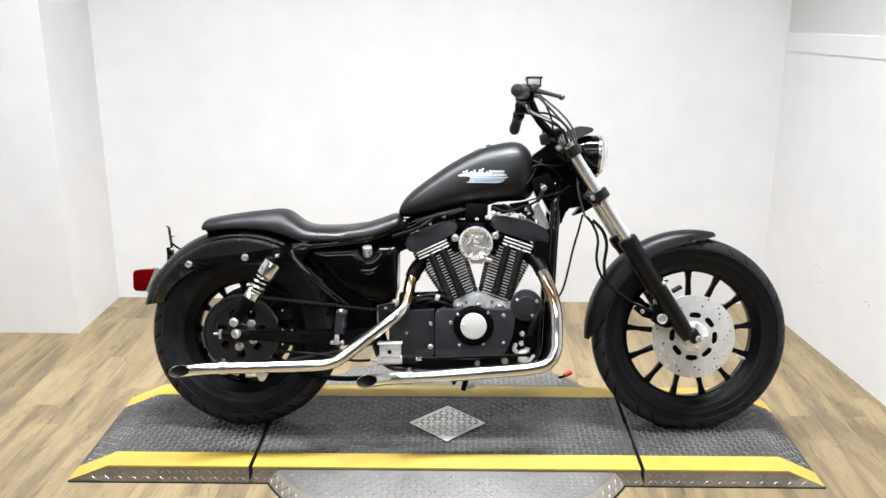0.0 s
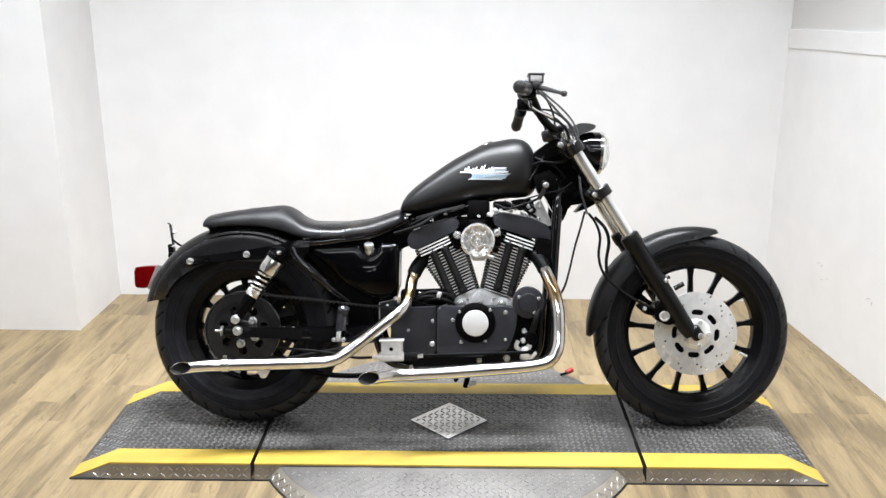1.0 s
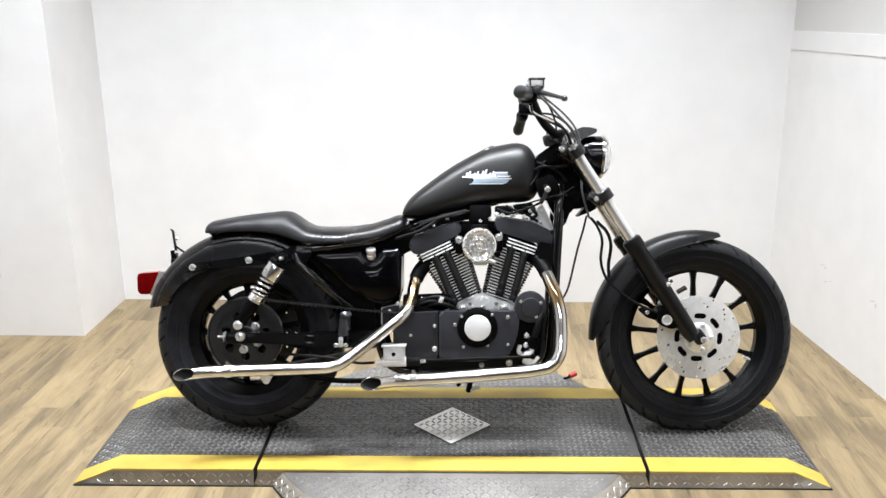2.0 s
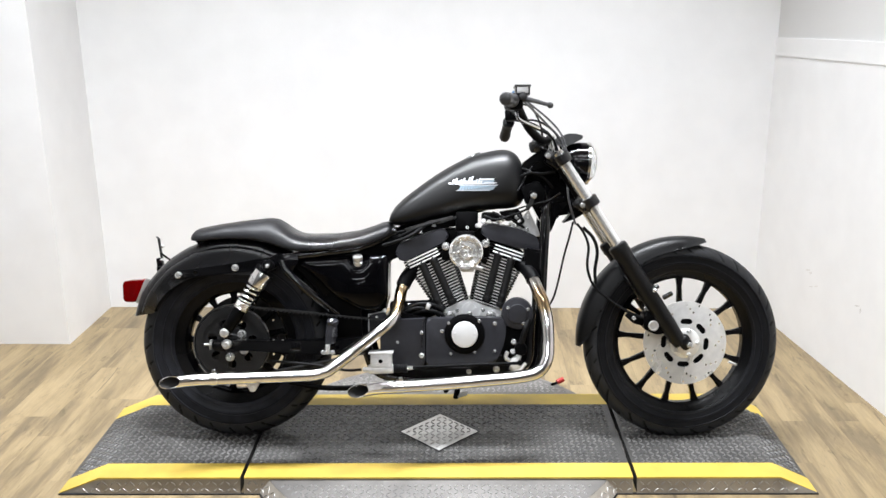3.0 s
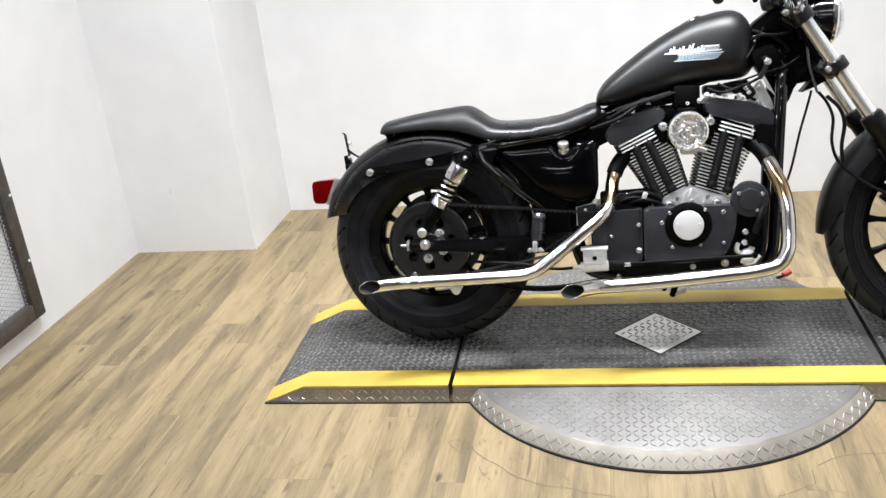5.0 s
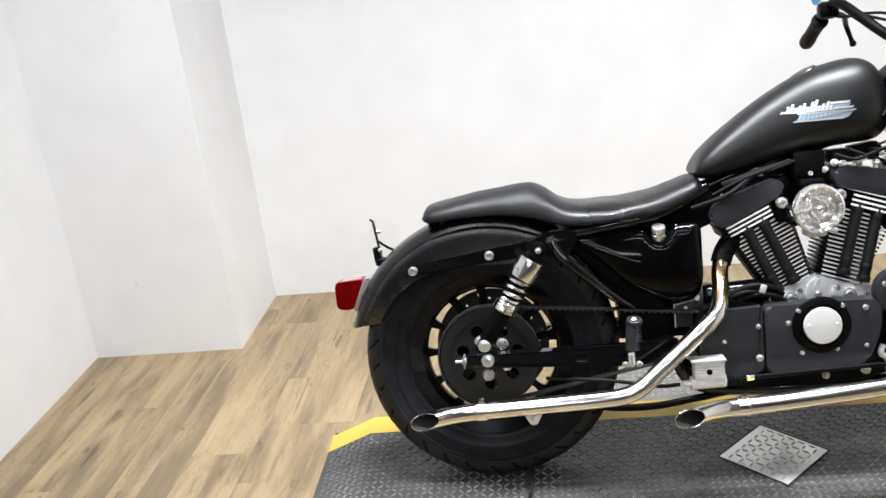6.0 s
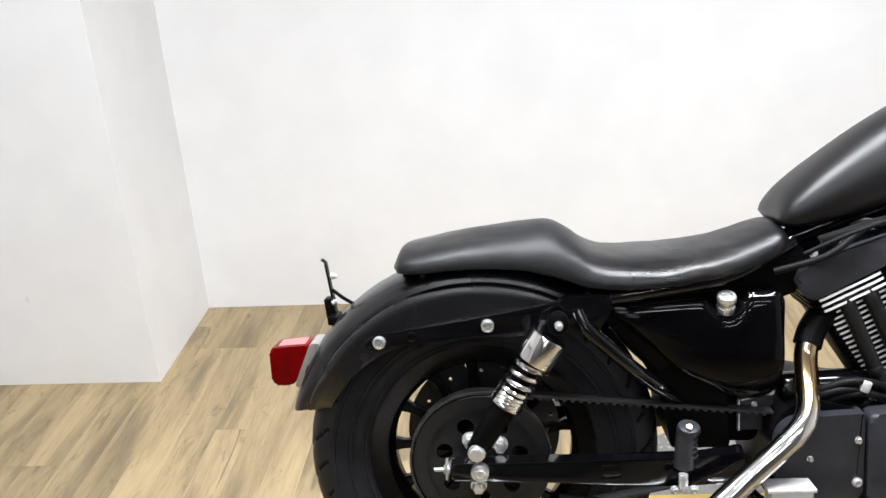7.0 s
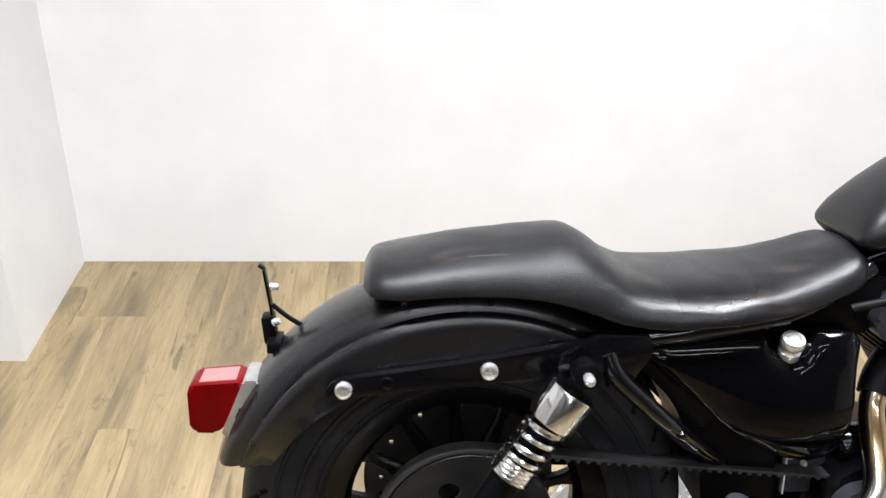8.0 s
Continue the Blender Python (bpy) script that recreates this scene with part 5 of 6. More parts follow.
part("tappet_web", prism(bmesh.new(), rounded([(0.076, 0.398), (0.080, 0.440), (0.102, 0.456), (0.126, 0.440), (0.132, 0.398)], 0.006), -0.068, -0.058, 0.003), M_STEEL, tap)
for x, z, r, y in ((0.040, 0.409, 0.013, -0.073), (0.174, 0.410, 0.013, -0.073), (0.062, 0.426, 0.006, -0.068), (0.148, 0.427, 0.006, -0.068), (0.000, 0.412, 0.005, -0.070), (0.213, 0.412, 0.005, -0.070), (0.104, 0.415, 0.007, -0.068)):
    part("bolt", bolt(bmesh.new(), (x, y, z), (0, -1, 0), r, 0.007), M_BOLT, tap)

bm = cyl(bmesh.new(), (0.280, -0.050, 0.600), (0.322, -0.056, 0.587), 0.013, 18, 0.003)
cyl(bm, (0.320, -0.056, 0.588), (0.331, -0.058, 0.584), 0.009, 6, 0.001)
part("head_plug", bm, M_ENGINE, engine, "black plug on the front head")

# carburettor cover between the cylinders
AC = Vector((0.092, -0.108, 0.627))
bm = lathe(bmesh.new(), AC, (0, -1, 0), [(0.040, 0), (0.052, 0.008), (0.056, 0.020), (0.056, 0.034), (0.0545, 0.040), (0.050, 0.043), (0.046, 0.041), (0.043, 0.036), (0.036, 0.034), (0.031, 0.037), (0.028, 0.042), (0.022, 0.043), (0.018, 0.038), (0.012, 0.036), (0.009, 0.042), (0.005, 0.046), (0, 0.047)], 64)
for k in range(12):
    a = 2 * math.pi * (k + 0.2) / 12
    lathe(bm, AC + Vector((0.0465 * math.cos(a), -0.0385, 0.0465 * math.sin(a))), (0, -1, 0), [(0.0050, 0), (0.0048, 0.004), (0.003, 0.0065), (0, 0.007)], 12)
for k in range(5):
    a = 2 * math.pi * (k + 0.3) / 5
    box(bm, AC + Vector((0.025 * math.cos(a + 0.25), -0.0415, 0.025 * math.sin(a + 0.25))), (0.022, 0.008, 0.0065), 0.003, Matrix.Rotation(-a - 0.9, 4, "Y"))
carb = part("air_cleaner", bm, M_POLISH, bike, "round chrome air cleaner with ribs", 30)
bm = box(bmesh.new(), (0.092, 0.020, 0.662), (0.145, 0.050, 0.072), 0.008)
box(bm, (0.026, -0.055, 0.622), (0.026, 0.05, 0.056), 0.006)
box(bm, (0.157, -0.055, 0.630), (0.026, 0.05, 0.056), 0.006)
box(bm, (0.092, -0.065, 0.682), (0.055, 0.07, 0.018), 0.005)
cyl(bm, (0.092, -0.11, 0.627), (0.092, 0.03, 0.635), 0.034, 24)
for x in (0.042, 0.142):
    cyl(bm, (x, -0.06, 0.600), (x + 0.012, -0.09, 0.592), 0.010, 14, 0.002)
part("carburettor", bm, M_ENGINE, carb, "dark carburettor body and brackets")
bm = box(bmesh.new(), (0.096, -0.085, 0.568), (0.046, 0.05, 0.020), 0.006)
cyl(bm, (0.120, -0.09, 0.574), (0.146, -0.09, 0.566), 0.007, 14, 0.002)
part("float_bowl", bm, M_CAST, carb, "dull aluminium carburettor bowl")
for x, z in ((0.0255, 0.6405), (0.1570, 0.6485)):
    bm = lathe(bmesh.new(), (x, -0.078, z), (0, -1, 0), [(0.0135, 0), (0.0135, 0.009), (0.0115, 0.013), (0.0065, 0.014), (0.0055, 0.011), (0, 0.011)], 28)
    part("breather_bolt", bm, M_BOLT, carb, "chrome breather bolt")

# ---- exhaust ----
def pipe(pts, r, mat, label):
    """A chrome pipe with a slash-cut open end that looks outwards."""
    bm = bmesh.new()
    path = smooth_path(pts, 10)
    seg, total, cut_n = 28, len(path), 24
    rings, inner, up = [], [], None
    for i, c in enumerate(path):
        d = (path[min(i + 1, total - 1)] - path[max(i - 1, 0)]).normalized()
        if up is None:
            up = basis(d)[0]
        up = (up - d * up.dot(d)).normalized()
        w = d.cross(up)
        row, row2 = [], []
        f = max(0.0, (i - (total - cut_n)) / (cut_n - 1))
        for k in range(seg):
            a = 2 * math.pi * k / seg
            o = math.cos(a) * up + math.sin(a) * w
            cut = f * (0.030 * o.y - 0.008 * o.z)
            row.append(bm.verts.new(c + r * o + d * cut))
            if i >= total - cut_n:
                row2.append(bm.verts.new(c + (r - 0.0022) * o + d * cut))
        rings.append(row)
        if row2:
            inner.append(row2)
    for a, b in list(zip(rings, rings[1:])) + [(rings[-1], inner[-1])]:
        for k in range(seg):
            bm.faces.new((a[k], a[(k + 1) % seg], b[(k + 1) % seg], b[k]))
    for a, b in zip(inner, inner[1:]):
        for k in range(seg):
            bm.faces.new((a[k], a[(k + 1) % seg], b[(k + 1) % seg], b[k])).material_index = 1
    bm.faces.new(inner[0]).material_index = 1
    bm.faces.new(rings[0])
    return part("exhaust_pipe", bm, [mat, M_GAP_SHADE], bike, label, 50)


UP = pipe([(-0.098, -0.050, 0.545), (-0.114, -0.066, 0.516), (-0.1225, -0.080, 0.489), (-0.128, -0.108, 0.456), (-0.139, -0.148, 0.420), (-0.160, -0.172, 0.396), (-0.20, -0.188, 0.366), (-0.27, -0.207, 0.312), (-0.335, -0.235, 0.266), (-0.375, -0.240, 0.250), (-0.43, -0.243, 0.245), (-0.60, -0.246, 0.239), (-0.72, -0.252, 0.236), (-0.775, -0.268, 0.236), (-0.829, -0.298, 0.2345)],
           0.0195, M_HEAT, "chrome upper exhaust pipe, heat-stained near the head")
LO = pipe([(0.276, -0.055, 0.576), (0.294, -0.080, 0.562), (0.308, -0.108, 0.538), (0.323, -0.132, 0.501), (0.340, -0.155, 0.459), (0.350, -0.174, 0.405), (0.351, -0.194, 0.335), (0.344, -0.210, 0.285), (0.318, -0.216, 0.250), (0.262, -0.222, 0.236), (0.15, -0.228, 0.226), (-0.02, -0.236, 0.214), (-0.13, -0.243, 0.209), (-0.185, -0.262, 0.2095), (-0.244, -0.303, 0.209)],
           0.0205, M_HEAT, "chrome lower exhaust pipe, heat-stained near the head")
for x, y, z, sh in ((-0.700, -0.2505, 0.2365, UP), (-0.115, -0.2415, 0.2098, LO)):
    bm = lathe(bmesh.new(), (x - 0.014, y, z), (1, 0.02, 0.03), [(0.0205, 0), (0.0225, 0.002), (0.0225, 0.024), (0.0205, 0.026)], 28)
    box(bm, (x, y - 0.004, z + 0.026), (0.012, 0.016, 0.012), 0.002)
    part("clamp", bm, M_CHROME, sh, "chrome pipe clamp")
bm = prism(bmesh.new(), rounded([(-0.610, 0.224), (-0.560, 0.224), (-0.578, 0.192), (-0.592, 0.192)], 0.005), -0.236, -0.230, 0.001)
bolt(bm, (-0.585, -0.236, 0.205), (0, -1, 0), 0.006, 0.006)
part("pipe_bracket", bm, M_STEEL, UP, "triangular steel pipe bracket")
bm = prism(bmesh.new(), rounded([(0.283, 0.636), (0.334, 0.628), (0.337, 0.571), (0.322, 0.548), (0.300, 0.554), (0.286, 0.576)], 0.008), -0.095, -0.03, 0.010, 3)
part("exhaust_port", bm, M_ENGINE, engine)
part("pipe_elbow", tube(bmesh.new(), [(0.262, -0.045, 0.582), (0.288, -0.070, 0.569), (0.304, -0.098, 0.547), (0.311, -0.112, 0.531)], 0.0235, 24, 6), M_ENGINE, LO, "black pipe elbow at the head")
part("pipe_elbow", tube(bmesh.new(), [(-0.045, -0.035, 0.566), (-0.080, -0.044, 0.560), (-0.104, -0.056, 0.535), (-0.117, -0.069, 0.509)], 0.0240, 24, 6), M_ENGINE, UP, "black pipe elbow at the head")

# ---- rear suspension and drive ----
for s in (-1, 1):
    arm = part("swingarm", prism(bmesh.new(), rounded([(-0.735, 0.342), (-0.735, 0.310), (-0.60, 0.306), (-0.345, 0.292), (-0.24, 0.30), (-0.24, 0.352), (-0.345, 0.340), (-0.60, 0.342)], 0.008), s * 0.118, s * 0.150, 0.006), M_TUBE, bike, "gloss black swingarm")
    bm = cyl(bmesh.new(), (-0.684, s * 0.15, 0.331), (-0.684, s * 0.168, 0.331), 0.0155, 24, 0.003)
    bolt(bm, (-0.684, s * 0.166, 0.331), (0, s, 0), 0.010, 0.010)
    part("axle_nut", bm, M_BOLT, arm, "chrome axle nut")
    bm = cyl(bmesh.new(), (-0.735, s * 0.136, 0.326), (-0.764, s * 0.136, 0.326), 0.0040, 12)
    bolt(bm, (-0.738, s * 0.136, 0.326), (-1, 0, 0), 0.008, 0.010)
    box(bm, (-0.742, s * 0.134, 0.326), (0.004, 0.028, 0.030), 0.001)
    part("axle_adjuster", bm, M_DULL, arm)
    top, bot = Vector((-0.545, s * 0.152, 0.586)), Vector((-0.688, s * 0.156, 0.370))
    d = bot - top
    bm = cyl(bmesh.new(), top + d * 0.60, top + d * 0.97, 0.0225, 28, 0.004, 0.0195)
    cyl(bm, bot + Vector((0, 0.014, 0)), bot - Vector((0, 0.014, 0)), 0.017, 24, 0.003)
    shock = part("shock_absorber", bm, M_ENGINE, bike, "chrome-topped rear shock absorber")
    part("shock_eye", cyl(bmesh.new(), top + Vector((0, 0.014, 0)), top - Vector((0, 0.014, 0)), 0.018, 24, 0.003), M_ENGINE, shock)
    bm = cyl(bmesh.new(), top + d * 0.10, top + d * 0.300, 0.0330, 48, 0.003)
    part("shock_cover", bm, M_CHROME, shock, "chrome shock cover")
    bm = bmesh.new()
    u, v, w = basis(d)
    coil = []
    turns = [0.300, 0.365, 0.430, 0.495, 0.545, 0.572, 0.598, 0.624, 0.64]
    for k in range(8 * 24 + 1):
        i, f = divmod(k / 24, 1)
        t = turns[min(int(i), 8)] + (turns[min(int(i) + 1, 8)] - turns[min(int(i), 8)]) * f
        a = 2 * math.pi * k / 24
        coil.append(top + d * t + 0.0245 * (math.cos(a) * u + math.sin(a) * v))
    tube(bm, coil, 0.0044, 8, 0)
    part("spring", bm, M_CHROME, shock, "chrome coil spring")
    part("damper_rod", cyl(bmesh.new(), top + d * 0.25, top + d * 0.66, 0.019, 24), M_ENGINE, shock)
    bm = bmesh.new()
    lathe(bm, bot + Vector((0, s * 0.014, 0)), (0, s, 0), [(0.0150, 0), (0.0150, 0.005), (0.0118, 0.006), (0.0112, 0.011), (0.008, 0.012), (0.0035, 0.012), (0, 0.011)], 12)
    part("shock_bolt", bm, M_BOLT, shock, "chrome lower shock bolt")
    bm = lathe(bmesh.new(), top + Vector((0, s * 0.014, 0)), (0, s, 0), [(0.0070, 0), (0.0074, 0.010), (0.0068, 0.014), (0.004, 0.018), (0, 0.019)], 20)
    part("shock_stud", bm, M_BOLT, shock)
bm = bmesh.new()
sx, sz, sr = SPC.x, SPC.z, 0.125
path = []
for k in range(25):
    a = radians(262 - (262 - 84) * k / 24)
    path.append((sx + sr * math.cos(a), sz + sr * math.sin(a)))
for k in range(17):
    a = radians(84 - 166 * k / 16)
    path.append((-0.135 + 0.040 * math.cos(a), 0.352 + 0.040 * math.sin(a)))
n = len(path)
rows = []
for k in range(n):
    p, q, o = Vector(path[k - 1]), Vector(path[(k + 1) % n]), Vector(path[k])
    d = (q - p).normalized()
    nn = Vector((d.y, -d.x))
    nn = -nn
    rows.append([bm.verts.new((o.x + nn.x * t, y, o.y + nn.y * t)) for t, y in ((0.0, -0.098), (0.004, -0.098), (0.004, -0.072), (0.0, -0.072))])
for k in range(n):
    a, b = rows[k], rows[(k + 1) % n]
    for j in range(4):
        bm.faces.new((a[j], a[(j + 1) % 4], b[(j + 1) % 4], b[j]))
belt = part("drive_belt", bm, M_BELT, bike, "toothed black rubber drive belt")
bm = bmesh.new()
a, b = Vector((sx + sr * math.cos(radians(84)), 0, sz + sr * math.sin(radians(84)))), Vector((-0.131, 0, 0.392))
for k in range(38):
    c = a + (b - a) * (k + 0.5) / 38
    box(bm, c + Vector((0, -0.085, -0.002)), (0.0062, 0.026, 0.005), 0.001, Matrix.Rotation(radians(7), 4, "Y"))
part("belt_teeth", bm, M_BELT, belt)
bm = bmesh.new()
tube(bm, [(-0.346, -0.125, 0.395), (-0.350, -0.128, 0.36), (-0.352, -0.128, 0.33)], 0.0165, 18, 4)
lathe(bm, (-0.344, -0.125, 0.390), (0.05, -0.3, 1), [(0.0175, 0), (0.0195, 0.005), (0.0175, 0.012), (0.013, 0.014), (0, 0.0145)], 24)
for k in range(5):
    lathe(bm, (-0.346, -0.125, 0.348 + 0.009 * k), (0, 0, 1), [(0.0165, 0), (0.0180, 0.002), (0.0165, 0.004)], 20)
peg = part("passenger_peg", bm, M_COVER, bike, "folded rubber passenger footpeg")
peg.location = (0.006, -0.045, 0.008)
bm = lathe(bmesh.new(), (-0.345, -0.138, 0.402), (0, -0.6, 0.8), [(0.0050, 0), (0.0050, 0.005), (0, 0.006)], 16)
part("peg_bolt", bm, M_DULL, peg)
part("peg_pin", cyl(bmesh.new(), (-0.357, -0.150, 0.328), (-0.357, -0.150, 0.296), 0.008, 16, 0.002), M_BOLT, peg)
for x in (-0.372, -0.341):
    part("peg_bolt", bolt(bmesh.new(), (x, -0.152, 0.302), (0, -1, 0), 0.006, 0.010), M_BOLT, peg)
part("swingarm_sleeve", box(bmesh.new(), (-0.462, -0.134, 0.320), (0.034, 0.036, 0.030), 0.003), M_GLOSS, bike)

# rear brake cylinder, pedal rod
bm = bmesh.new()
box(bm, (-0.180, -0.150, 0.277), (0.068, 0.040, 0.044), 0.004)
box(bm, (-0.181, -0.150, 0.301), (0.078, 0.046, 0.006), 0.0015)
cyl(bm, (-0.222, -0.150, 0.246), (-0.142, -0.150, 0.249), 0.0155, 24, 0.003)
cyl(bm, (-0.240, -0.150, 0.2455), (-0.218, -0.150, 0.246), 0.008, 16, 0.002)
rmc = part("rear_brake_cylinder", bm, M_CAST, bike, "bare aluminium rear brake cylinder", 30)
rmc.location = (0, -0.040, 0.008)
for k in range(5):
    part("rib", box(bmesh.new(), (-0.180, -0.1705, 0.263 + 0.0065 * k), (0.060, 0.002, 0.0018), 0.0004), M_CAST, rmc)
bm = lathe(bmesh.new(), (-0.181, -0.171, 0.276), (0, -1, 0), [(0.0065, 0), (0.0065, 0.002), (0, 0.002)], 18)
part("sight_glass", bm, M_ENGINE, rmc, "small dark sight glass")
bm = bmesh.new()
for k in range(8):
    lathe(bm, (-0.141 + 0.0055 * k, -0.150, 0.249), (1, 0, 0.03), [(0.0115, 0), (0.0145, 0.0014), (0.0145, 0.003), (0.0115, 0.0055)], 20)
part("rubber_boot", bm, M_GRIP, rmc, "ribbed rubber boot")
bm = cyl(bmesh.new(), (-0.10, -0.150, 0.251), (0.262, -0.152, 0.266), 0.0052, 12)
cyl(bm, (0.262, -0.158, 0.266), (0.262, -0.140, 0.266), 0.008, 16, 0.001)
part("pedal_rod", bm, M_ENGINE, rmc, "black brake pedal rod")
bm = cyl(bmesh.new(), (-0.098, -0.150, 0.251), (-0.080, -0.150, 0.252), 0.0075, 6)
part("rod_nut", bm, M_CHROME, rmc)
bm = tube(bmesh.new(), [(-0.245, -0.150, 0.245), (-0.30, -0.145, 0.243), (-0.40, -0.12, 0.255), (-0.55, -0.09, 0.262)], 0.0045, 10, 6)
part("brake_line", bm, M_GRIP, rmc, "braided black brake line")
bm = tube(bmesh.new(), [(-0.50, -0.06, 0.185), (-0.40, -0.08, 0.172), (-0.30, -0.09, 0.172), (-0.20, -0.09, 0.185), (-0.10, -0.085, 0.20)], 0.009, 12, 6)
part("cross_hose", bm, M_ENGINE, bike)
bm = prism(bmesh.new(), rounded([(-0.229, 0.358), (-0.229, 0.412), (-0.175, 0.424), (-0.165, 0.358)], 0.005), -0.068, -0.062, 0.0015)
small = part("small_bracket", bm, M_COVER, bike, "small dark relay plate with a bright edge")
bm = box(bmesh.new(), (-0.2315, -0.068, 0.387), (0.0030, 0.012, 0.058), 0.001)
box(bm, (-0.204, -0.068, 0.4195), (0.050, 0.012, 0.0030), 0.001, Matrix.Rotation(radians(-12.5), 4, "Y"))
part("bright_edge", bm, M_STEEL, small)
part("bolt", bolt(bmesh.new(), (-0.178, -0.070, 0.428), (0, -1, 0.2), 0.006, 0.008), M_BOLT, small)
part("bolt", bolt(bmesh.new(), (-0.205, -0.070, 0.405), (0, -1, 0.2), 0.004, 0.006), M_BOLT, small)
# side stand on the far side, and its spring tab
bm = tube(bmesh.new(), [(0.085, 0.060, 0.20), (0.066, 0.090, 0.140), (0.056, 0.120, 0.092)], 0.010, 14, 5)
box(bm, (0.045, 0.10, 0.178), (0.05, 0.02, 0.03), 0.004)
stand_ob = part("side_stand", bm, M_ENGINE, bike, "black folded side stand")
part("stand_tab", box(bmesh.new(), (0.078, 0.110, 0.104), (0.036, 0.006, 0.016), 0.003, Matrix.Rotation(radians(-18), 4, "Y")), M_STEEL, stand_ob, "pale steel tab")
bm = prism(bmesh.new(), rounded([(0.000, 0.205), (0.050, 0.205), (0.030, 0.14), (0.018, 0.135)], 0.006), -0.02, 0.005, 0.003)
part("frame_tab", bm, M_ENGINE, bike)

# ---- front end ----
fork = Vector((0.201, 0, -0.313)).normalized()
for s in (-1, 1):
    p = Vector((0.590, s * 0.100, 0.633))
    bm = cyl(bmesh.new(), p - fork * 0.362, p + fork * 0.02, 0.0195, 32)
    leg = part("fork_leg", bm, M_POLISH, bike, "chrome fork tube with black lower slider")
    e = p + fork * 0.372
    bm = lathe(bmesh.new(), p - fork * 0.010, fork, [(0.0225, -0.006), (0.030, -0.002), (0.032, 0.006), (0.032, 0.030), (0.0285, 0.040), (0.0285, 0.30), (0.026, 0.36), (0.020, 0.385), (0, 0.386)], 36)
    box(bm, (0.808, s * 0.100, 0.325), (0.040, 0.040, 0.050), 0.013, Matrix.Rotation(radians(-32.7), 4, "Y"), 3)
    part("fork_slider", bm, M_FORK, leg, "satin black fork slider")
    bm = cyl(bmesh.new(), (0.8185, s * 0.12, 0.318), (0.8185, s * 0.130, 0.318), 0.0105, 24, 0.002)
    part("axle_cap", bm, M_BOLT, leg)
    bm = bmesh.new()
    box(bm, (0.640, s * 0.078, 0.505), (0.014, 0.02, 0.10), 0.003, Matrix.Rotation(radians(-33), 4, "Y"))
    part("fender_stay", bm, M_SATIN, leg)
    bm = lathe(bmesh.new(), (0.735, s * 0.100, 0.47), (0.8, s * 0.2, 0.5), [(0.008, 0), (0.008, 0.034), (0, 0.035)], 14)
    part("fender_bolt", bm, M_SATIN, leg)
for t, hx, nm in ((0.345, 0.036, "upper_clamp"), (0.178, 0.030, "lower_clamp")):
    bm = bmesh.new()
    for s in (-1, 1):
        p = Vector((0.590, s * 0.100, 0.633)) - fork * t
        lathe(bm, p - fork * 0.017, fork, [(0.028, 0), (0.031, 0.003), (0.031, 0.031), (0.028, 0.034)], 32)
    q = Vector((0.590, 0, 0.633)) - fork * t
    box(bm, q + Vector((-0.022, 0, -0.012)), (0.062, 0.17, 0.030), 0.010, Matrix.Rotation(radians(32.7), 4, "Y"))
    cl = part(nm, bm, M_SATIN, bike, "black fork clamp")
    lug_c = Vector((0.358, -0.098, 0.934)) if t > 0.3 else Vector((0.470, -0.104, 0.775))
    part("clamp_lug", box(bmesh.new(), lug_c + Vector((0.012, 0.006, -0.002)), (0.046, 0.040, 0.030), 0.008, Matrix.Rotation(radians(32.7), 4, "Y"), 3), M_SATIN, cl)
    part("clamp_bolt", bolt(bmesh.new(), lug_c + Vector((0, -0.014, 0)), (0, -1, 0), 0.0075, 0.009), M_BOLT, cl, "chrome pinch bolt")
bm = cyl(bmesh.new(), Vector((0.355, 0, 0.93)), Vector((0.47, 0, 0.75)), 0.030, 28, 0.004)
part("steering_stem", bm, M_GLOSS, bike)
for s in (-1, 1):
    bm = lathe(bmesh.new(), Vector((0.590, s * 0.1, 0.633)) - fork * 0.362, -fork, [(0.0195, 0), (0.0195, 0.008), (0.013, 0.014), (0, 0.015)], 28)
    part("fork_cap", bm, M_CHROME, bike, "chrome fork cap")
    part("fork_cover", cyl(bmesh.new(), Vector((0.565, s * 0.075, 0.633)) - fork * 0.31, Vector((0.565, s * 0.075, 0.633)) - fork * 0.20, 0.009, 14), M_ENGINE, bike)

HL = Vector((0.454, 0, 0.915))
bm = lathe(bmesh.new(), HL + Vector((-0.055, 0, 0.004)), (1, 0, -0.06), [(0.0, 0), (0.026, 0.003), (0.046, 0.018), (0.060, 0.040), (0.0665, 0.062), (0.0680, 0.085), (0.0685, 0.096)], 48)
head = part("headlight", bm, M_GLOSS, bike, "black headlight with chrome-edged lens")
bm = lathe(bmesh.new(), HL + Vector((0.038, 0, -0.002)), (1, 0, -0.06), [(0.0685, 0), (0.0715, 0.003), (0.0715, 0.011), (0.067, 0.016), (0.063, 0.014), (0.061, 0.008)], 48, close=False)
part("bezel", bm, M_CHROME, head, "chrome headlight ring")
bm = lathe(bmesh.new(), HL + Vector((0.048, 0, -0.003)), (1, 0, -0.06), [(0.063, 0), (0.056, 0.013), (0.044, 0.022), (0.026, 0.028), (0, 0.030)], 40)
part("lens", bm, M_GLASS, head, "clear headlight lens")
bm = prism(bmesh.new(), rounded([(0.383, 0.990), (0.396, 0.977), (0.423, 0.968), (0.452, 0.979), (0.476, 0.991), (0.480, 1.002), (0.455, 1.008), (0.429, 1.009)], 0.005), -0.052, 0.052, 0.005)
part("visor", bm, M_CONTROL, head, "black visor plate above the headlight")
bm = bmesh.new()
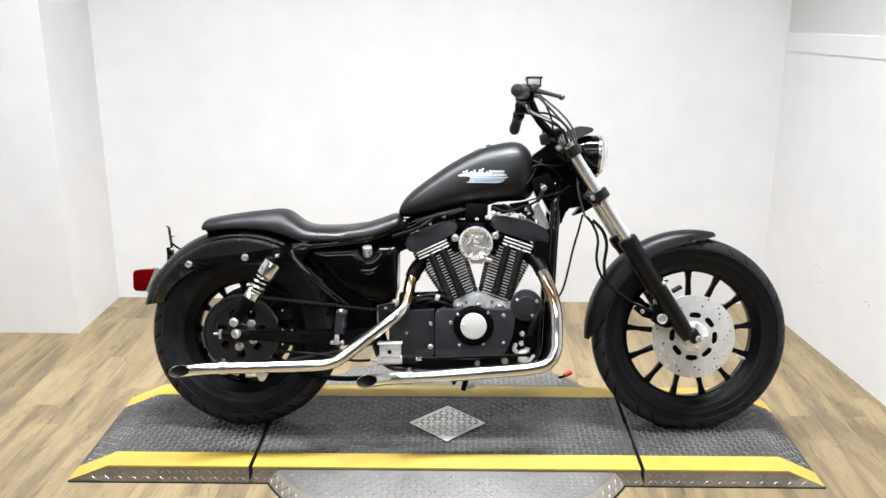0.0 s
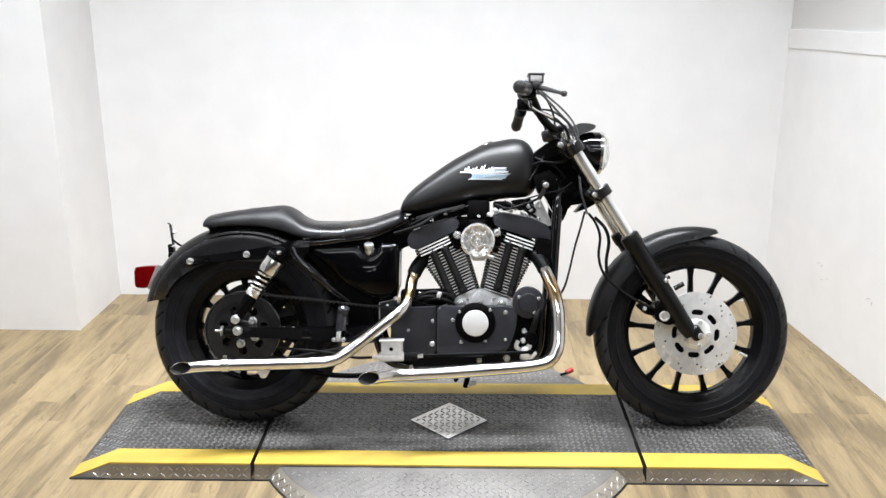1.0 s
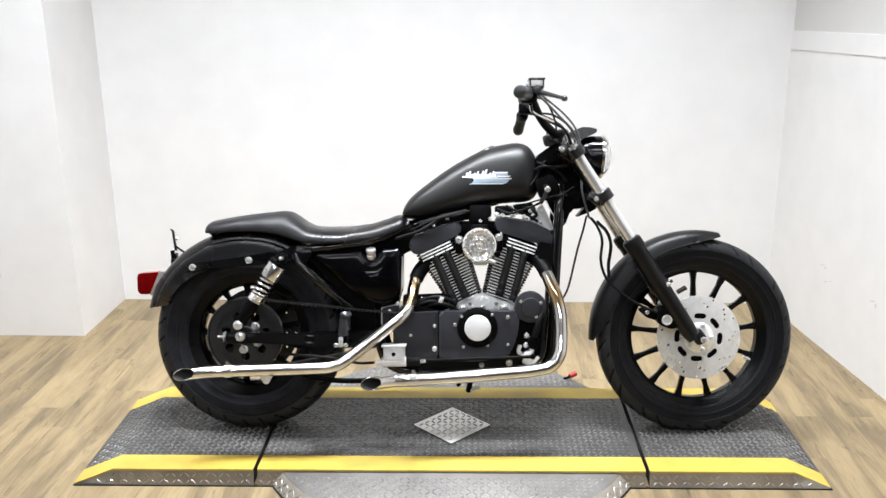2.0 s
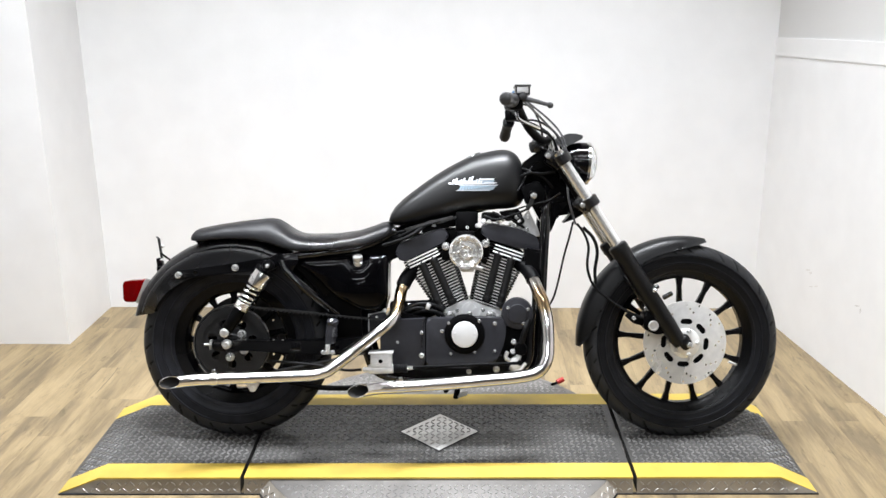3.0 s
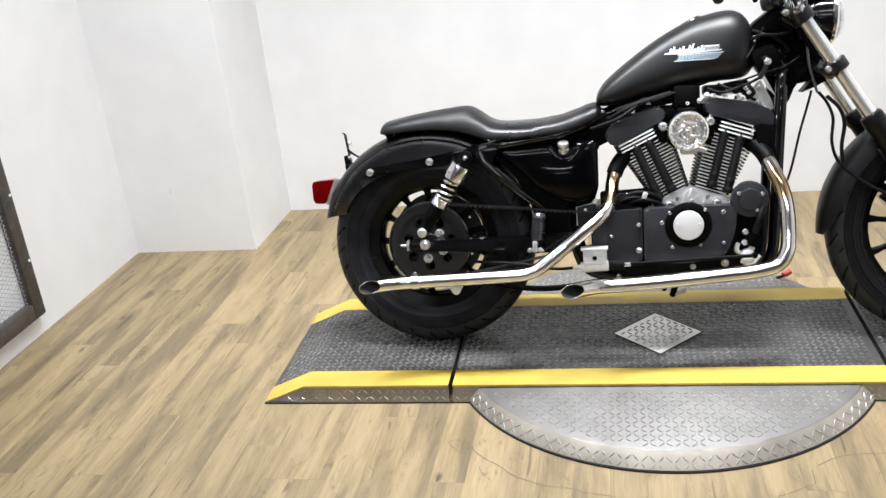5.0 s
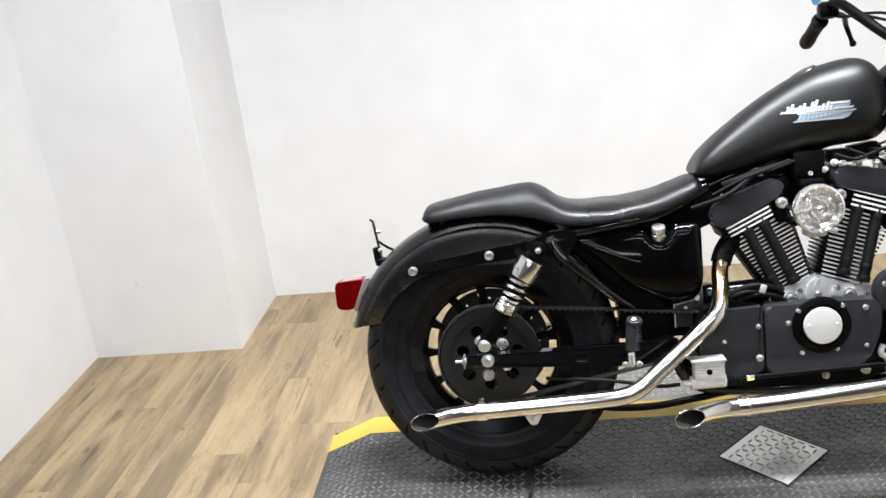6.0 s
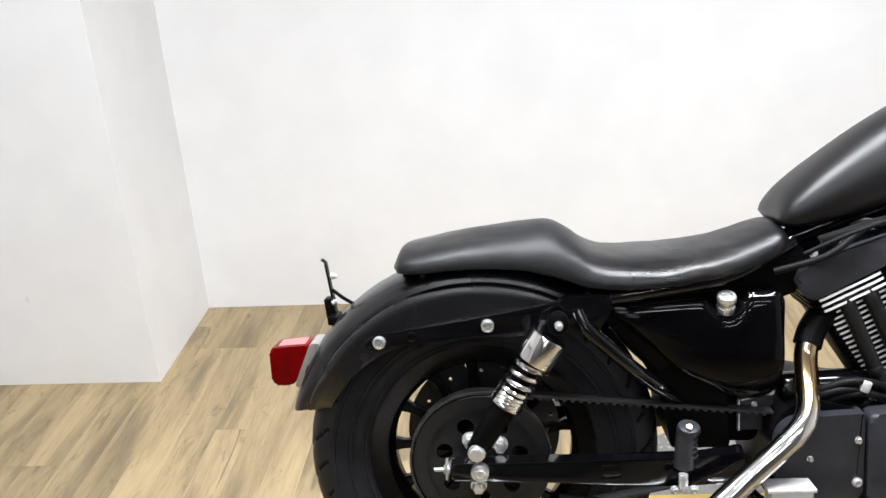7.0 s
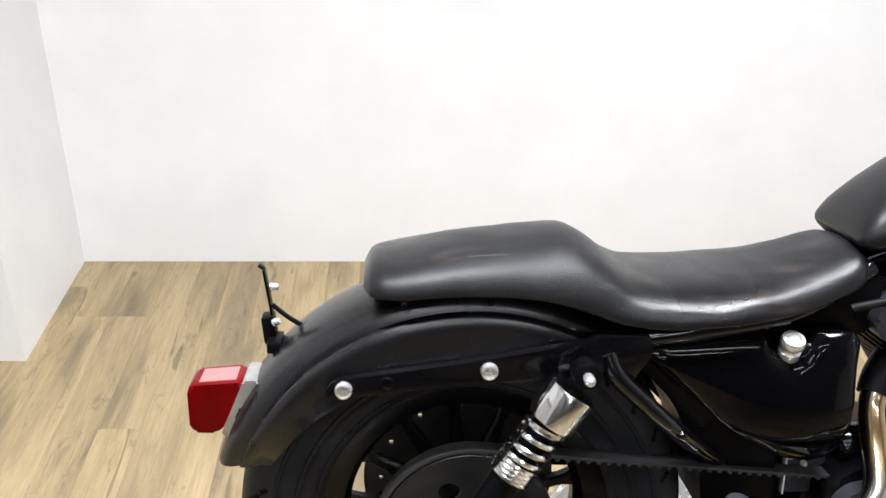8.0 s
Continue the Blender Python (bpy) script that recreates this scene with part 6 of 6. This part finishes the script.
lathe(bm, (0.333, -0.050, 0.948), (-0.25, -0.1, 1), [(0.010, 0), (0.024, 0.004), (0.027, 0.012), (0.027, 0.030), (0.024, 0.038), (0.012, 0.041), (0, 0.041)], 36)
part("speedometer", bm, M_SATIN, bike, "small black instrument cup")
for s in (-1, 1):
    bm = cyl(bmesh.new(), (0.375, s * 0.045, 0.945), (0.368, s * 0.045, 0.985), 0.016, 20, 0.003)
    box(bm, (0.367, s * 0.045, 0.990), (0.036, 0.026, 0.026), 0.005)
    part("handlebar_riser", bm, M_CHROME, bike, "chrome handlebar riser")

# handlebar with its controls
bar = part("handlebar", tube(bmesh.new(), [(0.205, -0.42, 1.088), (0.232, -0.31, 1.094), (0.252, -0.245, 1.080), (0.290, -0.17, 1.020), (0.335, -0.105, 0.985), (0.366, -0.05, 0.990), (0.368, 0, 0.992), (0.366, 0.05, 0.990), (0.345, 0.105, 1.005), (0.302, 0.18, 1.065), (0.275, 0.25, 1.108), (0.262, 0.32, 1.098), (0.246, 0.44, 1.026)], 0.0128, 18), M_ENGINE, bike, "black pulled-back handlebar")
for pts, lab in (([(0.203, -0.432, 1.087), (0.229, -0.318, 1.0935)], "black rubber throttle grip"), ([(0.244, 0.452, 1.020), (0.256, 0.345, 1.076)], "black rubber grip")):
    a, b = Vector(pts[0]), Vector(pts[1])
    L = (b - a).length
    bm = lathe(bmesh.new(), a, b - a, [(0.0, 0), (0.010, 0.0005), (0.0165, 0.003), (0.0195, 0.010), (0.0205, 0.03), (0.0185, 0.05), (0.0185, 0.085), (0.020, L - 0.012), (0.022, L - 0.008), (0.022, L)], 28)
    part("grip", bm, M_CONTROL if "throttle" in lab else M_GRIP, bar, lab)
for c, a in (((0.236, -0.285, 1.088), 12), ((0.266, 0.312, 1.098), -8)):
    part("switch_housing", box(bmesh.new(), c, (0.050, 0.055, 0.044), 0.010, Matrix.Rotation(radians(a), 4, "Z")), M_ENGINE, bar, "black switch housing")
bm = bmesh.new()
box(bm, (0.262, -0.285, 1.122), (0.044, 0.060, 0.026), 0.004)
box(bm, (0.262, -0.285, 1.137), (0.050, 0.066, 0.006), 0.002)
cyl(bm, (0.262, -0.25, 1.105), (0.262, -0.33, 1.105), 0.012, 18, 0.002)
mc = part("brake_reservoir", bm, M_CONTROL, bar, "black front brake reservoir")
part("reservoir_plate", box(bmesh.new(), (0.2615, -0.3155, 1.124), (0.034, 0.002, 0.018), 0.0006), M_CAST, mc, "dull silver plate on the reservoir")
bm = tube(bmesh.new(), [(0.268, -0.30, 1.098), (0.285, -0.35, 1.090), (0.315, -0.40, 1.076), (0.332, -0.43, 1.068)], [0.009, 0.0075, 0.006, 0.0055], 12, 6)
lathe(bm, (0.332, -0.43, 1.068), (1, -0.9, -0.4), [(0.0, -0.009), (0.007, -0.007), (0.0095, 0), (0.007, 0.007), (0, 0.009)], 16)
part("brake_lever", bm, M_CONTROL, bar, "black ball-ended brake lever")
bm = tube(bmesh.new(), [(0.280, 0.29, 1.084), (0.316, 0.34, 1.080), (0.338, 0.395, 1.060), (0.351, 0.405, 1.030), (0.357, 0.405, 1.012)], [0.009, 0.008, 0.007, 0.0065, 0.006], 12, 6)
lathe(bm, (0.358, 0.405, 1.009), (0.3, 0.2, -1), [(0.0, -0.009), (0.007, -0.007), (0.0095, 0), (0.007, 0.007), (0, 0.009)], 16)
part("clutch_lever", bm, M_ENGINE, bar, "black ball-ended clutch lever")
bm = tube(bmesh.new(), [(0.268, 0.27, 1.10), (0.285, 0.285, 1.13), (0.292, 0.38, 1.152), (0.289, 0.425, 1.160)], 0.0045, 10, 5)
mirror = part("mirror", bm, M_CHROME, bar, "small oval mirror on a chrome stem")
mc_ = Vector((0.279, 0.430, 1.162))
bm = bmesh.new()
lathe(bm, mc_, (-0.9, -0.25, 0.1), [(0, -0.016), (0.016, -0.013), (0.028, -0.006), (0.0325, 0.0), (0.0335, 0.004), (0.031, 0.0045)], 36)
bmesh.ops.transform(bm, matrix=Matrix.Translation(mc_) @ Matrix.Diagonal((1, 1, 1.25, 1)) @ Matrix.Translation(-mc_), verts=bm.verts)
part("mirror_shell", bm, M_CHROME, mirror)
bm = bmesh.new()
lathe(bm, mc_, (-0.9, -0.25, 0.1), [(0.031, 0.0035), (0.030, 0.005), (0, 0.0052)], 36)
bmesh.ops.transform(bm, matrix=Matrix.Translation(mc_) @ Matrix.Diagonal((1, 1, 1.25, 1)) @ Matrix.Translation(-mc_), verts=bm.verts)
part("mirror_glass", bm, M_BLUE, mirror, "blue-tinted mirror glass")

# cables and hoses
def cable(pts, r, mat, label):
    """A flexible line of round section through the given points."""
    return part("cable", tube(bmesh.new(), pts, r, 10, 8), mat, bike, label)


cable([(0.250, -0.25, 1.075), (0.268, -0.20, 1.045), (0.320, -0.13, 1.020), (0.372, -0.08, 0.995), (0.40, -0.06, 0.93), (0.405, -0.06, 0.86)], 0.004, M_GRIP, "black brake hose")
cable([(0.262, -0.27, 1.10), (0.30, -0.20, 1.075), (0.352, -0.12, 1.035), (0.405, -0.06, 0.985), (0.425, -0.05, 0.90), (0.43, -0.055, 0.80), (0.455, -0.05, 0.71)], 0.0036, M_CABLE, "grey sleeved brake hose")
cable([(0.28, 0.27, 1.075), (0.32, 0.16, 1.060), (0.380, 0.05, 1.010), (0.40, 0.0, 0.93), (0.37, -0.02, 0.86)], 0.0038, M_GRIP, "black clutch cable")
cable([(0.245, -0.28, 1.065), (0.255, -0.235, 1.045), (0.292, -0.19, 1.030), (0.325, -0.165, 1.018)], 0.005, M_CHROME, "chrome cable elbow")
cable([(0.458, 0.04, 0.715), (0.446, 0.05, 0.660), (0.428, 0.05, 0.595), (0.403, 0.05, 0.485), (0.383, 0.05, 0.435), (0.345, 0.04, 0.39)], 0.0036, M_GRIP, "black clutch cable")
cable([(0.462, -0.03, 0.712), (0.485, -0.035, 0.680), (0.499, -0.045, 0.635), (0.494, -0.055, 0.570), (0.512, -0.06, 0.512), (0.555, -0.075, 0.470), (0.610, -0.095, 0.432), (0.668, -0.105, 0.405)], 0.0045, M_GRIP, "black front brake hose")
cable([(0.48, -0.05, 0.700), (0.512, -0.06, 0.665), (0.525, -0.065, 0.620), (0.517, -0.07, 0.560), (0.520, -0.07, 0.515)], 0.0055, M_GRIP, "rubber hose sleeve")
cable([(0.40, -0.09, 0.815), (0.36, -0.085, 0.790), (0.30, -0.09, 0.775), (0.24, -0.09, 0.757)], 0.0028, M_GRIP, "thin black cable")
cable([(0.31, -0.05, 0.90), (0.293, -0.06, 0.875), (0.282, -0.06, 0.850), (0.262, -0.07, 0.82)], 0.0035, M_GRIP, "thin black cable")
cable([(-0.13, -0.085, 0.672), (-0.06, -0.095, 0.705), (0.0, -0.085, 0.722), (0.06, -0.08, 0.735)], 0.0042, M_GRIP, "black throttle cable")
cable([(-0.18, -0.09, 0.645), (-0.10, -0.105, 0.672), (-0.04, -0.09, 0.71)], 0.006, M_GRIP, "black hose")
cable([(0.235, -0.05, 0.745), (0.262, -0.065, 0.742), (0.280, -0.07, 0.722), (0.262, -0.06, 0.708)], 0.0055, M_GRIP, "black vent hose")
bm = tube(bmesh.new(), [(-0.045, -0.055, 0.712), (-0.025, -0.062, 0.722), (0.005, -0.062, 0.718), (0.045, -0.055, 0.732)], 0.004, 10, 5)
part("fuel_tap", bm, M_DARKSTEEL, bike, "dark fuel tap and pipe under the tank")

bm = prism(bmesh.new(), rounded([(-0.130, 0.676), (-0.020, 0.712), (0.060, 0.732), (0.060, 0.704), (-0.015, 0.692), (-0.120, 0.656)], 0.005), -0.015, 0.030, 0.004)
part("wiring_cover", bm, M_ENGINE, bike, "black wiring cover along the frame tube")
bm = prism(bmesh.new(), rounded([(0.205, 0.752), (0.268, 0.762), (0.285, 0.738), (0.262, 0.716), (0.222, 0.722)], 0.006), -0.010, 0.035, 0.004)
part("front_tank_mount", bm, M_ENGINE, bike, "black front tank mount")
bm = box(bmesh.new(), (0.095, -0.01, 0.722), (0.075, 0.12, 0.070), 0.010)
part("ignition_coil", bm, M_ENGINE, bike, "black ignition coil under the tank")
bm = box(bmesh.new(), (0.175, -0.02, 0.735), (0.06, 0.09, 0.03), 0.008)
part("tank_mount", bm, M_ENGINE, bike)
bm = prism(bmesh.new(), rounded([(-0.11, 0.700), (-0.02, 0.726), (0.05, 0.742), (0.05, 0.730), (-0.02, 0.712), (-0.10, 0.686)], 0.004), -0.088, -0.080, 0.002)
part("tank_bracket", bm, M_DARKSTEEL, bike)
for x, z in ((0.150, 0.722), (0.168, 0.718), (0.200, 0.722)):
    part("fitting", bolt(bmesh.new(), (x, -0.07, z), (0, -1, 0.3), 0.007, 0.014), M_CAST, bike)

bm = prism(bmesh.new(), rounded([(0.331, 0.785), (0.418, 0.804), (0.431, 0.779), (0.394, 0.737), (0.373, 0.684), (0.351, 0.684)], 0.008), -0.060, -0.036, 0.006)
part("neck_gusset", bm, M_GLOSS, frame_part, "gloss black frame gusset behind the forks")
bm = prism(bmesh.new(), rounded([(0.416, 0.713), (0.448, 0.752), (0.493, 0.763), (0.482, 0.742), (0.457, 0.728)], 0.004), -0.030, 0.030, 0.004)
part("hose_bracket", bm, M_ENGINE, bike, "small black hose bracket under the fork clamp")
bm = prism(bmesh.new(), rounded([(0.272, 0.897), (0.288, 0.919), (0.331, 0.950), (0.349, 0.962), (0.375, 0.945), (0.362, 0.905), (0.325, 0.893), (0.282, 0.880)], 0.007), -0.045, 0.045, 0.008, 3)
part("upper_fork_yoke", bm, M_ENGINE, bike, "black upper fork yoke")
cable([(0.286, -0.20, 1.098), (0.323, -0.15, 1.076), (0.359, -0.12, 1.050), (0.395, -0.10, 1.013), (0.416, -0.09, 0.966), (0.424, -0.085, 0.87)], 0.0032, M_CABLE, "grey sleeved cable")
cable([(0.270, -0.22, 1.090), (0.303, -0.14, 1.086), (0.334, -0.08, 1.040), (0.346, -0.05, 0.995)], 0.0032, M_GRIP, "thin black cable")
cable([(0.300, 0.22, 1.075), (0.350, 0.12, 1.060), (0.400, 0.06, 1.015), (0.420, 0.04, 0.95)], 0.0036, M_GRIP, "thin black cable")
cable([(0.275, -0.06, 0.870), (0.300, -0.075, 0.880), (0.345, -0.07, 0.878), (0.385, -0.06, 0.885)], 0.0050, M_GRIP, "black wiring loom")
cable([(0.280, -0.05, 0.895), (0.310, -0.06, 0.882), (0.350, -0.06, 0.862), (0.380, -0.05, 0.83)], 0.0045, M_GRIP, "black wiring loom")
cable([(0.150, -0.08, 0.742), (0.190, -0.09, 0.728), (0.230, -0.085, 0.738), (0.262, -0.08, 0.748), (0.296, -0.085, 0.764)], 0.0040, M_GRIP, "thin black cable")
cable([(0.180, -0.075, 0.752), (0.215, -0.085, 0.735), (0.250, -0.075, 0.722), (0.285, -0.065, 0.70)], 0.0045, M_GRIP, "black hose")
bm = prism(bmesh.new(), rounded([(0.308, 0.814), (0.320, 0.812), (0.312, 0.782), (0.296, 0.756), (0.285, 0.762), (0.300, 0.788)], 0.004), -0.098, -0.092, 0.0015)
part("switch_lever", bm, M_DARKSTEEL, bike, "dull steel choke lever bracket")
part("bolt", bolt(bmesh.new(), (0.3135, -0.098, 0.806), (0, -1, 0), 0.008, 0.006), M_BOLT, bike, "steel bolt")
for x, y, z in ((0.095, -0.06, 0.700), (0.215, -0.07, 0.728), (0.238, -0.075, 0.716), (0.260, -0.06, 0.735), (0.128, -0.065, 0.708)):
    part("fitting", bolt(bmesh.new(), (x, y, z), (0.2, -1, 0.3), 0.006, 0.012), M_CAST, bike)

# front caliper
bm = prism(bmesh.new(), rounded([(0.672, 0.425), (0.700, 0.430), (0.742, 0.395), (0.748, 0.360), (0.715, 0.350), (0.672, 0.368)], 0.012), -0.112, -0.048, 0.008, 3)
cal = part("brake_caliper", bm, M_ENGINE, bike, "black front brake caliper")
bm = prism(bmesh.new(), rounded([(0.610, 0.412), (0.628, 0.425), (0.672, 0.405), (0.672, 0.378), (0.640, 0.386)], 0.006), -0.10, -0.085, 0.003)
box(bm, (0.690, -0.085, 0.440), (0.040, 0.02, 0.030), 0.006)
part("caliper_arm", bm, M_ENGINE, cal)
bm = lathe(bmesh.new(), (0.702, -0.112, 0.381), (0, -1, 0), [(0.017, 0), (0.017, 0.003), (0.0135, 0.004), (0.012, 0.001), (0, 0.001)], 28)
part("piston_ring", bm, M_CAST, cal, "bare metal ring")
part("caliper_bolt", bolt(bmesh.new(), (0.684, -0.096, 0.436), (0, -1, 0), 0.0085, 0.010), M_BOLT, cal, "bright caliper bolt")
part("caliper_bolt", bolt(bmesh.new(), (0.640, -0.10, 0.404), (0, -1, 0), 0.006, 0.010), M_BOLT, cal, "bright caliper bolt")
bm = bolt(bmesh.new(), (0.700, -0.127, 0.500), (0.6, -0.8, 0), 0.0065, 0.01)
part("stay_bolt", bm, M_BOLT, cal)

# ---- other things ----
jack = thing("red_handle", "small red plastic-capped lever on the turntable behind the platform", "lever", m=PM @ Matrix.Translation((0.452, 0.40, 0.0)))
bm = tube(bmesh.new(), [(-0.030, -0.010, HT + 0.006), (-0.016, -0.004, HT + 0.007), (-0.004, 0.002, HT + 0.009)], 0.005, 10, 4)
part("stem", bm, M_ENGINE, jack)
bm = tube(bmesh.new(), [(-0.008, 0.0, HT + 0.0115), (0.004, 0.006, HT + 0.014), (0.018, 0.012, HT + 0.019)], [0.0085, 0.0105, 0.0095], 14, 4)
part("cap", bm, M_REDPAINT, jack, "red cap")

# wire-mesh panel in a dark wooden frame against the side wall
PZ0, PZ1, PY1, PY0, PT = 0.085, 1.315, 2.848, 1.55, 0.035
panel = thing("mesh_panel", "wire mesh panel in a dark rough wooden frame on the wall", "panel", m=Matrix.Translation((XL + 0.0, 0, 0)))
FW = 0.060


def rail(y0, y1, z0, z1):
    bm = bmesh.new()
    box(bm, (PT / 2 + 0.001, (y0 + y1) / 2, (z0 + z1) / 2), (PT, y1 - y0, z1 - z0), 0.004)
    part("frame_rail", bm, M_DARKWOOD, panel, "dark rough wooden rail")


rail(PY1 - FW, PY1, PZ0, PZ1)
rail(PY0, PY0 + FW, PZ0, PZ1)
rail(PY0 + FW, PY1 - FW, PZ0, PZ0 + FW)
rail(PY0 + FW, PY1 - FW, PZ1 - FW, PZ1)
vs, fs = [], []


def wire(y0, z0, y1, z1, x):
    i, h = len(vs), 0.0009
    d = Vector((0, y1 - y0, z1 - z0)).normalized()
    s = Vector((0, -d.z, d.y))
    for p in (Vector((x, y0, z0)), Vector((x, y1, z1))):
        vs.extend([tuple(p + s * h), tuple(p + Vector((h, 0, 0))), tuple(p - s * h), tuple(p - Vector((h, 0, 0)))])
    for k in range(4):
        fs.append((i + k, i + (k + 1) % 4, i + 4 + (k + 1) % 4, i + 4 + k))


ya, yb, za, zb = PY0 + FW, PY1 - FW, PZ0 + FW, PZ1 - FW
STEP = 0.017
slope = 0.55
k = -(zb - za) / slope
while k < (yb - ya):
    for sg in (1, -1):
        y0 = ya + k
        p0, p1 = max(ya, y0), min(yb, y0 + (zb - za) / slope)
        if p1 > p0 + 0.001:
            zA, zB = za + (p0 - y0) * slope, za + (p1 - y0) * slope
            if sg < 0:
                wire(ya + yb - p0, zA, ya + yb - p1, zB, 0.016)
            else:
                wire(p0, zA, p1, zB, 0.018)
    k += STEP / slope
me = bpy.data.meshes.new("wire_mesh")
me.from_pydata(vs, [], fs)
me.materials.append(M_MESH)
wm = new("wire_mesh", me)
wm.parent = panel
tagged(wm, "diamond-pattern galvanised wire mesh", "", "", "stuff")
for z in (0.30, 0.55, 0.80, 1.05, 1.28):
    part("nail_head", bolt(bmesh.new(), (PT + 0.001, PY1 - 0.012, z), (1, 0, 0), 0.005, 0.003), M_STEEL, panel)

# ---- floor planks, pieces of the floor ----
PW = 0.092
plank_mesh = {}


def plank(length):
    key = round(length, 3)
    if key not in plank_mesh:
        bm = bmesh.new()
        g = 0.00005
        a = [bm.verts.new((x, y, -0.006)) for x, y in ((g, g), (PW - g, g), (PW - g, key - g), (g, key - g))]
        e = 0.00008
        b = [bm.verts.new((x, y, 0.0)) for x, y in ((g + e, g + e), (PW - g - e, g + e), (PW - g - e, key - g - e), (g + e, key - g - e))]
        bm.faces.new(b)
        for k in range(4):
            bm.faces.new((a[k], a[(k + 1) % 4], b[(k + 1) % 4], b[k]))
        plank_mesh[key] = finish(bm, "plank", M_WOOD, 20)
    return plank_mesh[key]


rng = random.Random(7)
x = -2.2
while x < 2.35:
    y = -2.20
    L = rng.choice((0.9, 0.6, 0.3, 0.75, 0.45))
    while y < 4.08:
        L = min(L, 4.09 - y)
        if x < right_x(y) + 0.02:
            ob = new("plank", plank(L))
            ob.parent = floor
            ob.location = (x, y, 0)
        y += L
        L = rng.choice((0.9, 1.2, 1.2, 0.6))
    x += PW

# ---- marks on the floor and walls ----
def floor_line(pts, w):
    """A shallow cut in the floor: a thin ribbon that swells and tapers along its run."""
    path = smooth_path([(x, y, 0.0008) for x, y in pts], 8)
    bm, rows = bmesh.new(), []
    for i, p in enumerate(path):
        d = (path[min(i + 1, len(path) - 1)] - path[max(i - 1, 0)]).normalized()
        n = Vector((-d.y, d.x, 0))
        h = w * (0.35 + 0.65 * abs(math.sin(i * 0.53 + 0.4))) * min(1.0, 0.3 + i / 5, 0.3 + (len(path) - 1 - i) / 5)
        rows.append((bm.verts.new(p + n * h), bm.verts.new(p - n * h)))
    for a, b in zip(rows, rows[1:]):
        bm.faces.new((a[0], b[0], b[1], a[1]))
    return bm


for pts, w in (([(-0.577, 2.246), (-0.579, 2.267), (-0.567, 2.274), (-0.546, 2.271), (-0.535, 2.261)], 0.0012),
               ([(-0.48, 2.129), (-0.508, 2.155), (-0.518, 2.176), (-0.508, 2.187), (-0.482, 2.18), (-0.458, 2.165), (-0.443, 2.136), (-0.41, 2.103), (-0.369, 2.073), (-0.339, 2.042), (-0.292, 2.015), (-0.237, 1.994), (-0.194, 1.99), (-0.15, 1.974), (-0.074, 1.959)], 0.0016),
               ([(0.417, 2.094), (0.447, 2.119), (0.483, 2.139), (0.535, 2.15), (0.591, 2.154), (0.66, 2.15)], 0.0014),
               ([(0.404, 2.083), (0.403, 2.055), (0.4, 2.027), (0.378, 2.013), (0.342, 1.991), (0.308, 1.974)], 0.0015),
               ([(-0.721, 2.063), (-0.704, 2.045), (-0.699, 2.033)], 0.0016), ([(-0.425, 2.072), (-0.409, 2.04), (-0.38, 2.007)], 0.0012)):
    part("scratch", floor_line(pts, w), M_SCRATCH, floor, "dark curved cut in the planks")


def scuff(c, d, a, b):
    """A faint rubbed mark on a wall: a ragged flat patch, a long and b high, along the wall direction d."""
    bm = bmesh.new()
    n = 18
    u = Vector(d).normalized()
    vs = []
    for k in range(n):
        t = 2 * math.pi * k / n
        r = 0.7 + 0.3 * rng.random()
        vs.append(bm.verts.new(Vector(c) + u * a * r * math.cos(t) + Vector((0, 0, b * r * math.sin(t) + 0.3 * a * r * math.cos(t)))))
    bm.faces.new(vs)
    return bm


part("nail_hole", lathe(bmesh.new(), (-1.144, 3.741, 0.0006), (0, 0, 1), [(0.0045, 0), (0.003, 0.0008), (0, 0.0008)], 10), M_SCRATCH, floor, "small dark hole in a plank")
jog = bpy.data.objects["wall_jog"]
part("smudge", scuff((-1.958, YP - 0.0012, 0.283), (1, 0, 0), 0.006, 0.012), M_SMUDGE, jog, "small grey mark")
east = bpy.data.objects["wall_east"]
for y, z, a, b in ((3.600, 0.351, 0.026, 0.004), (3.575, 0.346, 0.014, 0.006), (3.560, 0.290, 0.016, 0.003), (3.52, 0.305, 0.020, 0.003), (3.205, 0.332, 0.020, 0.003), (3.180, 0.322, 0.005, 0.012)):
    part("scuff", scuff((right_x(y) - 0.0012, y, z), (0.126, -1, 0), a, b), M_SCUFF, east, "faint grey scuff")
